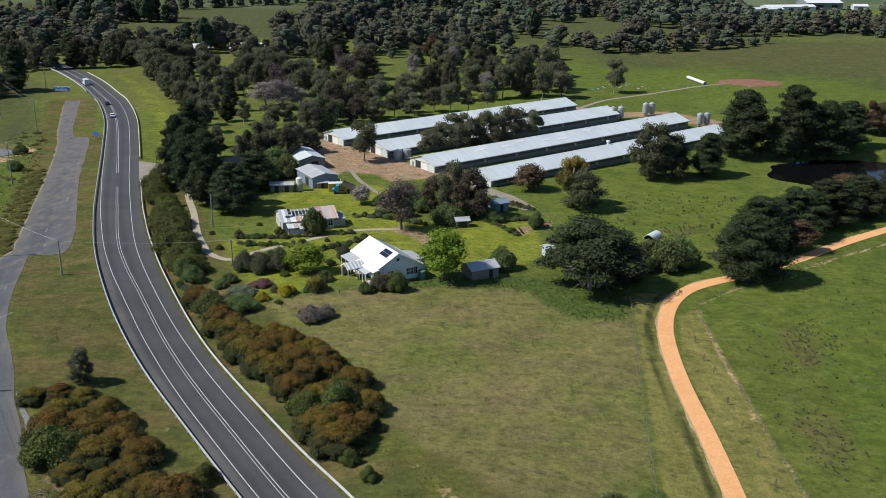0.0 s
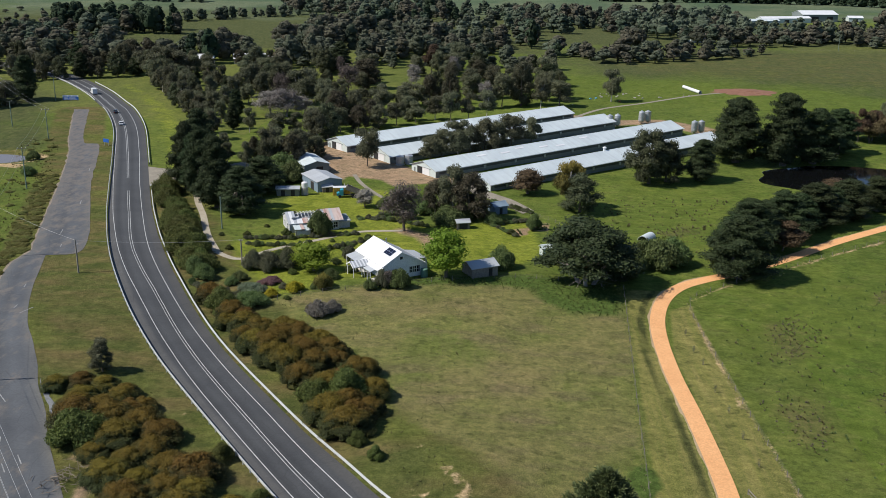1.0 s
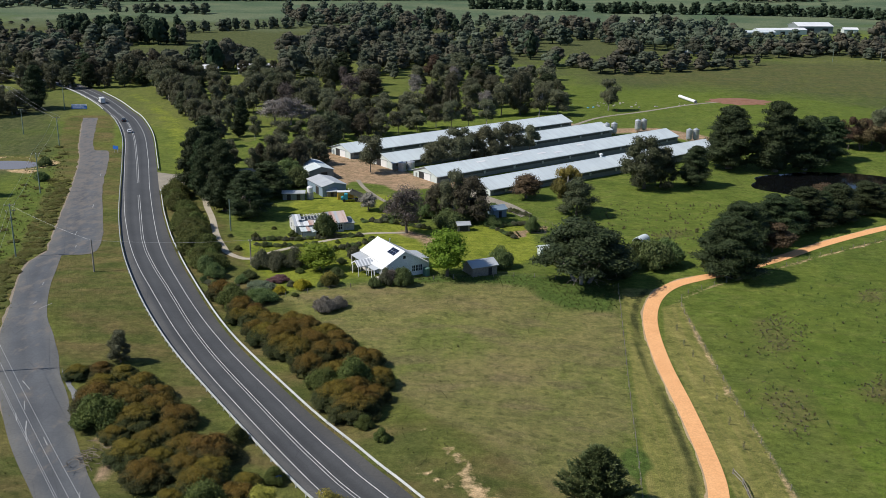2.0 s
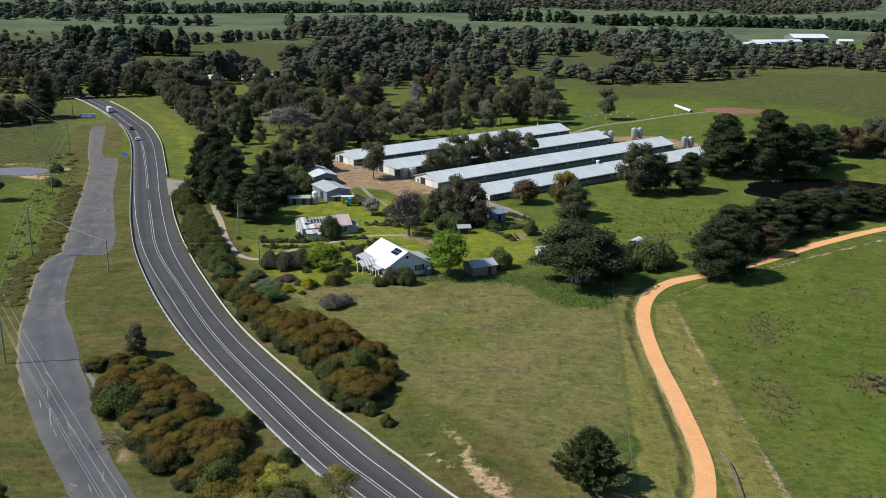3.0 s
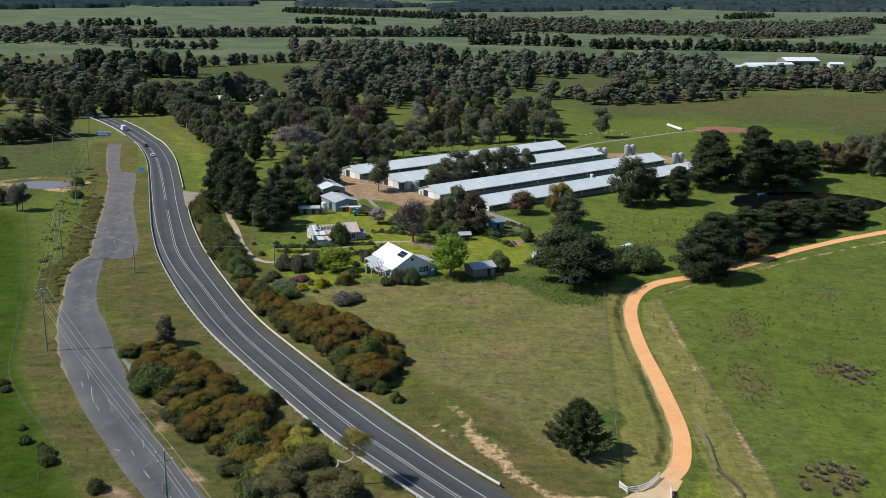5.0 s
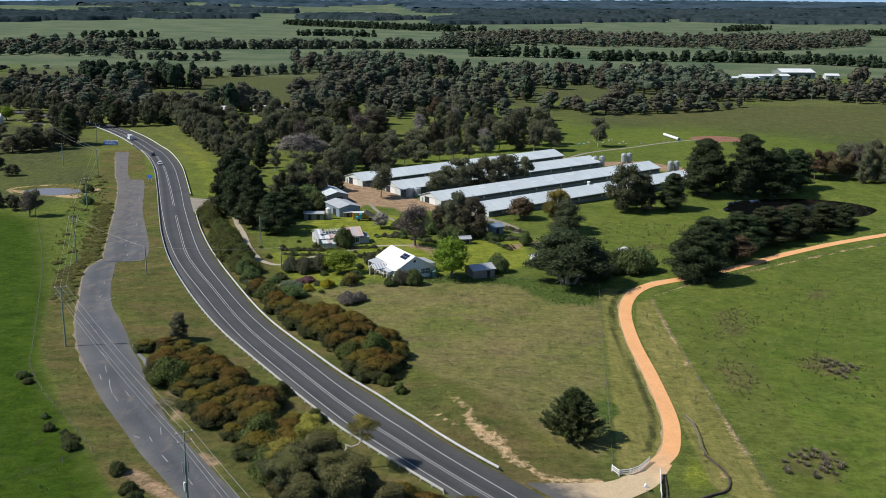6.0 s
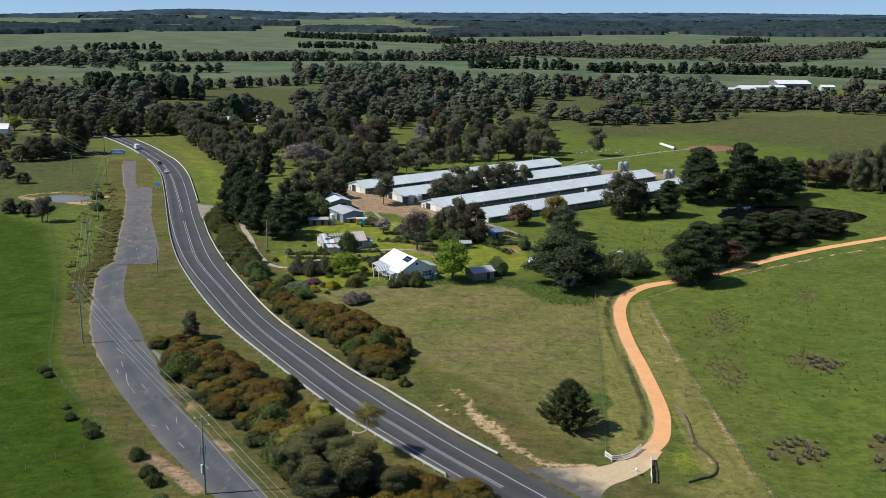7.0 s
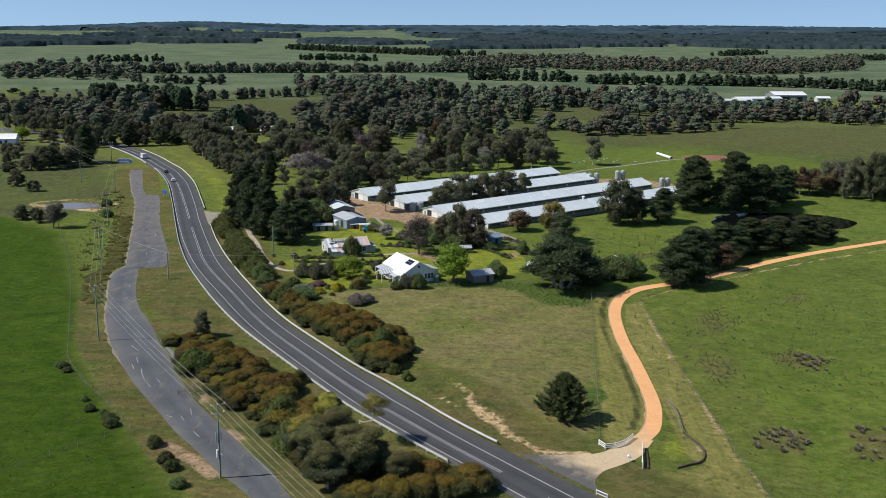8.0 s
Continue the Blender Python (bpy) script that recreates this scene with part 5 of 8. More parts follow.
for k, (x, y) in enumerate(scatter([(148, 412), (168, 405), (215, 398), (262, 424), (250, 440), (180, 430)], 6.2, 14)):
    put(RUSSET[k % 2] if x < 175 else (DENSE[k % 3] if k % 2 else BARE[0] if k % 8 == 0 else GUMS[k % 4]), x, y, random.uniform(9, 15) * (0.85 if x < 172 else 1.15), random.uniform(4, 7))
plant(DENSE, [(-206, 584, 10, 4.2), (-196, 582, 9, 4), (-175, 602, 10, 4), (-166, 603, 9, 4), (-148, 609, 10, 4.5), (-138, 611, 9, 4), (-130, 612, 10, 4)])
plant(GUMS, [(-262, 470, 7, 6), (-276, 500, 8, 7), (-236, 462, 9, 6), (-250, 420, 5, 5)])
plant([DENSE[0], CYPRESSES[1], DENSE[1], DENSE[0]], [(-232, 540, 13, 5), (-222, 545, 15, 5), (-214, 548, 12, 5), (-204, 552, 14, 5), (-244, 556, 14, 6), (-196, 560, 12, 5), (-228, 566, 15, 6), (-212, 572, 14, 6)])
plant(DENSE, [(-230, 446, 13, 7), (-238, 442, 9, 6), (-222, 455, 12, 6.5), (-247, 436, 5, 4.5), (-280, 560, 9, 7)])
plant(RUSSET, [(156.8, 408.2, 14.4, 4.6), (163.6, 410.5, 12.5, 4.6), (171.9, 408.9, 12.5, 5.3), (150, 414, 11, 4), (84, 262, 9, 6)])
put(GOLDEN, 29, 299.5, 15.5, 5.6)
plant(FRESH, [(-6.7, 227.5, 12.4, 6.6), (-39.1, 229.3, 7.3, 5.7), (-300.9, 566, 9.3, 6.5)])
DEAD = build_tree("dead_tree", "bare", 85, "pale grey dead tree, a tangle of bare branches", "tree", "pale_twigs", "dead_wood")
plant([DEAD], [(-34, 528, 13, 4.5), (-14, 556, 14, 4.5), (3, 470, 13, 4), (-94.5, 444.1, 11, 8), (-86, 438, 13, 7.5), (-79, 442, 9, 6)])
plant(BARE, [(-19.8, 267, 13.6, 6.2), (-19.9, 218.6, 4.0, 2.0), (-164, 299, 9.5, 4.2)])
plant(SHRUBS, [(46.9, 244.2, 7, 6), (40.3, 243, 5.7, 4.1), (51.8, 246.6, 6.1, 4.7), (-16.9, 218.7, 4.3, 2.3), (7.1, 237.7, 4.7, 3.3), (-66.9, 225.5, 4.0, 2.8), (-64, 222.4, 3.4, 2.6), (-56.8, 219.4, 1.7, 1.7), (-55.7, 222.9, 1.6, 2.1),
               (-34, 224, 2.2, 2.0), (-49.5, 207.4, 3.0, 3.6), (-23.8, 217, 2.1, 1.7)], BUSHY)
plant(DENSE, [(-208, 378.3, 5.5, 3.6), (-223, 393, 8.3, 4.5), (-183.3, 313.9, 6.2, 3.4), (-174.2, 309, 5.5, 3.0), (-179, 317, 4.5, 2.6), (-69.2, 170.7, 6.8, 2.4)])
plant(SHRUBS, [(-160.9, 346.3, 3.2, 2.6), (-151.7, 322.1, 3.1, 2.5), (16.8, 273.1, 4.1, 2.4), (22.8, 256.8, 3.9, 2.7), (-7.5, 276, 4.6, 4.9), (-42.6, 261.0, 6.0, 3.3), (-95, 145, 1.4, 1.5), (-92.5, 142, 1.1, 1.2), (-79, 121, 1.3, 1.2), (-73.5, 117, 1.5, 1.5), (-72, 114, 1.7, 1.6), (-60.5, 106, 1.9, 1.8), (-56.2, 99.4, 1.9, 1.6), (-54.3, 96.3, 1.9, 1.6), (-82, 126, 1.0, 0.9), (-75.5, 119.5, 1.0, 0.9), (-51, 90, 1.6, 1.6),
               (-67, 333, 6, 6), (-62, 322, 6, 5.5), (-68, 318, 6, 6)], BUSHY)
plant([GUMS[0], DENSE[2], GUMS[2], GUMS[3], GUMS[1], DENSE[1]], [(11.4, 475.3, 17.2, 5.7), (21.0, 479.9, 22.0, 7.0), (29.8, 470.3, 15.5, 4.8), (39.4, 478.3, 12.8, 6.7), (-1.2, 498.1, 13.0, 4.7), (-12.9, 465.8, 23.2, 5.0)])
plant(GUMS, [(-161.9, 299.1, 10.5, 3.4), (-54.8, 208.9, 3.8, 1.3)])
put(YOUNG, 19.4, 126.2, 10.6, 6.0, (10.0, 5.0))
plant([OLIVE[0], GOLDEN, OLIVE[1], OLIVE[1], OLIVE[0]], [(-26.1, 105.1, 9.5, 5.6), (-27.3, 112.6, 9.5, 4.2), (-19.4, 95.8, 9.9, 5.2), (-30.6, 102.1, 7.6, 4.6), (-24.8, 91.2, 8.5, 5.1), (-12.5, 93.5, 6.4, 4.0), (-33, 107.5, 6.8, 4.0), (-21.5, 101.5, 8.0, 4.4)])


def bent_gum(x, y):
    """A leaning gum with a pale crooked trunk and a small flat crown."""
    rng = np.random.default_rng(77)
    root = thing("bent_gum", "crooked pale-trunked gum with a small yellow-green crown", "tree", Matrix.Translation(at(x, y)))
    wood, crown = Heap(), Heap()
    wood.tube([(0, 0, -0.3), (0.3, 0, 1.6), (0.1, 0.1, 3.2), (0.6, 0.2, 4.1), (0.3, 0.3, 4.7), (1.4, 0.4, 4.2), (2.6, 0.6, 4.6), (3.6, 0.9, 6.0)], [0.26, 0.22, 0.2, 0.19, 0.17, 0.16, 0.15, 0.12], 8)
    lobes = []
    for k in range(11):
        a = k * 2.4
        q = 2.3 * math.sqrt((k + 0.5) / 11)
        c = (3.4 + q * math.cos(a), 0.9 + q * math.sin(a), 8.6 - 0.22 * q * q + 0.3 * rng.normal(), 0.85 + 0.3 * rng.random(), 0.55)
        lobes.append(c)
        branch = Heap()
        branch.tube([(3.5, 0.9, 5.8), (3.5 + 0.3 * (c[0] - 3.5), 0.9 + 0.5 * (c[1] - 0.9), 7.0), c[:3]], [0.09, 0.06, 0.03], 5)
        part("branch", branch.mesh("branch", "pale_bark", True), None, root)
    core(crown, rng, lobes, 0.35, 2)
    crown.put(*leaves(rng, lobes, 420, 0.13, 0.4, 1.8, -0.3, 0.24))
    part("trunk", wood.mesh("trunk", "pale_bark", True), None, root, "pale crooked trunk")
    part("crown", crown.mesh("crown", "golden"), None, root)


bent_gum(-22.0, 110.0)

for x, y, h, r in ((-74.5, 162.5, 2.8, 2.6), (-70.5, 163.8, 3.0, 3.0), (-66, 163, 3.0, 3.0), (-61.5, 160.5, 2.8, 2.8), (-56.5, 156.5, 2.6, 2.6)):
    put(WATTLES[int(-x) % 4], x, y, h, r, BUSHY)
# wattles between the old road and the highway, and scrub on the field side
VERGE_BUSHES = [(-71, 163), (-61, 160), (-49.7, 145.7), (-41.2, 134.9), (-34.5, 129.3), (-25.7, 114.2), (-11.4, 97.9), (0.5, 92.9), (-3.9, 87.5), (-21, 87), (-32, 102.8), (-43.5, 120), (-55.5, 133.8), (-65.5, 147), (-71, 158)]
for k, (x, y) in enumerate(scatter(VERGE_BUSHES, 4.1, 5)):
    big = 0.6 + 0.65 * random.random()
    put(HEDGES[k % 3] if k % 17 == 9 else WATTLES[k % 4], x, y, 4.3 * big, 3.3 * big + 0.7, BUSHY)
for k, (x, y) in enumerate(scatter([(-65.2, 212.3), (-55.4, 207.5), (-45, 195.3), (-32.8, 187.6), (-22.5, 176), (-17.6, 167), (-16.4, 155), (-20.2, 148.6), (-27, 152.5), (-37.8, 167.6), (-47.4, 180.5), (-57.3, 194.8)], 3.5, 6, lambda x, y: gap(HIGHWAY, np.array(x), np.array(y)) > 11.6)):
    big = 0.75 + 0.5 * random.random()
    put(HEDGES[k % 3] if k % 13 == 5 else WATTLES[(k + 1) % 4], x, y, 4.2 * big, 3.2 * big + 0.3, BUSHY)
for k, (x, y) in enumerate(scatter([(-101, 307), (-96.5, 303), (-85, 278.3), (-73.9, 246.1), (-65.4, 231.5), (-66.7, 224.3), (-75.7, 236.9), (-90, 268.3)], 2.9, 7, lambda x, y: gap(HIGHWAY, np.array(x), np.array(y)) > 11.6)):
    big = 0.85 + 0.5 * random.random()
    put(HEDGES[k % 3], x, y, 3.4 * big, 3.3 * big, BUSHY)
for x, y, h, r in ((-14.5, 141, 1.8, 1.6), (-18, 146, 2.0, 1.7), (-30, 129, 2.2, 1.8), (-39, 141, 2.4, 2.0)):
    put(HEDGES[0], x, y, h, r, BUSHY)

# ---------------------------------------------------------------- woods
# gaps in the woods, stretched towards the camera so that their grass shows
VIEW_CLEARINGS = ([(-164, 570), (-164, 634), (-139, 663), (-125, 620), (-134, 540)], [(-118, 462), (-103, 397), (-87, 350), (-68, 346), (-68, 407), (-78, 474)], [(-60, 535), (-52, 460), (-10, 408), (3, 438), (4, 480), (4, 558), (-52, 580)], [(-45, 600), (-40, 640), (-10, 660), (-12, 610)],
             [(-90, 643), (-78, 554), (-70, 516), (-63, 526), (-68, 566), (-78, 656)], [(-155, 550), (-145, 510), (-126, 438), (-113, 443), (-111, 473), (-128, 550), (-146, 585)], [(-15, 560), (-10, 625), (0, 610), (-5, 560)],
             # paddocks behind the highway bend, in front of and beyond the pines, likewise stretched
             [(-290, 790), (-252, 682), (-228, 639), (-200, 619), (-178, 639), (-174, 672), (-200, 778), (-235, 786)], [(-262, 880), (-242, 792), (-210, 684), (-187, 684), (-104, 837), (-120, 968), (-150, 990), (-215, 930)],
             # strips of pasture between the woods, near edges stretched for the view
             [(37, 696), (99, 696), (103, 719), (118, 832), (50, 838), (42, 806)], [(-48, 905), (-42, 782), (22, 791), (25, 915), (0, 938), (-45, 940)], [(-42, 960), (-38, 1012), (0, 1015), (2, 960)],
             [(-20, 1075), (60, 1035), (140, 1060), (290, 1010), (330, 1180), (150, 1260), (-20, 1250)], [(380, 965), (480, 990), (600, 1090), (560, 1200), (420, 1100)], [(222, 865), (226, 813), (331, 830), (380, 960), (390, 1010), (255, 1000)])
open_land = lambda x, y: noise.noise(Vector((x * 0.017, y * 0.013, 2))) > (-0.27 if y < 600 else -0.19) and not any(inside(c, np.array(x), np.array(y)) for c in VIEW_CLEARINGS) and gap(HIGHWAY[::5], np.array(x), np.array(y)) > 16
NEAR_WOOD = [(-246.7, 575), (-250.2, 648.9), (-257.3, 786.4), (-152.7, 848.8), (-45.8, 835.1), (44.2, 612), (38.9, 528), (-21.8, 510), (-60.7, 448), (-91.2, 415), (-116, 462), (-145, 485), (-179.8, 548), (-197, 556)]
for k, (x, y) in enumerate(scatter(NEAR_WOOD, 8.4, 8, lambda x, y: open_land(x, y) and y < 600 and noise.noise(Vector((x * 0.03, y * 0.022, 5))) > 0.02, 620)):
    h = 9 + 9 * random.random()
    proto = CYPRESSES[k % 3] if k % 9 == 0 else RUSSET[k % 2] if k % 13 == 0 else BARE[k % 2] if k % 11 == 0 else DENSE[k % 3] if k % 5 < 2 else GUMS[k % 4]
    put(proto, x, y, h, (0.3 + 0.2 * random.random()) * h)
for k, (x, y) in enumerate(scatter([(-246, 446), (-226, 450), (-222, 466), (-240, 475)], 7.5, 29) + scatter([(-187, 545), (-166, 507), (-143, 460), (-131, 433), (-124, 436), (-136, 470), (-158, 515), (-180, 552)], 6.0, 33) + scatter([(-330, 600), (-262, 606), (-262, 640), (-330, 655)], 9, 31) + scatter([(-262, 540), (-250, 520), (-238, 540), (-255, 562)], 8, 36)):
    put((GUMS + DENSE)[k % 7], x, y, 9 + 6 * random.random(), 3 + 2 * random.random())


for k, (x, y) in enumerate(scatter([(-183, 538), (-154, 488), (-131, 440), (-114, 394), (-105, 356), (-92, 350), (-88, 372), (-92, 405), (-112, 440), (-122, 500), (-155, 540)], 9.2, 18, lambda x, y: y > 400 or x < -104)):
    h = random.uniform(8, 14)
    put(CYPRESSES[k % 3] if k % 6 == 5 else GUMS[k % 4], x, y, h, h * random.uniform(0.26, 0.38))
for k, (x, y) in enumerate(scatter([(-98, 345), (-86, 338), (-70, 346), (-68, 372), (-82, 384), (-97, 366)], 12, 19)):
    h = random.uniform(5, 8)
    put(GUMS[k % 4], x, y, h, h * random.uniform(0.3, 0.42))


def far_tree_shapes(rng, count, n_leaf, size, n_lobe=6):
    """Simple tree shapes: spreading, bushy and narrow ones, each a heap of rounded boughs."""
    out = []
    for k in range(count):
        heap = Heap()
        wide, low, top = ((2.6, 2.8, 8.6), (2.2, 1.4, 8.4), (1.4, 1.6, 9.2))[k % 3]
        lobes = []
        for q in range(n_lobe):
            f = (q + rng.random()) / n_lobe
            reach = 0.85 * wide * math.sin(math.pi * (0.25 + 0.68 * f)) * (0.3 + 0.75 * rng.random())
            a = q * 2.4 + 0.6 * rng.normal()
            lobes.append((reach * math.cos(a), reach * math.sin(a), low + (top - low) * f, (1.15 + 0.75 * rng.random()) * (1.25 - 0.4 * f) * (wide / 2.1) ** 0.6, 0.8))
        lobes += [(0.3 * wide * rng.normal(), 0.3 * wide * rng.normal(), low + (top - low) * f, 1.5, 0.9) for f in (0.2, 0.45, 0.7)]
        core(heap, rng, lobes, 0.92, 2, 0.14)
        heap.put(*leaves(rng, lobes, n_leaf, size, 0.15, 1.5, -0.4, 0.08, 0.35))
        heap.tube([(0, 0, -0.5), (0, 0, 3.5)], [0.28, 0.2], 4)
        out.append(heap.arrays())
    return out


TONES = {"far_wood": ("grey-green", 0.56), "brown_wood": ("olive-brown", 0.33), "dark_wood": ("dark green", 0.17)}


def woodland(name, polys, apart, seed, n_leaf, size, height, label, keep=lambda x, y: True, wide=1.0, n_lobe=4, tones=TONES):
    """A wood of many trees, one piece for each tone of leaf."""
    rng = np.random.default_rng(seed)
    shapes = far_tree_shapes(rng, 9, n_leaf, size, n_lobe)
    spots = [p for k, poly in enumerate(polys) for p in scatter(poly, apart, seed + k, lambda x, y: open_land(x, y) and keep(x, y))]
    heaps = {tone: Heap() for tone in tones}
    odds = np.cumsum([w for _, w in tones.values()])
    for x, y in spots:
        v, f = shapes[rng.integers(9)]
        stand = 0.5 + 0.9 * noise.noise(Vector((x * 0.012, y * 0.012, 7)))
        pick = list(tones)[int(np.searchsorted(odds, min(0.999, 0.62 * rng.random() + 0.38 * min(max(stand, 0), 1)) * odds[-1]))]
        h = height * (0.42 + 0.85 * rng.random() ** 1.3 + (0.2 if pick == "dark_wood" else 0)) / 10
        w = h ** 0.5 * (1.25 + 0.55 * rng.random()) * wide * (0.75 if pick == "dark_wood" else 1)
        t = rng.random() * 6.283
        r = np.array([[math.cos(t), -math.sin(t), 0], [math.sin(t), math.cos(t), 0], [0, 0, 1]])
        heaps[pick].put((v * np.array([w, w, h])) @ r.T + np.array([x, y, float(land(x, y))]), f)
    for tone, heap in heaps.items():
        tagged(part(name, heap.mesh(name, tone, True)), tones[tone][0] + " " + label, "woodland", kind="stuff")


woodland("near_woodland", (NEAR_WOOD,), 10.2, 90, 30, 0.5, 16.5, "trees of the gum woodland with sunny gaps", lambda x, y: y > 600, 1.15, 10)
woodland("woodland", ([(-300, 640), (-254, 640), (-257.3, 792), (-153, 852), (-45.8, 838), (44.2, 615), (77.8, 825), (30, 900), (-30, 960), (-45, 1110), (-92, 1205), (-160, 1190), (-222, 1140), (-190, 985), (-140, 940), (-205, 850), (-240, 790), (-300, 800), (-330, 760), (-370, 700)],
                      [(72, 790), (335, 790), (470, 790), (480, 925), (408, 936), (330, 1000), (200, 1010), (120, 985), (60, 1000), (0, 1030), (-30, 960), (40, 890), (59, 851)]), 11.2, 100, 16, 0.75, 15.5, "trees of the eucalypt woodland with gaps of pasture", lambda x, y: True, 1.15, 8)
woodland("wood_edge", ([(82, 634), (150, 668), (195, 702), (240, 735), (325, 722), (470, 745), (470, 800), (335, 800), (72, 800), (50, 700)],), 9.5, 160, 18, 0.7, 12, "trees at the edge of the wood behind the back paddock", lambda x, y: True, 1.2, 8, {"brown_wood": ("russet-brown", 0.6), "far_wood": ("grey-green", 0.4)})
woodland("scrubby_paddock", ([(-520, 985), (-400, 1010), (-360, 960), (-355, 880), (-420, 850), (-470, 880)],), 21, 170, 10, 0.9, 7, "bushes scattered over a far paddock", lambda x, y: True, 1.2, 6, {"far_wood": ("grey-green", 0.5), "brown_wood": ("olive-brown", 0.5)})
woodland("roadside_woodland", ([(-420, 850), (-355, 870), (-300, 800), (-330, 760), (-290, 700), (-300, 640), (-360, 655), (-430, 770)], [(-340, 606), (-262, 588), (-234, 598), (-230, 622), (-252, 668), (-290, 702), (-350, 664)]), 9.5, 180, 12, 0.8, 13, "trees along the far bend of the highway", lambda x, y: True, 1.1, 7, {"brown_wood": ("russet-brown", 0.6), "far_wood": ("grey-green", 0.4)})
woodland("pine_stand", ([(-390, 838), (-330, 800), (-236, 785), (-228, 826), (-300, 846), (-350, 868)],), 8.0, 150, 14, 0.7, 17, "stand of pines beside a far paddock", lambda x, y: True, 1.1, 7, {"dark_wood": ("dark green", 1.0)})
woodland("far_grove", ([(-620, 1195), (-760, 1500), (-640, 1560), (-520, 1420), (-440, 1180), (-520, 1200)],), 17, 190, 8, 1.2, 14, "trees scattered about a far farmstead", lambda x, y: True, 1.5, 7, {"brown_wood": ("olive-brown", 0.5), "far_wood": ("grey-green", 0.5)})

def row_of_trees(name, lines, apart, rows, height, label, material="far_wood", seed=400):
    """Belts of trees along field boundaries, close enough to form one canopy."""
    rng = np.random.default_rng(seed)
    shapes = far_tree_shapes(rng, 9, 6, 1.1, 6)
    heap = Heap()
    for line in lines:
        s = spline(line, apart)
        for r in range(rows):
            for p in offset(s, r * apart * 0.9) + rng.normal(size=s.shape) * apart * 0.3:
                v, f = shapes[rng.integers(9)]
                h = height * (0.65 + 0.6 * rng.random()) / 10
                w = 1.15 * h * (0.9 + 0.4 * rng.random())
                t = rng.random() * 6.283
                q = np.array([[math.cos(t), -math.sin(t), 0], [math.sin(t), math.cos(t), 0], [0, 0, 1]])
                heap.put((v * np.array([w, w, h]) - np.array([0, 0, 1.2])) @ q.T + np.array([*p, float(land(*p))]), f)
    tagged(part(name, heap.mesh(name, material, True)), label, "tree row", kind="stuff")


row_of_trees("windbreak", ([(-14, 1318), (30, 1314), (62, 1311)], [(72, 1309), (100, 1303), (128, 1298)], [(146, 1262), (190, 1258), (228, 1256)], [(240, 1256), (262, 1256)], [(270, 1258), (292, 1260)], [(304, 1261), (360, 1255), (430, 1240), (500, 1190), (560, 1160), (640, 1140)]), 8.5, 2, 15, "dark windbreak of cypress between far paddocks", "dark_wood", 401)
row_of_trees("tree_belt", ([(-520, 1370), (-440, 1395), (-360, 1425), (-280, 1450), (-165, 1485), (-50, 1520), (40, 1560)], [(-560, 1290), (-500, 1300)]), 9.5, 3, 16, "continuous grey-green belt of gums along a far road", "far_wood", 402)
row_of_trees("tree_belt", ([(-352, 1905), (-300, 1920), (-262, 1932)], [(-250, 1905), (-205, 1900)], [(-700, 1690), (-640, 1740), (-590, 1760)]), 10, 2, 14, "short dark windbreak in a far paddock", "dark_wood", 403)
row_of_trees("far_belt", ([(-506, 2605), (-362, 2459), (-200, 2340), (-88, 2258), (0, 2300)], [(-480, 2660), (-340, 2520), (-180, 2400), (-70, 2330)], [(601, 2486), (680, 2580), (754, 2670)], [(807, 2287), (967, 2335), (1200, 2370)]), 13, 3, 15, "far dark belts of trees between paddocks", "dark_wood", 405)
row_of_trees("packing_yard_trees", ([(236, 925), (290, 935), (340, 942), (390, 950)], [(245, 900), (300, 905), (360, 912)]), 11, 1, 9, "low trees in front of the packing yard", "far_wood", 406)
row_of_trees("scattered_trees", ([(-430, 1170), (-380, 1155), (-320, 1150)], [(-268, 905), (-235, 945), (-192, 985)], [(-40, 1062), (20, 1050), (70, 1040)], [(-40, 880), (20, 885), (90, 893), (160, 905)], [(-30, 960), (40, 972), (90, 980)]), 12, 2, 12, "ragged rows of gums along far lanes", "far_wood", 404)
woodland("far_woodland", ([(-62, 1587), (48, 1614), (162, 1642), (204, 1613), (316, 1621), (413, 1553), (536, 1599), (680, 1760), (762, 1926), (900, 2345), (658, 2057), (395, 1930), (244, 1942), (187, 2133), (59, 2002), (-72, 1853)], [(480, 1050), (640, 1000), (760, 1330), (520, 1160)]), 12.5, 200, 6, 1.4, 15,
         "trees of a wood between far paddocks", lambda x, y: True, 1.3, 6, {"brown_wood": ("olive-brown", 0.6), "far_wood": ("grey-green", 0.4)})


FOREST = ([(-1900, 2400), (-1270, 2512), (-1159, 2681), (-1033, 2871), (-905, 3081), (-732, 3164), (-790, 3420), (-1000, 3400), (-1210, 3372), (-1500, 3420), (-1900, 3300)],           [(-107, 2762), (83, 2896), (275, 3036), (476, 3316), (839, 3252), (1349, 3295), (2700, 3300), (2700, 4900), (-100, 4900), (-330, 4300), (-250, 3900), (100, 3760), (-60, 3640), (-160, 3300), (-140, 3000)], [(-2700, 4150), (-1500, 3980), (-1100, 4000), (-700, 4120), (-330, 4300), (-100, 4900), (-2700, 4900)], [(-650, 3300), (-330, 3100), (-200, 3300), (-350, 3560), (-620, 3560)], [(-1500, 3620), (-1100, 3650), (-700, 3700), (-720, 3860), (-1300, 3880)])
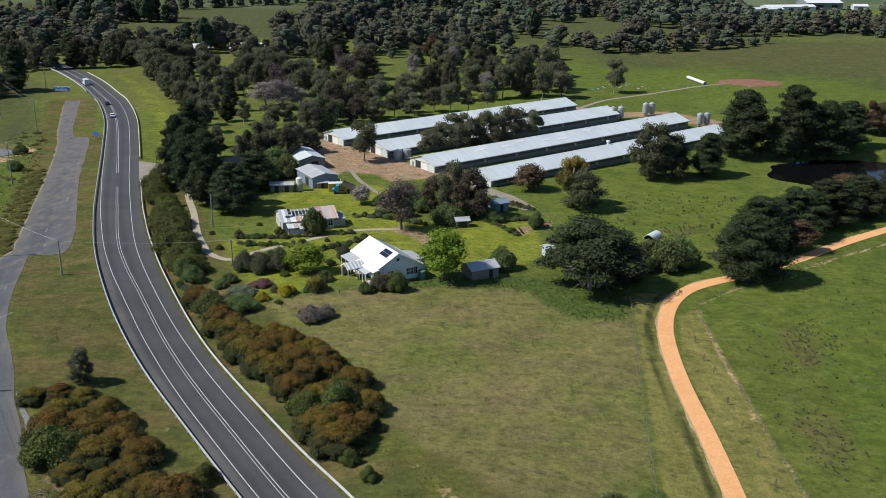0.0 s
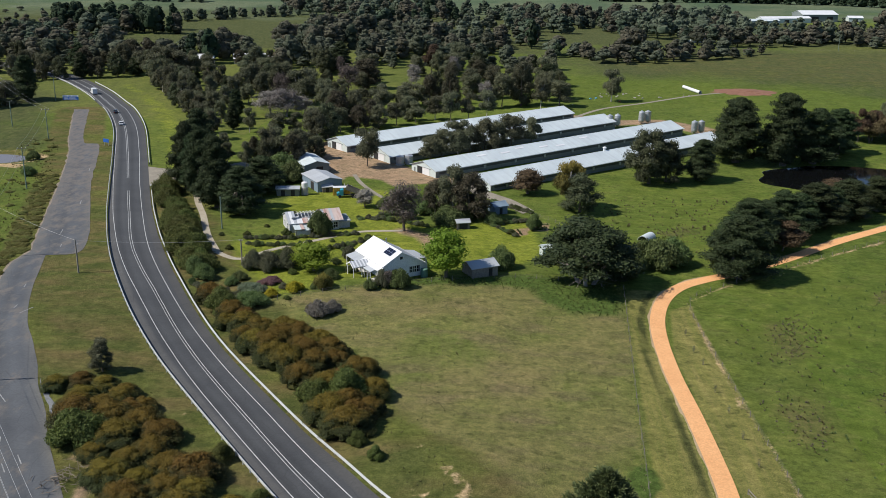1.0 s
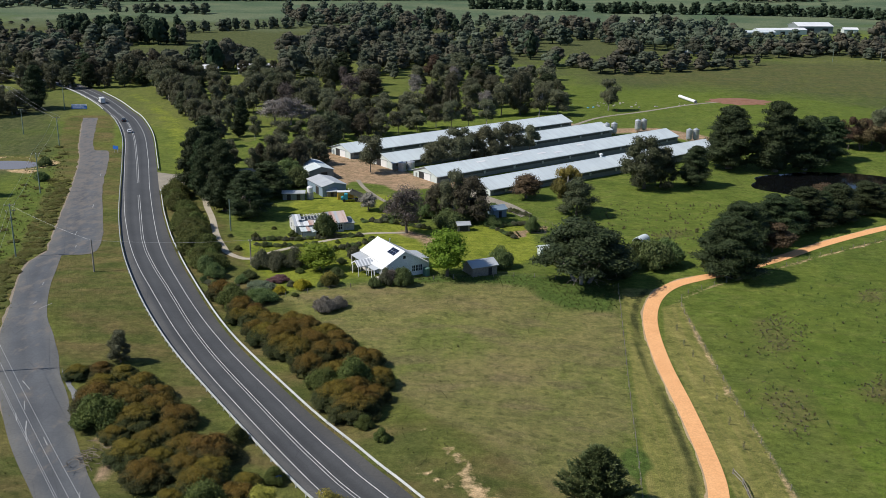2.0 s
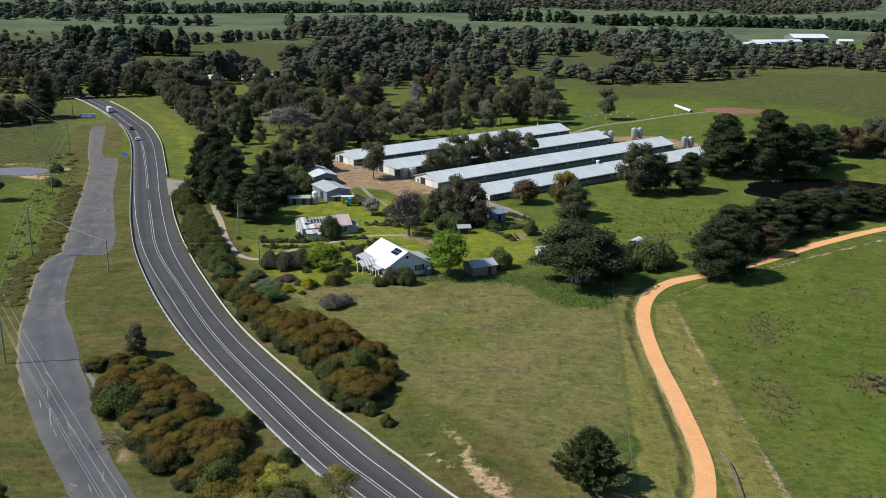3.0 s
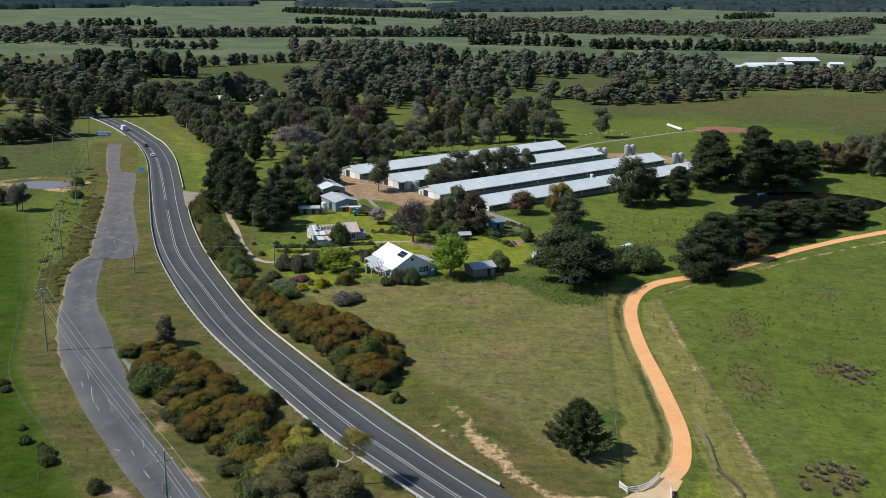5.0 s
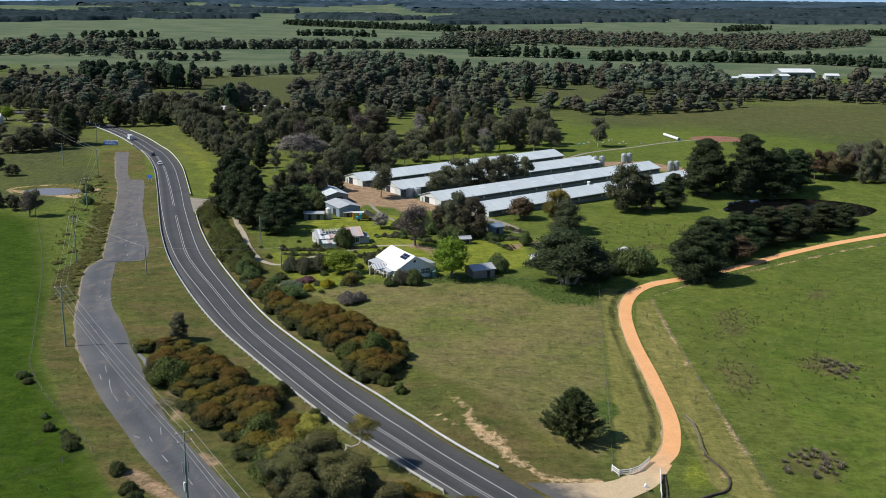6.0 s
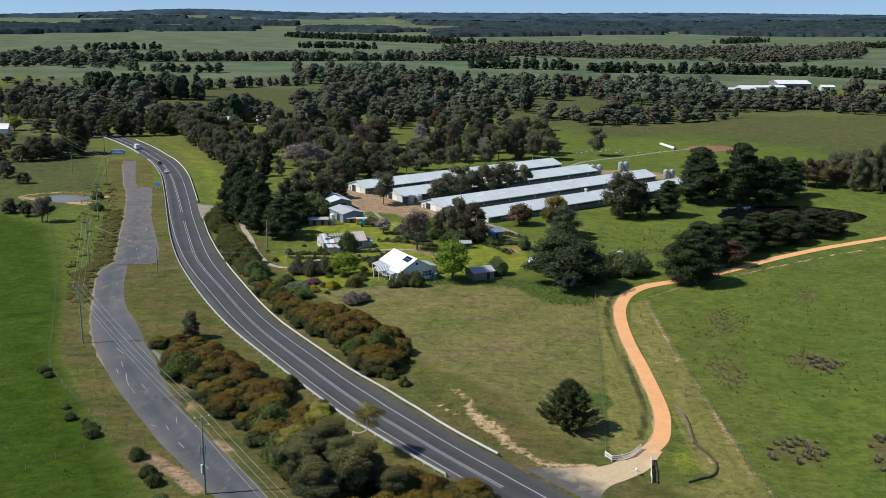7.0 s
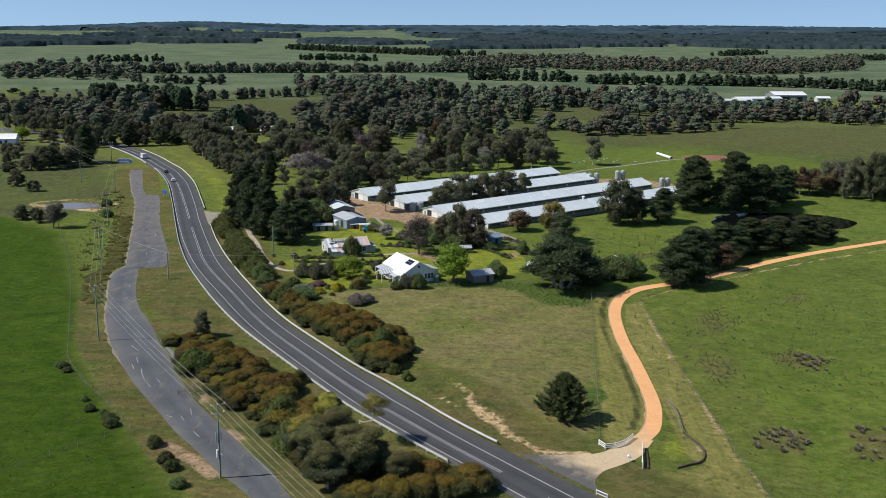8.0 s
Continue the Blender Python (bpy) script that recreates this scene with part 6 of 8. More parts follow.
GLADES = ([(390, 3690), (540, 3702), (560, 3760), (400, 3750)], [(1193, 3610), (1425, 3530), (1700, 3560), (1600, 3640), (1200, 3680)], [(250, 3420), (420, 3460), (380, 3500), (250, 3470)], [(-900, 4000), (-725, 3990), (-620, 4120), (-780, 4150)], [(-560, 4200), (-380, 4250), (-330, 4400), (-520, 4350)], [(700, 3900), (1100, 3950), (1090, 4010), (720, 3970)])


def skyline_forest(name, y0, y1, dx, dy, material, label, seed):
    """Far forest as one uneven canopy with open ground between."""
    x, y = np.meshgrid(np.arange(-2300, 2300, dx), np.arange(y0, y1 + dy, dy))
    rng = np.random.default_rng(seed)
    rag = np.array([noise.noise(Vector((p * 0.004, q * 0.006, 3))) + 0.6 * noise.noise(Vector((p * 0.02, q * 0.02, 8))) for p, q in zip(x.ravel(), y.ravel())]).reshape(x.shape)
    wood = np.zeros(x.shape)
    for poly in FOREST:
        d = gap(poly, x, y, True)
        wood = np.maximum(wood, np.clip(0.5 + (np.where(inside(poly, x, y), d, -d) + 45 * rag) / 26, 0, 1))
    strips = np.array([noise.noise(Vector((p * 0.0022, q * 0.0085, 11))) + 0.35 * noise.noise(Vector((p * 0.009, q * 0.02, 4))) for p, q in zip(x.ravel(), y.ravel())]).reshape(x.shape)
    wood *= np.clip((0.62 - rag) * 9, 0, 1) * np.clip((0.3 - strips) * 14, 0, 1)
    for poly in GLADES:
        d = gap(poly, x, y, True)
        wood = np.minimum(wood, np.clip(0.5 - (np.where(inside(poly, x, y), d, -d) + 30 * rag) / 14, 0, 1))
    # crowns as low domes about their own centres
    cell = 2.6 * dx
    ix, iy = np.floor(x / cell).astype(int), np.floor(y / cell).astype(int)
    seat = rng.random((512, 512, 3))
    dome = np.zeros(x.shape)
    for a in (-1, 0, 1):
        for b in (-1, 0, 1):
            q = seat[(ix + a) % 512, (iy + b) % 512]
            d = np.hypot(x - (ix + a + q[..., 0]) * cell, y - (iy + b + q[..., 1]) * cell) / cell
            dome = np.maximum(dome, (0.45 + 0.55 * q[..., 2]) * np.sqrt(np.clip(1 - d * d, 0, 1)))
    wood = np.clip((wood - 0.15 - 0.5 * (1 - dome)) * 5, 0, 1)
    z = land(x, y) - 3 + wood * (6 + 13 * dome)
    keep = (wood[:-1, :-1] + wood[1:, :-1] + wood[:-1, 1:] + wood[1:, 1:]) > 0
    n, k = x.shape
    i, j = np.meshgrid(np.arange(n - 1), np.arange(k - 1), indexing="ij")
    f = np.stack([i * k + j, i * k + j + 1, (i + 1) * k + j + 1, (i + 1) * k + j], -1)[keep]
    tagged(part(name, quads(name, np.stack([x + dx * 0.15 * rng.normal(size=x.shape), y + dy * 0.15 * rng.normal(size=x.shape), z], -1), f, material, True)), label, "woodland", kind="stuff")


skyline_forest("far_forest", 2230, 4000, 6, 10, "far_forest", "dark haze-tinted forest with paddocks between", 5)
skyline_forest("skyline_woodland", 4000, 4900, 12, 16, "skyline", "haze-tinted forest along the skyline", 6)

# ---------------------------------------------------------------- buildings


def gable_roof(parent, length, width, eave, ridge, over, material, axis_x0=0.0, thick=0.12, name="roof_slope"):
    """Two roof slopes and a ridge cap. Length runs along x from axis_x0, width across y."""
    x0, x1, h = axis_x0 - over, axis_x0 + length + over, width / 2
    drop = (ridge - eave) / h * over
    for s in (-1, 1):
        part(name, prism([(0, ridge), (s * (h + over), eave - drop), (s * (h + over), eave - drop + thick), (0, ridge + thick)], x0, x1, "x"), material, parent)
    part("ridge_cap", prism([(-0.35, ridge + thick - 0.1), (0, ridge + thick + 0.06), (0.35, ridge + thick - 0.1), (0, ridge + thick - 0.02)], x0 - 0.02, x1 + 0.02, "x"), material, parent)


def gable_walls(parent, length, width, eave, ridge, material, axis_x0=0.0, low=-1.0, thick=0.15, end_material=None):
    h = width / 2
    for s in (-1, 1):
        part("side_wall", block(axis_x0, axis_x0 + length, s * h - (thick if s > 0 else 0), s * h + (thick if s < 0 else 0), low, eave), material, parent)
    for x, d in ((axis_x0, thick), (axis_x0 + length, -thick)):
        part("end_wall", prism([(-h + thick, low), (h - thick, low), (h - thick, eave), (0, ridge), (-h + thick, eave)], x, x + d, "x"), end_material or material, parent)


def poultry_shed(u0, across, length, order):
    ang = radians(40.5)
    u, n = Vector((math.cos(ang), math.sin(ang))), Vector((math.sin(ang), -math.cos(ang)))
    p = u * u0 + n * across
    mid = p + u * length / 2
    root = thing("poultry_shed", ("long low poultry shed with pale zinc roof and dark side bands", "long poultry shed half hidden by gum trees, zinc roof", "longest poultry shed with patched pale zinc roof", "long poultry shed beside the green paddock, zinc roof")[order],
                 "shed", Matrix.Translation((p.x, p.y, float(land(mid.x, mid.y)))) @ Matrix.Rotation(ang, 4, "Z"), "row of poultry sheds")
    w, eave, ridge = 14.0, 2.9, 5.1
    gable_walls(root, length, w, eave, ridge, "shed_wall", 0, -1.6, 0.2, "pale_wall")
    gable_roof(root, length, w, eave, ridge, 0.5, "shed_roof")
    for s in (-1, 1):
        # darker band along the upper part of each side wall
        part("side_curtain", block(1.5, length - 1.5, s * (w / 2 + 0.03) - 0.04, s * (w / 2 + 0.03) + 0.04, 1.5, 2.6), "curtain", root, "dark ventilation curtain")
        part("eave_gutter", block(-0.3, length + 0.3, s * (w / 2 + 0.62) - 0.08, s * (w / 2 + 0.62) + 0.08, 2.62, 2.78), "galv", root)
        for k in range(9):
            x = length * (k + 0.5) / 9
            fan = part("wall_vent", block(x - 0.6, x + 0.6, s * (w / 2 + 0.1) - 0.12, s * (w / 2 + 0.1) + 0.12, 1.0, 2.2, 0.04), "shed_wall", root, "square louvred fan housing")
            for q in range(3):
                part("louvre", block(x - 0.5, x + 0.5, s * (w / 2 + 0.25) - 0.03, s * (w / 2 + 0.25) + 0.03, 1.12 + q * 0.34, 1.36 + q * 0.34), "galv", fan)
    part("sliding_door", block(-0.1, -0.02, -3.2, 0.6, 0, 2.9, 0.02), "white_roof", root, "large pale sliding door")
    part("door_track", block(-0.2, -0.02, -4, 4.2, 2.92, 3.06), "galv", root)
    # solid near-black slab in place of the shaded inside
    part("door_opening", block(-0.06, 0.04, 0.7, 3.6, 0, 2.85), "dark", root)
    part("side_door", block(-0.08, 0.02, 4.7, 5.6, 0, 2.1, 0.02), "shed_wall", root)
    part("door_slab", block(-3.0, 0.0, -6.0, 6.0, -0.5, 0.08), "concrete", root)
    if order == 2:
        for k, (x, y) in enumerate(((22, -2.5), (33, -3.2), (41, -1.8), (52, -3.4), (60, -4.4), (75, -2.0))):
            z = ridge - (ridge - eave) * abs(y) / 7 + 0.14
            bm = block(x, x + 4.2, y - 0.45, y + 0.45, 0, 0.03)
            bmesh.ops.rotate(bm, cent=(x, y, 0), matrix=Matrix.Rotation(math.atan2(ridge - eave, 7), 3, "X"), verts=bm.verts[:])
            bmesh.ops.translate(bm, vec=(0, 0, z + 0.02), verts=bm.verts[:])
            part("replaced_sheet", bm, "white_roof", root, "newer white roof sheet")
    if order == 3:
        part("roof_vent", lathe([(0.5, 4.7), (0.5, 5.9), (0.75, 5.95), (0.75, 6.3), (0.2, 6.5)], 12), "white_roof", root).location = (62, 0.6, 0)


for k, row in enumerate(((200, -316.4, 121), (203, -292.5, 119), (204, -267, 132), (208.5, -243.5, 124))):
    poultry_shed(*row, k)


def silo(x, y):
    root = thing("feed_silo", "galvanised feed silo on legs behind the poultry sheds", "silo", Matrix.Translation(at(x, y)), "feed silos")
    part("barrel", lathe([(0.25, 0.35), (1.15, 1.2), (1.3, 1.3), (1.3, 5.2), (1.25, 5.3), (0.35, 5.75), (0.3, 5.9)], 20), "galv", root)
    for z in (2.0, 3.1, 4.2):
        part("hoop", lathe([(1.3, z), (1.35, z + 0.03), (1.35, z + 0.1), (1.3, z + 0.13)], 20), "galv", root)
    for k in range(4):
        a = math.pi / 4 + k * math.pi / 2
        h = Heap()
        h.tube([(1.26 * math.cos(a), 1.26 * math.sin(a), -0.3), (1.26 * math.cos(a), 1.26 * math.sin(a), 2.4)], [0.08, 0.08], 6)
        part("leg", h.mesh("leg", "galv"), None, root)
    h = Heap()
    for s in (-0.2, 0.2):
        h.tube([(1.42, s, 0), (1.42, s, 5.3)], [0.03, 0.03], 4)
    for k in range(14):
        h.tube([(1.42, -0.2, 0.3 + k * 0.37), (1.42, 0.2, 0.3 + k * 0.37)], [0.02, 0.02], 4)
    part("ladder", h.mesh("ladder", "galv"), None, root)


for x, y in ((57.5, 428.9), (61, 430.5), (72.9, 439.4), (75.9, 441), (92.2, 419.5), (95.3, 420.5)):
    silo(x, y)


def window(parent, x, y, z, w, h, side, axis="x", frame_material="white_wood"):
    """A sash window proud of a wall. axis: the wall's own direction; side: the way that it faces."""
    def bar(a0, a1, z0, z1, d0, d1):
        if axis == "x":
            return block(a0, a1, y + side * d0, y + side * d1, z0, z1)
        return block(x + side * d0, x + side * d1, a0, a1, z0, z1)
    c = x if axis == "x" else y
    win = part("window", bar(c - w / 2, c + w / 2, z, z + h, 0.01, 0.04), "glass", parent, "dark window glass")
    for a0, a1, z0, z1 in ((c - w / 2 - 0.1, c - w / 2, z - 0.1, z + h + 0.1), (c + w / 2, c + w / 2 + 0.1, z - 0.1, z + h + 0.1), (c - w / 2, c + w / 2, z + h, z + h + 0.1), (c - w / 2, c + w / 2, z - 0.1, z), (c - 0.03, c + 0.03, z, z + h), (c - w / 2, c - 0.03, z + h / 2 - 0.03, z + h / 2 + 0.03), (c + 0.03, c + w / 2, z + h / 2 - 0.03, z + h / 2 + 0.03)):
        part("window_frame", bar(a0, a1, z0, z1, 0.0, 0.07), frame_material, win)


def farmhouse():
    """White weatherboard house. Local x runs along the ridge to the back, y to the side of the verandah."""
    ang = radians(33)
    root = thing("farmhouse", "white weatherboard farmhouse with white iron roof, solar panels and front porch", "house", Matrix.Translation((-17.2, 225.2, float(land(-20, 229)))) @ Matrix.Rotation(ang + math.pi / 2, 4, "Z"))
    L, ridge, tan = 14.2, 6.5, 0.56
    front, back = 4.7, 6.2          # half-widths on the verandah side and the far side
    zf, zb = ridge - tan * front, ridge - tan * back
    part("front_wall", block(0, L, front - 0.2, front, -0.8, zf), "board", root)
    part("back_wall", block(0, L, -back, -back + 0.2, -0.8, zb), "board", root)
    for x, d in ((0, 0.2), (L, -0.2)):
        part("gable_wall", prism([(-back + 0.2, -0.8), (front - 0.2, -0.8), (front - 0.2, zf + 0.1), (0, ridge), (-back + 0.2, zb + 0.1)], x, x + d, "x"), "board", root, "white boarded gable wall")
    # the far slope takes a greyer material than the verandah side
    for s, half, mat in ((1, front, "white_roof"), (-1, back, "grey_roof")):
        e = half + 0.4
        part("roof_slope", prism([(0, ridge), (s * e, ridge - tan * e), (s * e, ridge - tan * e + 0.12), (0, ridge + 0.12)], -0.35, L + 0.35, "x"), mat, root, "white painted iron roof slope" if s > 0 else "greyer roof slope on the far side")
        part("barge_board", prism([(0, ridge + 0.14), (s * e, ridge - tan * e + 0.14), (s * e, ridge - tan * e - 0.1), (0, ridge - 0.1)], -0.42, -0.35, "x"), "white_wood", root)
        part("gutter", block(-0.3, L + 0.3, s * (e + 0.06) - 0.07, s * (e + 0.06) + 0.07, ridge - tan * e - 0.04, ridge - tan * e + 0.1), "white_wood", root)
    part("ridge_cap", prism([(-0.3, ridge + 0.0), (0, ridge + 0.2), (0.3, ridge + 0.0), (0, ridge + 0.1)], -0.37, L + 0.37, "x"), "white_roof", root)
    for k in range(3):
        bm = block(1.5 + k * 1.18, 2.55 + k * 1.18, 0, 2.1, 0, 0.05)
        bmesh.ops.rotate(bm, cent=(0, 0, 0), matrix=Matrix.Rotation(-math.atan(tan), 3, "X"), verts=bm.verts[:])
        bmesh.ops.translate(bm, vec=(0, 0.5, ridge - 0.5 * tan + 0.22), verts=bm.verts[:])
        panel = part("solar_panel", bm, "panel", root, "dark blue solar panel")
        for y0, y1 in ((0, 0.06), (1.02, 1.08), (2.04, 2.1)):
            bm = block(1.5 + k * 1.18, 2.55 + k * 1.18, y0, y1, 0.05, 0.08)
            bmesh.ops.rotate(bm, cent=(0, 0, 0), matrix=Matrix.Rotation(-math.atan(tan), 3, "X"), verts=bm.verts[:])
            bmesh.ops.translate(bm, vec=(0, 0.5, ridge - 0.5 * tan + 0.22), verts=bm.verts[:])
            part("panel_bar", bm, "galv", panel)
    part("flue", lathe([(0.12, 5.4), (0.12, 6.9), (0.2, 6.95), (0.2, 7.1)], 10), "galv", root).location = (10, -1.2, 0)
    # flatter roofs over the verandah
    zt = zf - 0.5
    for x0, x1, out, z1, mat in ((9.2, 14.6, 3.0, 2.75, "grey_roof"), (0.9, 4.6, 3.2, 2.5, "grey_roof"), (-0.3, 9.2, 1.9, 2.95, "white_roof")):
        part("verandah_roof", prism([(front - 0.1, zt), (front + out, z1), (front + out, z1 + 0.1), (front - 0.1, zt + 0.1)], x0, x1, "x"), mat, root, "low lean-to verandah roof")
        for x in np.linspace(x0 + 0.2, x1 - 0.2, 3):
            part("verandah_post", block(x - 0.07, x + 0.07, front + out - 0.25, front + out - 0.11, -0.8, z1 + 0.02), "white_wood", root)
    c, y0, y1 = 6.9, front + 1.2, front + 5.6
    for s in (-1, 1):
        part("porch_roof", prism([(c, 3.7), (c + s * 1.9, 2.6), (c + s * 1.9, 2.72), (c, 3.84)], y0, y1, "y"), "grey_roof", root, "striped porch roof slope")
        part("porch_barge", prism([(c, 3.86), (c + s * 1.95, 2.74), (c + s * 1.95, 2.5), (c, 3.62)], y1, y1 + 0.07, "y"), "white_wood", root)
        for y in (y1 - 0.2, y0 + 2.0):
            part("porch_post", block(c + s * 1.65 - 0.08, c + s * 1.65 + 0.08, y - 0.08, y + 0.08, -0.8, 2.74), "white_wood", root)
        for k in range(5):
            y = y0 + 0.15 + k * 0.88
            part("roof_strip", prism([(c, 3.855), (c + s * 1.88, 2.765), (c + s * 1.88, 2.78), (c, 3.87)], y, y + 0.4, "y"), "white_roof", root)
    part("porch_floor", block(-0.3, 14.2, front, front + 3.0, -0.9, 0.12), "concrete", root)
    part("porch_step", block(c - 1.8, c + 1.8, front + 3.0, y1 + 0.2, -0.9, 0.0), "concrete", root)
    part("front_door", block(c - 0.5, c + 0.5, front - 0.02, front + 0.05, 0.12, 2.2, 0.02), "timber", root, "timber front door")
    for x in (2.0, 9.6, 12.2):
        window(root, x, front, 0.9, 1.4, 1.4, 1, "x")
    for y, ww in ((-2.6, 0.8), (-3.6, 0.8), (-4.6, 0.8), (1.9, 1.2)):
        window(root, 0, y, 1.0, ww, 1.5, -1, "y")
    part("gable_vent", block(-0.06, 0.02, -0.35, 0.35, 4.7, 5.4), "dark", root)
    part("back_annexe", block(4.0, 11.0, -back - 3.2, -back, -0.8, 2.3), "board", root)
    part("annexe_roof", prism([(-back - 3.5, 2.2), (-back, 2.9), (-back, 3.0), (-back - 3.5, 2.3)], 3.8, 11.2, "x"), "grey_roof", root)
    part("water_tank", lathe([(0.9, -0.5), (0.9, 1.7), (0.8, 1.8), (0.2, 1.95)], 20), "tank_green", root, "dark green water tank against the wall").location = (-1.2, -5.6, 0)


farmhouse()


def barn(name, label, category, x, y, turn, length, width, eave, ridge, roof, wall, openings=(), group="", low=-1.0, over=0.35):
    """A plain gabled building, its openings near-black slabs for the shade inside. openings: side ('f', 'b', 'l', 'r'),
    along, width, low, high.
    """
    root = thing(name, label, category, Matrix.Translation(at(x, y)) @ Matrix.Rotation(radians(turn), 4, "Z"), group)
    gable_walls(root, length, width, eave, ridge, wall, -length / 2, low, 0.15)
    gable_roof(root, length, width, eave, ridge, over, roof, -length / 2)
    for side, a, w, z0, z1 in openings:
        if side in "lr":
            yy = width / 2 * (1 if side == "l" else -1)
            part("doorway" if z0 < 0.3 else "window", block(a - w / 2, a + w / 2, yy - 0.03, yy + 0.03, z0, z1), "dark", root)
            part("lintel", block(a - w / 2 - 0.1, a + w / 2 + 0.1, yy - 0.06, yy + 0.06, z1, z1 + 0.12), "timber", root)
        else:
            xx = length / 2 * (1 if side == "b" else -1)
            part("doorway" if z0 < 0.3 else "window", block(xx - 0.03, xx + 0.03, a - w / 2, a + w / 2, z0, z1), "dark", root)
            part("lintel", block(xx - 0.06, xx + 0.06, a - w / 2 - 0.1, a + w / 2 + 0.1, z1, z1 + 0.12), "timber", root)
    return root


barn("machinery_shed", "blue-grey iron machinery shed with a pale roof", "shed", -50.5, 315, 122, 13, 8.5, 3.4, 4.4, "grey_roof", "blue_wall", (("l", -2, 2.6, 0, 2.6), ("f", 0, 2, 0, 2.2)))
barn("machinery_shed", "older machinery shed under dark tree shade, zinc roof", "shed", -58.5, 338, 118, 16, 9, 3.4, 4.6, "shed_roof", "shed_wall", (("f", -1, 2.4, 0, 2.6), ("l", 2, 3, 0, 2.6)))
barn("garden_shed", "small dark timber shed with a dull grey iron roof", "shed", 1.6, 231.5, 28, 7, 5.4, 2.5, 3.5, "grey_roof", "timber", (("r", 1.5, 1.0, 0, 2.0),))
barn("tool_shed", "small blue-grey iron shed in the garden", "shed", 6.8, 290, 30, 4.5, 4, 2.6, 3.5, "blue_wall", "blue_wall", (("r", 0, 1.0, 0, 2.0),))
barn("privy", "small pale tin outhouse beside the dark trees", "shed", 18.8, 249.5, 20, 2.6, 2.2, 2.3, 2.9, "pale_wall", "pale_wall", (("r", 0, 0.8, 0, 1.9),))
barn("pump_shed", "small open timber shelter near the orchard", "shed", -3.5, 272, 15, 3.6, 2.6, 2.0, 2.6, "grey_roof", "timber", (("r", 0, 2.4, 0.1, 1.7),))

# the ruined cottage: sheets are missing from its roof


def ruin():
    rng = random.Random(4)
    root = thing("ruined_cottage", "derelict weatherboard cottage with rusty roof sheets torn away", "house", Matrix.Translation(at(-46.3, 268.5)) @ Matrix.Rotation(radians(22), 4, "Z"))
    L, w, eave, ridge = 14, 9.5, 2.9, 4.9
    gable_walls(root, L, w, eave, ridge, "old_board", -L / 2, -0.8, 0.15)
    for s in (-1, 1):
        for k in range(19):
            x = -L / 2 - 0.3 + k * 0.82
            if s > 0 and 4 <= k <= 12:
                continue
            cut = 0.0
            if s < 0 and 3 <= k <= 10:
                cut = 0.42 + 0.3 * rng.random()
            y0, y1 = s * (w / 2 + 0.35 + 0.25 * rng.random()), s * (w / 2) * cut
            z0, z1 = eave - 0.14, ridge - (ridge - eave) * cut
            lift = 0.06 * rng.random()
            bm = prism([(y1, z1 + lift), (y0, z0 + lift), (y0, z0 + 0.05 + lift), (y1, z1 + 0.05 + lift)], x, x + 0.8, "x")
            red = 0.8 if s < 0 and k > 10 else 0.3
            part("roof_sheet", bm, "rust_roof" if rng.random() < red else ("grey_roof" if rng.random() < 0.4 else "white_roof"), root)
        for k in range(16):
            x = -L / 2 + 0.2 + k * 0.95
            part("rafter", prism([(0, ridge - 0.05), (s * w / 2, eave - 0.05), (s * w / 2, eave - 0.2), (0, ridge - 0.2)], x, x + 0.12, "x"), "old_board", root)
    # floor coloured near-black for the shade under the torn roof
    part("floor", block(-L / 2 + 0.2, L / 2 - 0.2, -w / 2 + 0.2, w / 2 - 0.2, 0.1, 0.2), "dark", root)
    for k in range(9):
        x, dip = -6.2 + k * 0.95, 0.12 * rng.random() + (0.35 if 3 <= k <= 4 else 0)
        part("lean_to_sheet", prism([(-w / 2, 2.5), (-w / 2 - 3.2, 1.9 - dip), (-w / 2 - 3.2, 1.96 - dip), (-w / 2, 2.56)], x, x + 0.92, "x"), "rust_roof" if k in (2, 5, 8) else "shed_roof", root, "sagging lean-to roof sheet")
    for x, ln, tilt in ((-5.0, 2.6, 0.3), (-1.2, 3.0, -0.5), (1.6, 2.2, 0.9)):
        bm = block(-ln / 2, ln / 2, -0.4, 0.4, 0, 0.05)
        bmesh.ops.rotate(bm, cent=(0, 0, 0), matrix=Matrix.Rotation(tilt, 3, "Z"), verts=bm.verts[:])
        bmesh.ops.rotate(bm, cent=(0, 0, 0), matrix=Matrix.Rotation(-0.4, 3, "X"), verts=bm.verts[:])
        bmesh.ops.translate(bm, vec=(x, -w / 2 * 0.62, ridge - (ridge - eave) * 0.62 + 0.25), verts=bm.verts[:])
        part("loose_sheet", bm, "white_roof", root, "loose pale roof sheet")
    for x in (-5.8, -1.8, 2.2):
        part("lean_to_post", block(x - 0.06, x + 0.06, -w / 2 - 3.1, -w / 2 - 2.98, -0.6, 1.92), "timber", root)
    part("lean_to_wall", block(-6.0, -1.8, -w / 2 - 3.05, -w / 2 - 2.95, -0.6, 1.4), "old_board", root)
    part("lean_to_roof", prism([(w / 2, 2.5), (w / 2 + 2.6, 2.0), (w / 2 + 2.6, 2.07), (w / 2, 2.57)], -2.0, 7.0, "x"), "rust_roof", root)
    for y in (-2.2, 1.8):
        window(root, -L / 2, y, 0.8, 1.1, 1.5, -1, "y")
    for x in (3.6, 6.0):
        window(root, x, -w / 2, 0.8, 1.1, 1.4, -1, "x")
    part("side_annexe", block(L / 2, L / 2 + 3.4, -3.6, 1.6, -0.8, 2.1), "old_board", root)
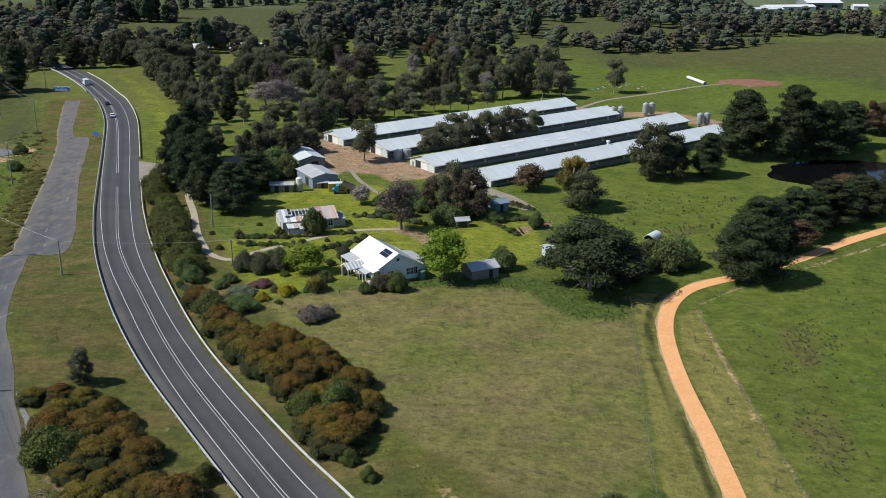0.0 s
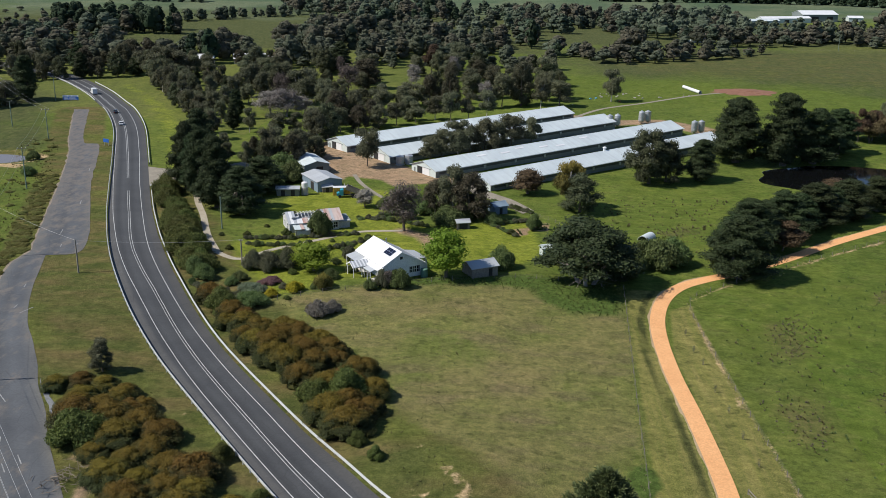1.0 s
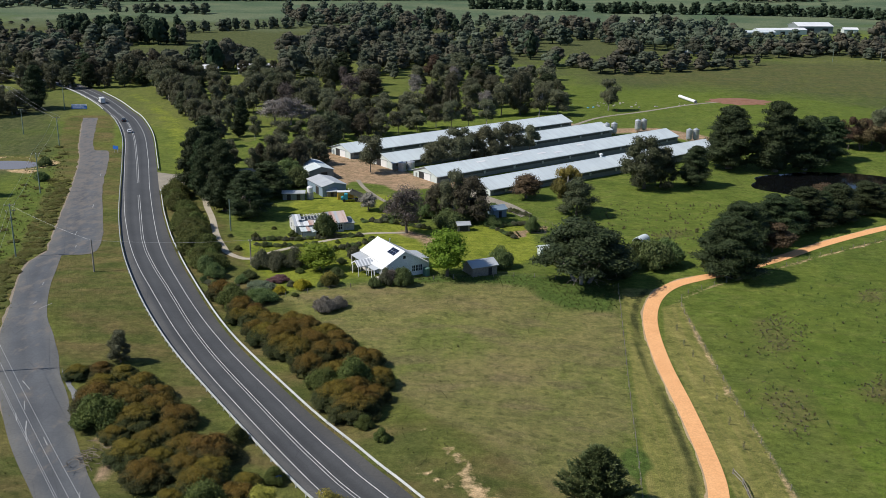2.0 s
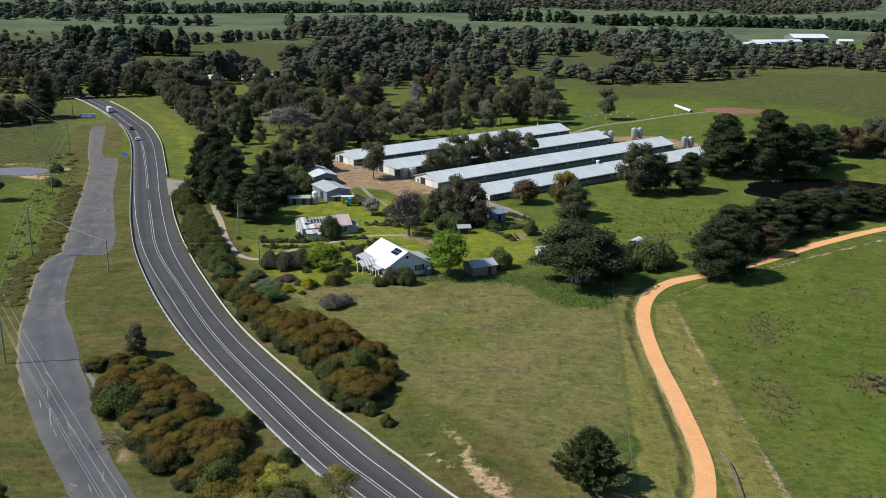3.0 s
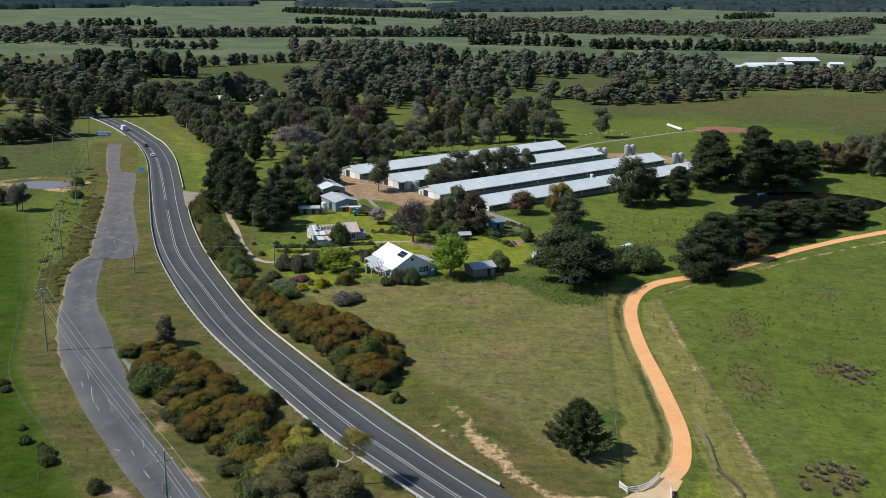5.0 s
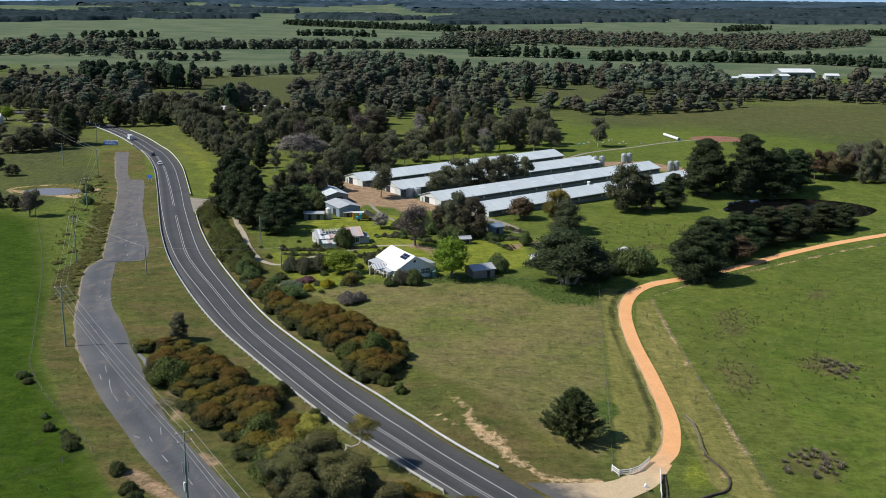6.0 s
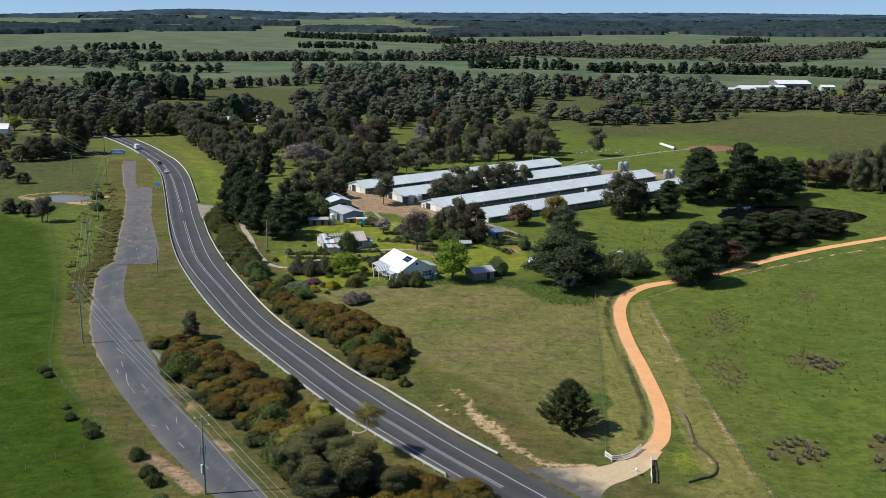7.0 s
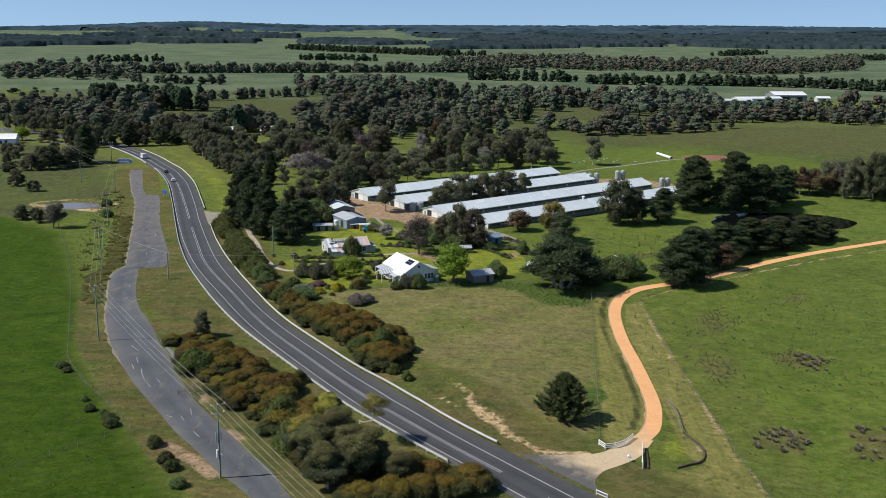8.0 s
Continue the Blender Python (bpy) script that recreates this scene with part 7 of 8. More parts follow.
    part("annexe_roof", prism([(-3.9, 1.95), (1.9, 2.45), (1.9, 2.52), (-3.9, 2.02)], L / 2 - 0.05, L / 2 + 3.7, "x"), "shed_wall", root)


ruin()


def tank(x, y, r, h, material, label, stand=0.0):
    root = thing("water_tank", label, "tank", Matrix.Translation(at(x, y)))
    part("barrel", lathe([(r, stand), (r, stand + h), (r * 0.92, stand + h + 0.1), (0.25, stand + h + 0.4)], 20), material, root)
    part("hatch", lathe([(0.25, stand + h + 0.38), (0.25, stand + h + 0.5), (0.2, stand + h + 0.52)], 12), material, root)
    part("base_ring", lathe([(r + 0.12, -0.4), (r + 0.12, max(stand, 0.1))], 20), "concrete", root)
    return root


tank(-27.5, 348.5, 1.5, 3.0, "galv", "round galvanised water tank beside a poultry shed")
tank(-24.4, 350.2, 1.5, 3.0, "galv", "round galvanised water tank beside a poultry shed")
tank(-54.4, 304.8, 1.0, 1.6, "white_roof", "small white water tank on a tall stand", 2.2)
barn("lean_shed", "row of small weathered tin lean-tos", "shed", -59.5, 303.5, 6, 7, 3, 2.3, 2.8, "grey_roof", "shed_wall", (("r", -1.5, 1.2, 0, 1.9), ("r", 1.6, 1.2, 0, 1.9)))
barn("chicken_coop", "low grey tin coop beside the garden", "shed", -48, 309, 20, 3.2, 2.4, 1.8, 2.3, "grey_roof", "timber", (("r", 0, 1.0, 0, 1.5),))

# half-round tin shelter in the paddock
root = thing("arched_shelter", "half-round corrugated tin shelter on the grass", "shelter", Matrix.Translation(at(48.3, 268.5)) @ Matrix.Rotation(radians(-35), 4, "Z"))
arc = [(1.6 * math.cos(q), 1.5 * math.sin(q)) for q in np.linspace(0, math.pi, 15)]
part("arched_roof", prism(arc + [(0.94 * u, 0.94 * z) for u, z in arc[::-1]], -2.6, 2.6), "shed_roof", root)
part("end_sheet", prism([(0.93 * u, 0.93 * z) for u, z in arc], 2.3, 2.36), "shed_wall", root)

# far farm buildings
barn("packing_shed", "large far white-roofed packing shed", "shed", 330, 1005, 8, 36, 24, 7, 10, "white_roof", "shed_wall", (("r", -6, 9, 0, 5), ("r", 10, 6, 0, 5)))
barn("packing_shed", "long low white-roofed annexe by the packing shed", "shed", 292, 978, 15, 52, 12, 4.5, 6, "white_roof", "pale_wall", (("r", 0, 5, 0, 3), ("r", 14, 5, 0, 3)))
barn("packing_shed", "low pale sheds beside the packing yard", "shed", 263, 952, 12, 34, 9, 4, 5.4, "shed_roof", "pale_wall", (("r", 0, 4, 0, 3),))
barn("packing_shed", "small white outbuilding near the packing yard", "shed", 368, 1002, 0, 14, 9, 4, 5.6, "white_roof", "pale_wall", (("r", 0, 4, 0, 3),))
for x, y, t, l, w, roof, text in ((-175, 1150, 10, 26, 12, "blue_wall", "far house with a blue iron roof among trees"), (-124, 1160, -5, 22, 10, "white_roof", "far pale-roofed house among trees"), (-203, 594, 20, 16, 9, "white_roof", "white-roofed house at the edge of the wood"), (-172, 612, 10, 14, 7, "white_roof", "long white-roofed building seen through trees"),
                                  (-142, 620, 12, 24, 8, "white_roof", "long white-roofed building seen through trees"), (-306, 550, 12, 18, 9, "white_roof", "white-roofed house beside the far road"),
                                  (172, 790, 8, 18, 12, "rust_roof", "brown-roofed house at the wood's edge"), (118, 985, 5, 18, 10, "grey_roof", "grey-roofed house among trees"), (165, 1060, 5, 16, 9, "shed_roof", "pale-roofed house among trees")):
    barn("farm_house", text, "house", x, y, t, l, w, 3.4, 6.2, roof, "board", (("r", -3, 1.6, 0.9, 2.3), ("r", 3, 1.6, 0.9, 2.3), ("r", 0, 1.1, 0, 2.1)))

# ---------------------------------------------------------------- road furniture


def guard_rail(i0, i1, side, label, z=0.07, rail="rail_white"):
    p = offset(HIGHWAY, side)[i0:i1]
    right = side[0] > 0
    root = thing("guard_rail", label, "guard rail", group="highway guard rails")
    n = sideways(p) * (1 if right else -1)
    prof = [(0.0, 0.36), (-0.08, 0.43), (-0.08, 0.51), (0.0, 0.58), (-0.08, 0.65), (-0.08, 0.73), (0.0, 0.8), (0.12, 0.82), (0.12, 0.36)]
    zz = land(p[:, 0], p[:, 1]) + z
    v = np.stack([np.concatenate([p + n * o, (zz + h)[:, None]], 1) for o, h in prof], 1)
    k, m = v.shape[:2]
    i, j = np.meshgrid(np.arange(k - 1), np.arange(m), indexing="ij")
    f = np.stack([i * m + j, i * m + (j + 1) % m, (i + 1) * m + (j + 1) % m, (i + 1) * m + j], -1)
    part("rail", quads("rail", v, f, rail), None, root, "white W-shaped steel rail")
    post = bpy.data.meshes.new("post")
    bm = block(-0.07, 0.07, 0.03, 0.2, -0.5, 0.80)
    bm.to_mesh(post)
    bm.free()
    post.materials.append(M["timber" if right else "rail_white"])
    for q in range(0, len(p), 1):
        ob = part("post", post, None, root)
        ob.matrix_basis = Matrix.Translation((p[q][0], p[q][1], zz[q])) @ Matrix.Rotation(math.atan2(n[q][1], n[q][0]) - math.pi / 2, 4, "Z")
    for q in (0, -1):
        part("end_cap", lathe([(0.16, 0.36), (0.18, 0.4), (0.18, 0.78), (0.14, 0.82)], 10), "galv" if q else "dark", root).location = (p[q][0], p[q][1], zz[q])


def near(x, y):
    return int(np.argmin(np.hypot(HIGHWAY[:, 0] - x, HIGHWAY[:, 1] - y)))


guard_rail(near(-2, 106), near(-176, 456), RAIL_LEFT, "white steel guard rail along the outer edge of the bend")
guard_rail(near(-182, 474), near(-232, 546), RAIL_LEFT, "short guard rail beyond the old road")
guard_rail(near(0.5, 105.5), near(-111, 311), RAIL_RIGHT, "white steel guard rail between highway and field", rail="rail_dull")
guard_rail(near(-122, 339), near(-216, 526), RAIL_RIGHT, "white guard rail past the farm entrance")


def pole(x, y, h, arms, turn, label, box=False, lean=0.0):
    root = thing("power_pole", label, "power pole", Matrix.Translation(at(x, y)) @ Matrix.Rotation(radians(turn), 4, "Z") @ Matrix.Rotation(radians(lean), 4, "Y"), "roadside power poles")
    hp = Heap()
    hp.tube([(0, 0, -0.5), (0, 0, h * 0.5), (0, 0, h)], [0.2, 0.17, 0.13], 10)
    part("shaft", hp.mesh("shaft", "pole" if h > 9 else "timber", True), None, root)
    for z, half, mat in arms:
        part("cross_arm", block(-half, half, -0.22, -0.1, z - 0.07, z + 0.07, 0.01), "timber", root)
        for xx in (-half + 0.12, half - 0.12) + ((0.0,) if half > 1.2 else ()):
            part("insulator", lathe([(0.05, z + 0.07), (0.09, z + 0.12), (0.05, z + 0.18), (0.09, z + 0.24), (0.04, z + 0.32)], 8), "white_wood", root).location = (xx, -0.16, 0)
    if box:
        part("service_box", block(-0.5, -0.2, -0.2, 0.2, 4.0, 5.6, 0.06), "white_wood", root, "pale service box")
        for s in (-1, 1):
            part("drop_fuse", block(-0.55 + 0.9 * (s > 0), -0.4 + 0.9 * (s > 0), -0.1, 0.1, 7.2, 9.0, 0.03), "galv", root)


POLES = [(1.0, 30.0, 14.4), (-44.5, 93.7, 14.4), (-93.3, 163, 14.6), (-120.2, 235, 14.6), (-144.5, 304.7, 13.6), (-169.2, 378.8, 12.6), (-224, 454, 13), (-300, 520, 13)]
ARMS = ((0.35, 1.35), (1.9, 1.2))
for k, (x, y, h) in enumerate(POLES):
    nx, ny = POLES[min(k + 1, len(POLES) - 1)][:2]
    px, py = POLES[max(k - 1, 0)][:2]
    turn = math.degrees(math.atan2(ny - py, nx - px)) - 90
    pole(x, y, h, [(h - d, half, "timber") for d, half in (ARMS if k < 4 else ARMS[:1])], turn, "tall green-grey power pole with cross arms beside the old road" if k < 4 else "far power pole with a cross arm", k == 1)
pole(-94.9, 223.5, 8.4, [], 0, "short timber pole on the grass verge")
pole(-57.3, 232.2, 6.9, [(6.6, 0.5, "")], 0, "short timber service pole in the garden")
pole(-70.6, 264.2, 9.3, [], 0, "timber pole beside the dark cypress trees")
pole(-205, 470, 12, [(11.7, 1.2, "")], 40, "power pole beside a dark cypress")
pole(-196, 405, 11, [(10.7, 1.0, "")], 40, "power pole beyond the dam")
for x, y in ((300, 745), (262, 738), (420, 800)):
    pole(x, y, 10, [(9.6, 1.0, "")], 80, "far power pole along the wood")


def cable(p, q, sag, r=0.02):
    p, q = Vector(p), Vector(q)
    heap = Heap()
    pts = []
    for k in range(15):
        f = k / 14
        w = p.lerp(q, f)
        pts.append((w.x, w.y, w.z - 4 * sag * f * (1 - f)))
    heap.tube(pts, [r] * 15, 4)
    ob = part("power_line", heap.mesh("power_line", "wire"))
    tagged(ob, "thin sagging power line between poles", "cable", "power lines")


for (x0, y0, h0), (x1, y1, h1) in zip(POLES[:-1], POLES[1:]):
    d = Vector((x1 - x0, y1 - y0)).normalized()
    n = Vector((d.y, -d.x))
    z0, z1 = float(land(x0, y0)), float(land(x1, y1))
    for off, dz in ((-1.2, 0), (0, 0), (1.2, 0), (-1.0, -1.6)):
        if (dz and y0 > 120) or (y0 > 230 and off == 0):
            continue
        cable((x0 + n.x * off, y0 + n.y * off, z0 + h0 + dz), (x1 + n.x * off, y1 + n.y * off, z1 + h1 + dz), 1.1)
cable((-94.9, 223.5, float(land(-94.9, 223.5)) + 8.3), (-57.3, 232.2, float(land(-57.3, 232.2)) + 6.8), 0.7)
cable((-120.2, 235, 15), (-94.9, 223.5, float(land(-94.9, 223.5)) + 8.3), 0.6)


def fence(line, label, step=5.0, height=1.15, wires=3, i0=0, material="timber"):
    p = spline(line, step)
    root = thing("paddock_fence", label, "fence", group="wire fences")
    post = bpy.data.meshes.new("post")
    bm = lathe([(0.07, -0.4), (0.065, height), (0.03, height + 0.04)], 7)
    bm.to_mesh(post)
    bm.free()
    post.materials.append(M[material])
    for x, y in p:
        ob = part("post", post, None, root)
        ob.matrix_basis = Matrix.Translation(at(x, y)) @ Euler((random.uniform(-0.05, 0.05), random.uniform(-0.05, 0.05), 0)).to_matrix().to_4x4()
    for k in range(wires):
        z = height * (0.3 + 0.66 * k / max(1, wires - 1))
        heap = Heap()
        heap.tube([(x, y, float(land(x, y)) + z) for x, y in p], [0.012] * len(p), 4)
        part("wire", heap.mesh("wire", "fence_wire"), None, root)


fence(FENCE_A, "timber and wire fence between dry field and driveway")
fence(FENCE_B, "wire paddock fence along the gravel driveway")
fence([(-49, 208.5), (-24, 218), (10, 229.5), (36, 226)], "wire fence below the house garden")
fence([(-101, 163), (-95, 148.8), (-84, 133), (-75.8, 123.6), (-67.5, 113)], "wire fence along the green paddock", 4.5)
fence([(-67.5, 113), (-73.3, 106.1), (-81, 96), (-92, 82)], "wire fence across the green paddock", 5)
fence([(-101, 163), (-118, 205), (-133, 240), (-160, 296)], "old wire fence beside the power poles", 5)
fence([(4.4, 301.7), (9.1, 296.8), (13.9, 289.5), (19.2, 286), (24.5, 279), (22.5, 269)], "wire fence round the vegetable garden", 3.0)
fence([(64, 730), (180, 735), (330, 742), (420, 752)], "far wire fence before the wood", 9)


def rail_fence(points, label, height=1.15, rails=3, name="rail_fence", material="white_wood"):
    root = thing(name, label, "fence")
    for x, y in points:
        part("post", block(-0.09, 0.09, -0.09, 0.09, -0.4, height + 0.1, 0.015), material, root).location = at(x, y)
    for (x0, y0), (x1, y1) in zip(points, points[1:]):
        ln, a = math.hypot(x1 - x0, y1 - y0), math.atan2(y1 - y0, x1 - x0)
        z0, z1 = float(land(x0, y0)), float(land(x1, y1))
        for k in range(rails):
            z = height * (0.32 + 0.62 * k / max(1, rails - 1))
            ob = part("rail", block(0, ln, -0.03, 0.03, z - 0.08, z + 0.08), material, root)
            ob.matrix_basis = Matrix.Translation((x0, y0, z0)) @ Matrix.Rotation(a, 4, "Z") @ Matrix.Rotation(-math.atan2(z1 - z0, ln), 4, "Y")


rail_fence([(25.2, 113.4), (26.2, 111.6), (28.2, 112.3), (30.2, 113.9), (32.4, 117.3)], "white timber rail fence at the driveway mouth")
rail_fence([(33.6, 112.9), (33.1, 109.8), (32.6, 106.8), (32.2, 103.8)], "white timber farm gate standing open beside the drive", 1.2, 4, "farm_gate")
rail_fence([(43.1, 138.4), (43.9, 135.3), (43.9, 132.4), (43.8, 129.8), (43.5, 127), (43.3, 124.4), (43.4, 122.2)], "weathered rail fence above the grassy bank", 0.9, 2, "rail_fence", "timber")
rail_fence([(22.3, 92.5), (24.0, 90.9)], "short white rail at the verge", 0.9, 2)


def timber_edge(line, label, height=0.7, thick=0.5):
    p = spline(line, 0.75)
    root = thing("stone_wall", label, "wall")
    rng = random.Random(3)
    protos = []
    # short blocks of dark timber edging, laid end to end
    for _ in range(6):
        bm = block(-0.36, 0.36, -thick / 2, thick / 2, 0, height, 0.06)
        for v in bm.verts:
            v.co += Vector((rng.uniform(-0.05, 0.05), rng.uniform(-0.05, 0.05), rng.uniform(-0.06, 0.06)))
        me = bpy.data.meshes.new("stone")
        bm.to_mesh(me)
        bm.free()
        me.materials.append(M["stone"])
        protos.append(me)
    d = np.gradient(p, axis=0)
    for k, (x, y) in enumerate(p):
        part("stone", protos[k % 6], None, root).matrix_basis = Matrix.Translation(at(x, y, -0.15)) @ Matrix.Rotation(math.atan2(d[k][1], d[k][0]), 4, "Z")


timber_edge([(43.5, 121.5), (44.9, 117.6), (45.7, 114.2), (45.2, 110.7), (43.9, 108.1), (41.6, 106.6), (39.1, 104.9)], "dark timber retaining edge round a grassy mound", 0.5, 0.36)
timber_edge([(34.2, 112.2), (33.8, 108), (33.2, 104)], "dark low wall beside the white gate", 0.5, 0.35)

# letterbox on a post at the drive
root = thing("letterbox", "small white letterbox on a post beside the drive", "letterbox", Matrix.Translation(at(30.0, 106.6)))
part("post", block(-0.06, 0.06, -0.06, 0.06, -0.4, 1.0), "white_wood", root)
part("box", prism([(-0.22, 0.95), (0.22, 0.95), (0.22, 1.2), (0, 1.36), (-0.22, 1.2)], -0.3, 0.3), "white_wood", root)
part("sign_arm", block(-0.7, 0.7, -0.03, 0.03, 0.72, 0.86), "white_wood", root)
# edge posts and rocks at the farm entrance
for k, (x, y) in enumerate(((-103, 333.6), (-101.4, 333.8), (-99.8, 334.2), (-98, 334.8), (-96.4, 335.6))):
    bm = bmesh.new()
    bmesh.ops.create_icosphere(bm, subdivisions=2, radius=0.5 + 0.1 * (k % 3))
    for v in bm.verts:
        v.co *= random.uniform(0.8, 1.15)
        v.co.z *= 0.7
    tagged(part("entrance_rock", bm, "stone" if k % 2 else "concrete"), "rock edging the farm entrance on the grass", "rock", "entrance rocks").location = at(x, y, 0.15)
# signs
root = thing("road_sign", "blue road sign on two posts at the bend", "sign", Matrix.Translation(at(-143.2, 371)) @ Matrix.Rotation(radians(-20), 4, "Z"))
part("panel", block(-1.3, 1.3, -0.04, 0.04, 1.3, 2.7, 0.02), "sign_blue", root)
for x in (-0.9, 0.9):
    part("post", block(x - 0.05, x + 0.05, 0.04, 0.14, -0.4, 2.5), "galv", root)
root = thing("marker_sign", "small blue marker sign at the guard rail", "sign", Matrix.Translation(at(-29.3, 128.6)) @ Matrix.Rotation(radians(25), 4, "Z"))
part("panel", block(-0.5, 0.5, -0.03, 0.03, 0.8, 1.5, 0.02), "sign_blue", root)
part("post", block(-0.04, 0.04, 0.03, 0.1, -0.4, 1.5), "galv", root)

# ---------------------------------------------------------------- vehicles


def vehicle(name, label, material, x, y, heading, length=4.5, width=1.8, height=1.45, van=False):
    root = thing(name, label, "car", Matrix.Translation(at(x, y, 0.08)) @ Matrix.Rotation(heading, 4, "Z"))
    l, h = length / 2, height
    if van:
        prof = [(-l, 0.35), (l, 0.35), (l, 1.1), (l - 0.5, 1.25), (l - 1.2, h), (-l, h)]
        glass = [(l - 1.15, 1.25), (l - 0.62, 1.27), (l - 1.2, h - 0.12), (l - 1.9, h - 0.12), (l - 1.9, 1.25)]
    else:
        prof = [(-l, 0.35), (l, 0.35), (l, 0.72), (l - 0.2, 0.82), (l - 1.2, 0.92), (-l + 0.5, 0.95), (-l, 0.85)]
        glass = [(l - 1.25, 0.9), (l - 2.0, h), (-l + 1.1, h), (-l + 0.4, 0.92)]
    body = prism(prof, -width / 2, width / 2, "y")
    bmesh.ops.bevel(body, geom=body.edges[:], offset=0.06, segments=2, affect="EDGES")
    part("body", body, material, root)
    if not van:
        part("cabin_glass", prism(glass, -width / 2 + 0.12, width / 2 - 0.12, "y"), "glass", root, "dark cabin glass")
        part("roof", prism([(l - 1.95, h - 0.06), (l - 2.05, h + 0.03), (-l + 1.2, h + 0.03), (-l + 1.0, h - 0.06)], -width / 2 + 0.1, width / 2 - 0.1, "y"), material, root)
    else:
        part("cabin_glass", prism(glass, -width / 2 - 0.01, width / 2 + 0.01, "y"), "glass", root)
    for sx in (-1, 1):
        for sy in (-1, 1):
            bm = lathe([(0.14, -0.11), (0.33, -0.11), (0.33, 0.11), (0.14, 0.11)], 16)
            bmesh.ops.rotate(bm, cent=(0, 0, 0), matrix=Matrix.Rotation(math.pi / 2, 3, "X"), verts=bm.verts[:])
            part("wheel", bm, "tyre", root).location = (sx * length * 0.31, sy * (width / 2 - 0.1), 0.33)
    for sy in (-1, 1):
        part("headlight", block(l - 0.06, l + 0.02, sy * width * 0.36 - 0.18, sy * width * 0.36 + 0.18, 0.6, 0.75, 0.02), "white_wood", root)
        part("tail_light", block(-l - 0.02, -l + 0.06, sy * width * 0.38 - 0.12, sy * width * 0.38 + 0.12, 0.65, 0.82, 0.02), "plastic_red", root)
    return root


def on_road(x, y, side):
    k = near(x, y)
    p = offset(HIGHWAY, side)
    d = HIGHWAY[k + 1] - HIGHWAY[k - 1]
    return (*p[k], math.atan2(d[1], d[0]))


vehicle("car", "white car driving on the highway", "car_white", *on_road(-150.9, 414.3, -1.8))
vehicle("car", "dark blue car driving on the highway", "car_dark", *on_road(-164, 441.7, -1.8))
vehicle("delivery_van", "white box van far along the highway", "car_white", *on_road(-196, 493, -1.8), 6.5, 2.2, 2.8, True)

root = thing("roadside_billboard", "blue and white roadside billboard on timber posts", "sign", Matrix.Translation(at(-198, 471)) @ Matrix.Rotation(radians(4), 4, "Z"))
part("panel", block(-3.8, 3.8, -0.06, 0.06, 0.4, 1.9, 0.02), "sign_blue", root)
part("upper_panel", block(-3.8, 3.8, -0.05, 0.05, 1.92, 2.7, 0.02), "board", root, "white upper sign panel")
for k, (x0, x1, z0, z1) in enumerate(((-3.3, -1.2, 1.2, 1.5), (-0.9, 2.4, 1.2, 1.5), (-3.0, 1.0, 0.7, 0.95), (1.3, 3.2, 0.7, 0.95))):
    part("letter_bar", block(x0, x1, -0.075, -0.055, z0, z1), "white_wood", root)
for k, (x0, x1) in enumerate(((-3.2, -1.6), (-1.2, 0.4), (0.8, 3.2))):
    part("letter_bar", block(x0, x1, -0.07, -0.045, 2.1, 2.5), "sign_blue", root)
for x in (-3.2, 0, 3.2):
    part("post", block(x - 0.08, x + 0.08, 0.06, 0.2, -0.4, 2.6), "timber", root)


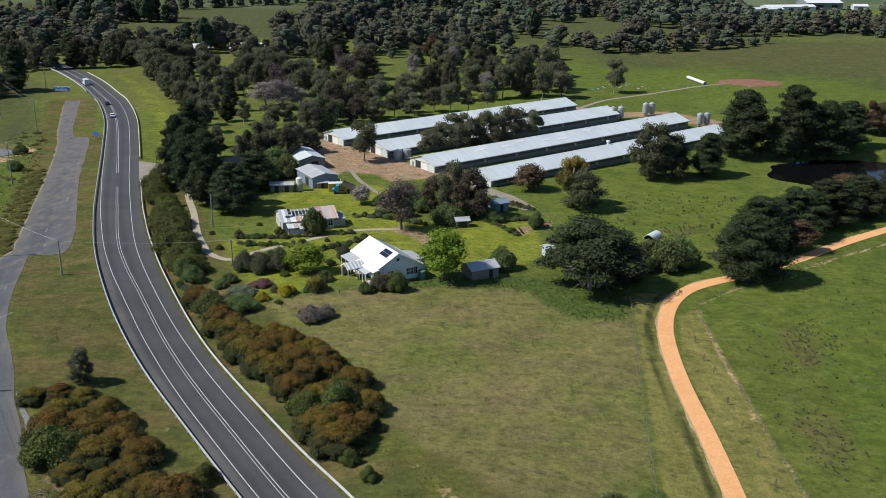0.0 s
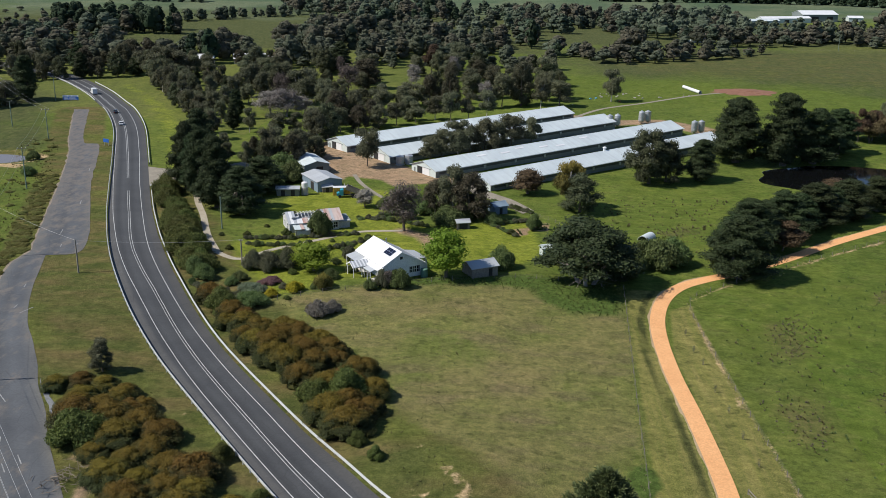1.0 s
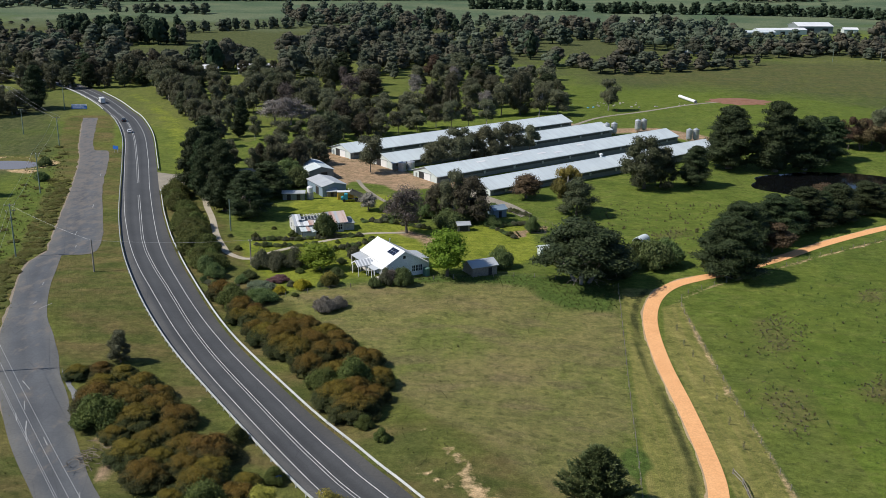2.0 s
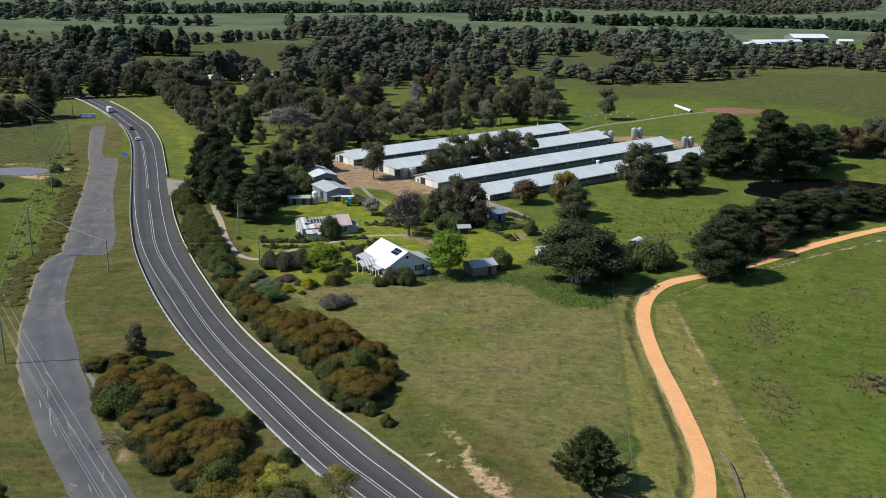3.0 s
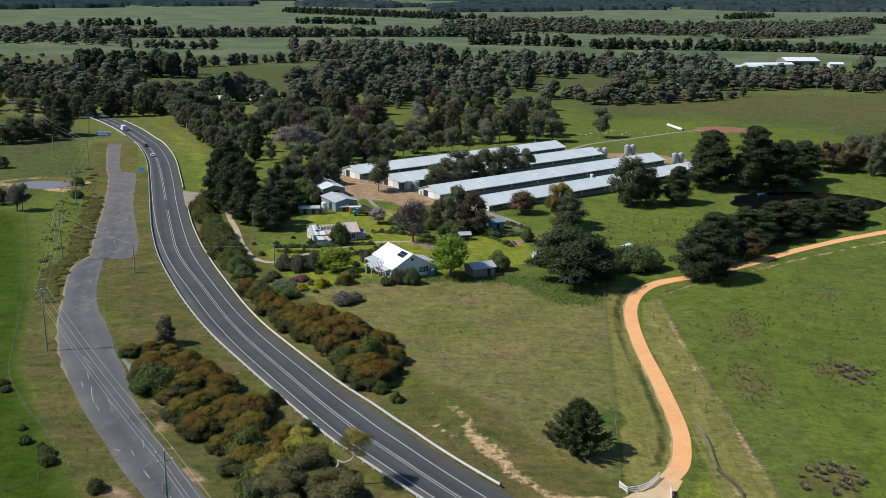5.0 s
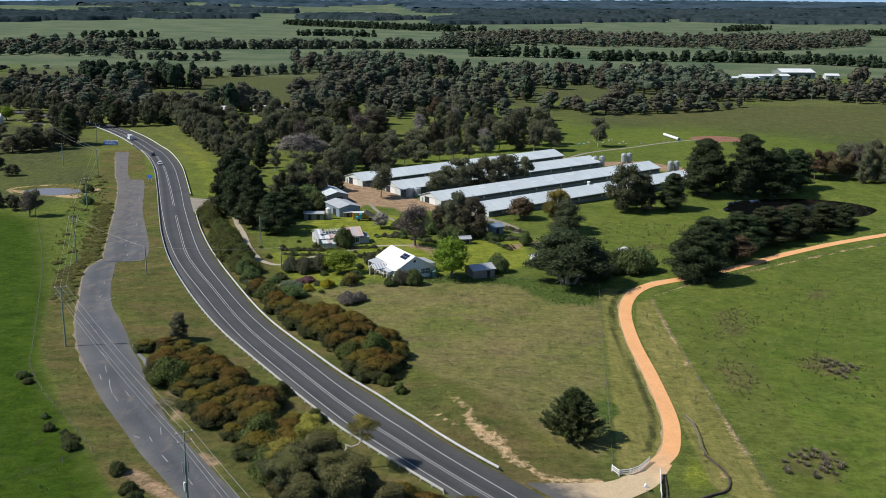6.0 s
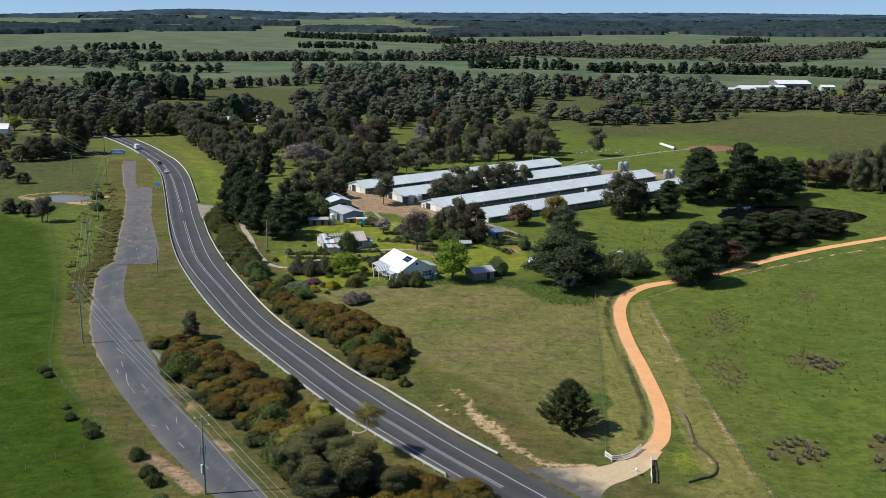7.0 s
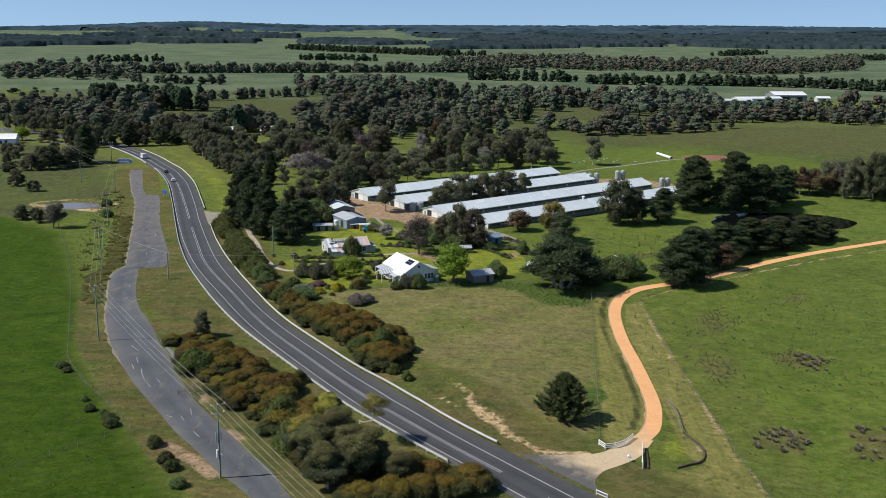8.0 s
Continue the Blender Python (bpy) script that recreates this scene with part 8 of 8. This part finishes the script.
def tip_truck():
    root = thing("tip_truck", "old teal tip truck with its rusty tray raised on the grass", "truck", Matrix.Translation(at(-40.5, 302.8)) @ Matrix.Rotation(radians(188), 4, "Z"))
    part("chassis", block(-3.4, 3.2, -0.45, 0.45, 0.6, 0.9), "dark", root)
    cab = prism([(1.2, 0.7), (3.4, 0.7), (3.4, 1.5), (2.6, 1.65), (2.2, 2.6), (1.2, 2.6)], -1.1, 1.1, "y")
    bmesh.ops.bevel(cab, geom=cab.edges[:], offset=0.08, segments=2, affect="EDGES")
    part("cab", cab, "teal", root, "teal painted cab")
    part("windscreen", prism([(2.58, 1.7), (2.64, 1.72), (2.32, 2.5), (2.26, 2.48)], -0.95, 0.95, "y"), "glass", root)
    bm = prism([(-3.6, 0), (0.9, 0), (0.9, 1.3), (0.8, 1.3), (0.8, 0.12), (-3.5, 0.12), (-3.5, 0.9), (-3.6, 0.9)], -1.2, 1.2, "y")
    bmesh.ops.rotate(bm, cent=(-3.4, 0, 0), matrix=Matrix.Rotation(radians(-24), 3, "Y"), verts=bm.verts[:])
    bmesh.ops.translate(bm, vec=(0, 0, 1.0), verts=bm.verts[:])
    part("tray", bm, "timber", root, "raised brown tipping tray")
    for s in (-1, 1):
        bm = block(-3.6, 0.9, s * 1.2 - 0.04, s * 1.2 + 0.04, 0.0, 1.3)
        bmesh.ops.rotate(bm, cent=(-3.4, 0, 0), matrix=Matrix.Rotation(radians(-24), 3, "Y"), verts=bm.verts[:])
        bmesh.ops.translate(bm, vec=(0, 0, 1.02), verts=bm.verts[:])
        part("tray_side", bm, "timber", root)
    part("headboard", block(0.75, 0.85, -1.0, 1.0, 2.9, 4.2, 0.02), "white_roof", root, "upright white board above the cab")
    part("tray_hoist", block(-1.2, -0.9, -0.15, 0.15, 0.8, 2.0), "galv", root)
    for x in (2.4, -1.6, -2.7):
        for s in (-1, 1):
            bm = lathe([(0.2, -0.15), (0.5, -0.15), (0.5, 0.15), (0.2, 0.15)], 16)
            bmesh.ops.rotate(bm, cent=(0, 0, 0), matrix=Matrix.Rotation(math.pi / 2, 3, "X"), verts=bm.verts[:])
            part("wheel", bm, "tyre", root).location = (x, s * 0.95, 0.5)
    root = thing("storage_container", "ochre yellow storage container behind the truck", "container", Matrix.Translation(at(-42.5, 305.8)) @ Matrix.Rotation(radians(10), 4, "Z"))
    part("body", block(-3, 3, -1.2, 1.2, 0, 2.5, 0.05), "yellow", root)
    for k in range(9):
        part("rib", block(-2.8 + k * 0.7, -2.65 + k * 0.7, -1.26, -1.2, 0.1, 2.4), "yellow", root)
    part("roof", block(-3.02, 3.02, -1.22, 1.22, 2.5, 2.56), "white_roof", root)


tip_truck()

# white pipe, tarpaulins and boulders in the back paddock
heap = Heap()
heap.tube([(112.2, 545, float(land(112, 545)) + 0.9), (114.5, 535, float(land(114, 535)) + 0.9), (117, 525, float(land(117, 525)) + 0.9)], [0.85, 0.85, 0.85], 14)
tagged(part("white_pipe", heap.mesh("white_pipe", "white_roof", True)), "long white pipe lying on the paddock grass", "pipe")
rng = random.Random(12)
for k in range(26):
    x, y = rng.uniform(62, 112), rng.uniform(505, 524)
    bm = bmesh.new()
    bmesh.ops.create_icosphere(bm, subdivisions=2, radius=rng.uniform(0.25, 0.7))
    for v in bm.verts:
        v.co *= rng.uniform(0.8, 1.2)
        v.co.z *= 0.6
    if k < 3:
        tagged(part("tarpaulin", bm, ("plastic_red", "plastic_blue", "plastic_blue")[k]), "crumpled " + ("red", "pale blue", "pale blue")[k] + " tarpaulin on the paddock grass", "tarpaulin").location = at((71, 57, 60)[k], (497, 503, 505)[k], 0.2)
    else:
        tagged(part("boulder", bm, "rubble"), "grey boulder in a heap on the grass", "boulder", "boulders in the paddock").location = at(x, y, 0.1)
heap = Heap()
t, r = np.meshgrid(np.linspace(0, 2 * np.pi, 40, endpoint=False), np.linspace(0, 1, 9))
rag = np.array([noise.noise(Vector((3 * math.cos(q), 3 * math.sin(q), 4))) for q in t.ravel()]).reshape(t.shape)
px, py = 143 + r * (19 + 6 * rag) * np.cos(t), 535 + r * (13 + 5 * rag) * np.sin(t)
pz = land(px, py) + 0.9 * (1 - r) * (0.4 + np.array([abs(noise.noise(Vector((a * 0.25, b * 0.25, 1)))) for a, b in zip(px.ravel(), py.ravel())]).reshape(t.shape)) + 0.25 * (1 - r) - 0.02 - 0.5 * (r > 0.99)
i, j = np.meshgrid(np.arange(8), np.arange(40), indexing="ij")
heap.put(np.stack([px, py, pz], -1).reshape(-1, 3), np.stack([i * 40 + j, (i + 1) * 40 + j, (i + 1) * 40 + (j + 1) % 40, i * 40 + (j + 1) % 40], -1).reshape(-1, 4))
tagged(part("earth_mound", heap.mesh("earth_mound", "red_earth")), "low spread heap of dark red earth in the paddock", "earth heap")

# branches and clay heap beside the old road
rng2 = np.random.default_rng(8)
heap = Heap()
for _ in range(60):
    c = np.array([-61 + rng2.normal() * 1.6, 133.5 + rng2.normal() * 2.0])
    d = rng2.normal(size=3) * np.array([1, 1, 0.25])
    d /= np.linalg.norm(d)
    p = np.array([*c, float(land(*c)) + 0.25 + 0.35 * abs(rng2.normal())])
    heap.tube([p - d * 0.9, p, p + d * 0.9], [0.03, 0.06, 0.03], 4)
tagged(part("brush_pile", heap.mesh("brush_pile", "bark")), "pile of cut brown branches beside the old road", "brush pile")

# ---------------------------------------------------------------- tussocks and rough grass


def tussocks(name, spots, label, material, blades=14, size=0.9):
    """Clumps of rushes or rough grass in one piece. spots: x, y, size."""
    rng = np.random.default_rng(len(spots))
    heap = Heap()
    for x, y, s in spots:
        z = float(land(x, y))
        a = rng.random(blades) * 6.283
        out = s * size * (0.25 + 0.5 * rng.random(blades))
        up = s * size * (0.35 + 0.5 * rng.random(blades))
        c = np.array([x, y, z]) + np.stack([np.cos(a), np.sin(a), 0 * a], 1) * (0.35 * out)[:, None]
        tip = np.array([x, y, z]) + np.stack([np.cos(a) * out, np.sin(a) * out, up], 1)
        w = np.stack([-np.sin(a), np.cos(a), 0 * a], 1) * (0.16 * s * size * min(1, (20 / blades) ** 0.5))
        q = np.stack([c - w, c + w, tip + 0.4 * w, tip - 0.4 * w], 1)
        q[:, 0, 2] -= 0.1
        q[:, 1, 2] -= 0.1
        heap.put(q.reshape(-1, 3), np.arange(blades * 4).reshape(-1, 4))
    tagged(part(name, heap.mesh(name, material)), label, "grass", kind="stuff")


def sprinkle(poly, n, seed, lo, hi):
    rng = random.Random(seed)
    xs, ys = [p[0] for p in poly], [p[1] for p in poly]
    out = []
    while len(out) < n:
        x, y = rng.uniform(min(xs), max(xs)), rng.uniform(min(ys), max(ys))
        if inside(poly, np.array(x), np.array(y)):
            out.append((x, y, rng.uniform(lo, hi)))
    return out


rushes = []
for k, (poly, n) in enumerate(((((56, 121), (64, 128), (71, 127), (66, 115), (57, 117)), 95), (((84, 179), (92, 173), (86, 164), (81, 172)), 70), (((80, 131), (96, 131), (90, 108), (76, 114)), 120))):
    rushes += sprinkle(poly, n // 3, 30 + k, 1.6, 3.0)
for poly, n in ((((53, 170), (59, 177), (68, 173), (64, 158.5), (58, 152), (54.5, 156.6)), 45), (((75.6, 174.5), (84, 183), (86, 174), (79, 171)), 35), (((66, 209), (74.7, 215), (76, 205), (70, 193), (61, 189)), 70), (((97, 231), (105, 234), (101, 224), (95, 224)), 26), (((51, 276), (62, 284), (66, 277), (55.6, 268.5)), 50)):
    rushes += sprinkle(poly, n, 39, 0.5, 1.0)
tufts = []
for poly, n in ((((53, 170), (59, 177), (68, 173), (64, 158.5), (58, 152), (54.5, 156.6)), 130), (((75.6, 174.5), (84, 184), (88, 174), (80, 166)), 90), (((64, 209), (74.7, 216), (78, 205), (71, 192), (61, 189)), 190), (((95, 231), (106, 236), (103, 222), (94, 222)), 60), (((48, 276), (62, 286), (68, 277), (55.6, 266)), 120)):
    tufts += sprinkle(poly, n // 2, 53, 0.25, 0.6)
tussocks("brown_tufts", tufts, "russet-brown tufts standing in the green pasture", "russet_grass", 12, 0.8)
tussocks("rushes", rushes, "grey-brown rush tussocks in the green paddock", "rush", 70, 0.4)
dots = sprinkle([(56, 150), (100, 150), (92, 200), (62, 215), (55, 200)], 60, 40, 0.35, 0.75) + sprinkle([(54, 95), (110, 100), (130, 230), (60, 215)], 60, 41, 0.3, 0.6) + sprinkle([(30, 270), (70, 290), (85, 320), (40, 310)], 120, 42, 0.4, 0.8) + sprinkle([(60, 255), (78, 270), (70, 290), (50, 275)], 60, 43, 0.4, 0.9)
tussocks("paddock_tussocks", dots, "scattered dark tussocks in the pasture", "reed", 12, 1.0)
edge = [(x + random.gauss(0, 0.3), y + random.gauss(0, 0.3), random.uniform(0.25, 0.6)) for x, y in spline(FENCE_B, 1.2)] + [(x + random.gauss(0, 0.3), y + random.gauss(0, 0.3), random.uniform(0.25, 0.5)) for x, y in spline(FENCE_A, 2.0)]
tussocks("fence_grass", edge, "dry long grass along the fence lines", "straw", 9, 0.7)
tussocks("field_weeds", sprinkle(FIELD, 1500, 44, 0.15, 0.4), "dry weeds in the unmown field", "reed", 8, 0.8)
tussocks("bank_weeds", sprinkle(WEEDS, 700, 45, 0.3, 0.75), "rank green weeds below the garden fence", "weed", 10, 0.7)
tussocks("verge_weeds", sprinkle([(-96, 205), (-95, 222), (-72, 182), (-66, 172), (-79, 174)], 80, 46, 0.15, 0.3), "rough verge grass", "reed", 8, 0.9)

tussocks("verge_tussocks", sprinkle([(-118, 212), (-108, 190), (-98, 160), (-80, 132), (-62, 110), (-50, 92), (-40, 88), (-56, 110), (-77, 141), (-93, 170), (-106, 204)], 260, 47, 0.15, 0.35) + sprinkle([(-95, 200), (-101, 222), (-84, 208), (-58, 170), (-28, 126), (-12, 106), (-26, 122), (-40, 140), (-66, 170), (-80, 176)], 260, 48, 0.12, 0.3)
         + sprinkle([(-50, 196), (-14, 142), (4, 117), (16, 108), (8, 118), (-6, 134), (-14, 152), (-30, 180)], 260, 49, 0.15, 0.4), "rough olive grass on the road verges", "rank_grass", 9, 0.9)
tussocks("dark_tufts", sprinkle([(56, 150), (100, 150), (130, 240), (95, 245), (62, 220), (54, 200)], 320, 50, 0.25, 0.6) + sprinkle([(54, 90), (110, 95), (100, 150), (55, 150)], 160, 51, 0.2, 0.5) + sprinkle([(-130, 190), (-100, 140), (-66, 104), (-50, 80), (-90, 70), (-160, 160)], 110, 52, 0.25, 0.6), "small dark tufts in the pasture", "shrub", 10, 0.9)
# vegetable rows in the kitchen garden
for n, (p, q, kind) in enumerate((((15.2, 277.6), (21.3, 278.9), "weed"), ((15.9, 275.0), (20.8, 275.8), "shrub"), ((16.4, 273.4), (20.2, 273.6), "weed"), ((12.2, 272.2), (13.2, 267.2), "shrub"))):
    row = [(p[0] + (q[0] - p[0]) * f + random.gauss(0, 0.1), p[1] + (q[1] - p[1]) * f + random.gauss(0, 0.1), random.uniform(0.4, 0.7)) for f in np.linspace(0, 1, 14)]
    tussocks("vegetable_row", row, "row of leafy green vegetables in dark soil", kind, 14, 1.0)
for p, q in (((4.3, 276.9), (11.5, 265.7)), ((5.8, 276.5), (14.8, 281.6)), ((10, 297), (17, 291))):
    for f in np.linspace(0, 1, 7):
        put((SHRUBS + LOOSE)[random.randrange(5)], p[0] + (q[0] - p[0]) * f, p[1] + (q[1] - p[1]) * f, random.uniform(0.7, 1.3), random.uniform(0.9, 1.4), BUSHY)
# garden flowers and low hedges
for k, (x, y, h, r, kind) in enumerate(((-41.0, 215.5, 2.2, 2.2, 0), (-46.0, 212.5, 1.6, 1.6, 0), (-51, 215.5, 1.7, 3.4, 2), (-33.0, 201.5, 3.1, 3.0, 3), (-30.5, 203, 2.2, 2.0, 3), (-47.5, 220.5, 1.5, 2.2, 4), (-34.8, 217.5, 3.4, 2.3, 1), (-49.5, 219, 1.2, 1.5, 4))):
    proto = (("yellow_flower", "yellow flowering garden shrub"), ("golden", "thin yellow-green garden shrub"), ("sage", "grey-green low sprawling garden shrub"), ("thicket", "bare brown-grey thicket by the garden edge"), ("pink", "low garden shrub with dull pink flowers"))[kind]
    ob = build_tree("bare_thicket" if kind == 3 else "flower_shrub", "mound", 120 + k, proto[1], "shrub", proto[0])
    ob.matrix_basis = Matrix.LocRotScale(at(x, y), None, (r / 3.2, r / 3.2, h / 3.0))
for line, h in (([(-62, 255), (-52, 256), (-42, 258.5), (-33, 262)], 1.1), ([(-60, 250), (-50, 249.5), (-44, 252)], 1.2), ([(-14, 272), (-24, 277), (-34, 279)], 1.3), ([(-40, 246), (-34, 250), (-28, 258)], 1.4), ([(-16, 289), (-5, 291), (4, 285)], 2.0), ([(-28, 281), (-18, 290)], 1.6), ([(-66, 219), (-60, 214), (-50, 210)], 1.5)):
    for x, y in spline(line, 1.3):
        put((SHRUBS + LOOSE)[random.randrange(5)], x + random.gauss(0, 0.35), y + random.gauss(0, 0.35), 0.75 * h * random.uniform(0.6, 1.4), random.uniform(0.8, 1.3), BUSHY)

for k, (x, y) in enumerate(scatter([(-71, 256), (-58, 268), (-47, 258), (-35.4, 258), (-33, 240), (-28, 226), (-39.6, 211), (-49, 206), (-60, 222), (-71, 243)], 6.6, 61, lambda x, y: gap(HOUSE_PATH, np.array(x), np.array(y)) > 2.0 and not inside([(-66, 240), (-57, 234), (-43, 226), (-47, 212), (-56, 213), (-64, 229)], np.array(x), np.array(y)))):
    big = random.uniform(0.5, 1.2)
    put((SHRUBS + HEDGES + LOOSE)[k % 8], x, y, 1.5 * big, 1.5 * big, BUSHY)
for k, (x, y) in enumerate(scatter([(-28, 292), (-14, 296), (8, 294), (6, 276), (-10, 274), (-26, 282)], 5.5, 62)):
    put((SHRUBS + [RUSSET[0]])[k % 3], x, y, random.uniform(2, 4), random.uniform(1.8, 3.0), BUSHY)
for k, (x, y) in enumerate(scatter([(22, 258), (40, 248), (44, 240), (36, 232), (22, 240)], 4.5, 63)):
    put(SHRUBS[k % 3], x, y, random.uniform(2.5, 5), random.uniform(2, 3.5), BUSHY)
for k, (x, y) in enumerate(scatter([(-115, 224), (-120, 240), (-131, 272), (-146, 322), (-160, 362), (-170, 385), (-178, 380), (-158, 325), (-137, 262), (-124, 226), (-118, 215)], 7.0, 64)):
    big = random.uniform(0.5, 1.2)
    put(BRAMBLE[k % 2], x, y, 0.7 * big, 1.6 * big, BUSHY)
for row in range(3):
    for k, (x, y) in enumerate(offset(spline(OLD_LEFT[11:18], 2.3), -2.6 - 1.9 * row)):
        big = random.uniform(0.6, 1.15) * (1.0, 0.85, 0.6)[row]
        put(BRAMBLE[k % 2], x + random.gauss(0, 0.5), y + random.gauss(0, 0.5), 0.6 * big, 1.6 * big, BUSHY)
rank = [p for p in sprinkle([(-114, 222), (-119, 240), (-129.5, 272), (-144, 322), (-158, 362), (-168, 385), (-180, 380), (-160, 325), (-139, 262), (-126, 226), (-118, 212)], 450, 65, 0.25, 0.7)]
tussocks("rank_grass", rank, "rank olive-yellow grass along the old road", "rank_grass", 9, 1.0)
for x, y in ((45.5, 199.8), (45.5, 191.4), (46.2, 185.7), (45.9, 173.6), (46.5, 165.5), (46.6, 156), (46.9, 147)):
    root = thing("sapling", "thin young sapling in mown grass with a stake", "sapling", Matrix.Translation(at(x, y)), "saplings beside the drive")
    stem, tuft = Heap(), Heap()
    stem.tube([(0, 0, -0.2), (0.03, 0.02, 0.6), (0.05, 0, 1.3)], [0.035, 0.03, 0.015], 5)
    srng = np.random.default_rng(int(x * 100 + y))
    tuft.put(*leaves(srng, [(0.03, 0, 0.6, 0.22, 1.2), (0.05, 0, 1.0, 0.28, 1.2), (0.05, 0, 1.35, 0.18, 1.4)], 24, 0.09, 0.0, 2.0, -0.8, 0.2))
    part("stem", stem.mesh("stem", "bark"), None, root)
    part("leaves", tuft.mesh("leaves", "loose"), None, root)
    part("stake", block(0.18, 0.22, -0.02, 0.02, -0.3, 1.1), "timber", root)
# the plants from which the others were copied are not part of the place
for proto in GUMS + CYPRESSES + WATTLES + HEDGES + SHRUBS + FRESH + RUSSET + BARE + BRAMBLE + OLIVE + DENSE + LOOSE + [SPREAD, DEAD, YOUNG, GOLDEN, RUDDY, SILVER]:
    for ob in (*proto.children_recursive, proto):
        bpy.data.objects.remove(ob)
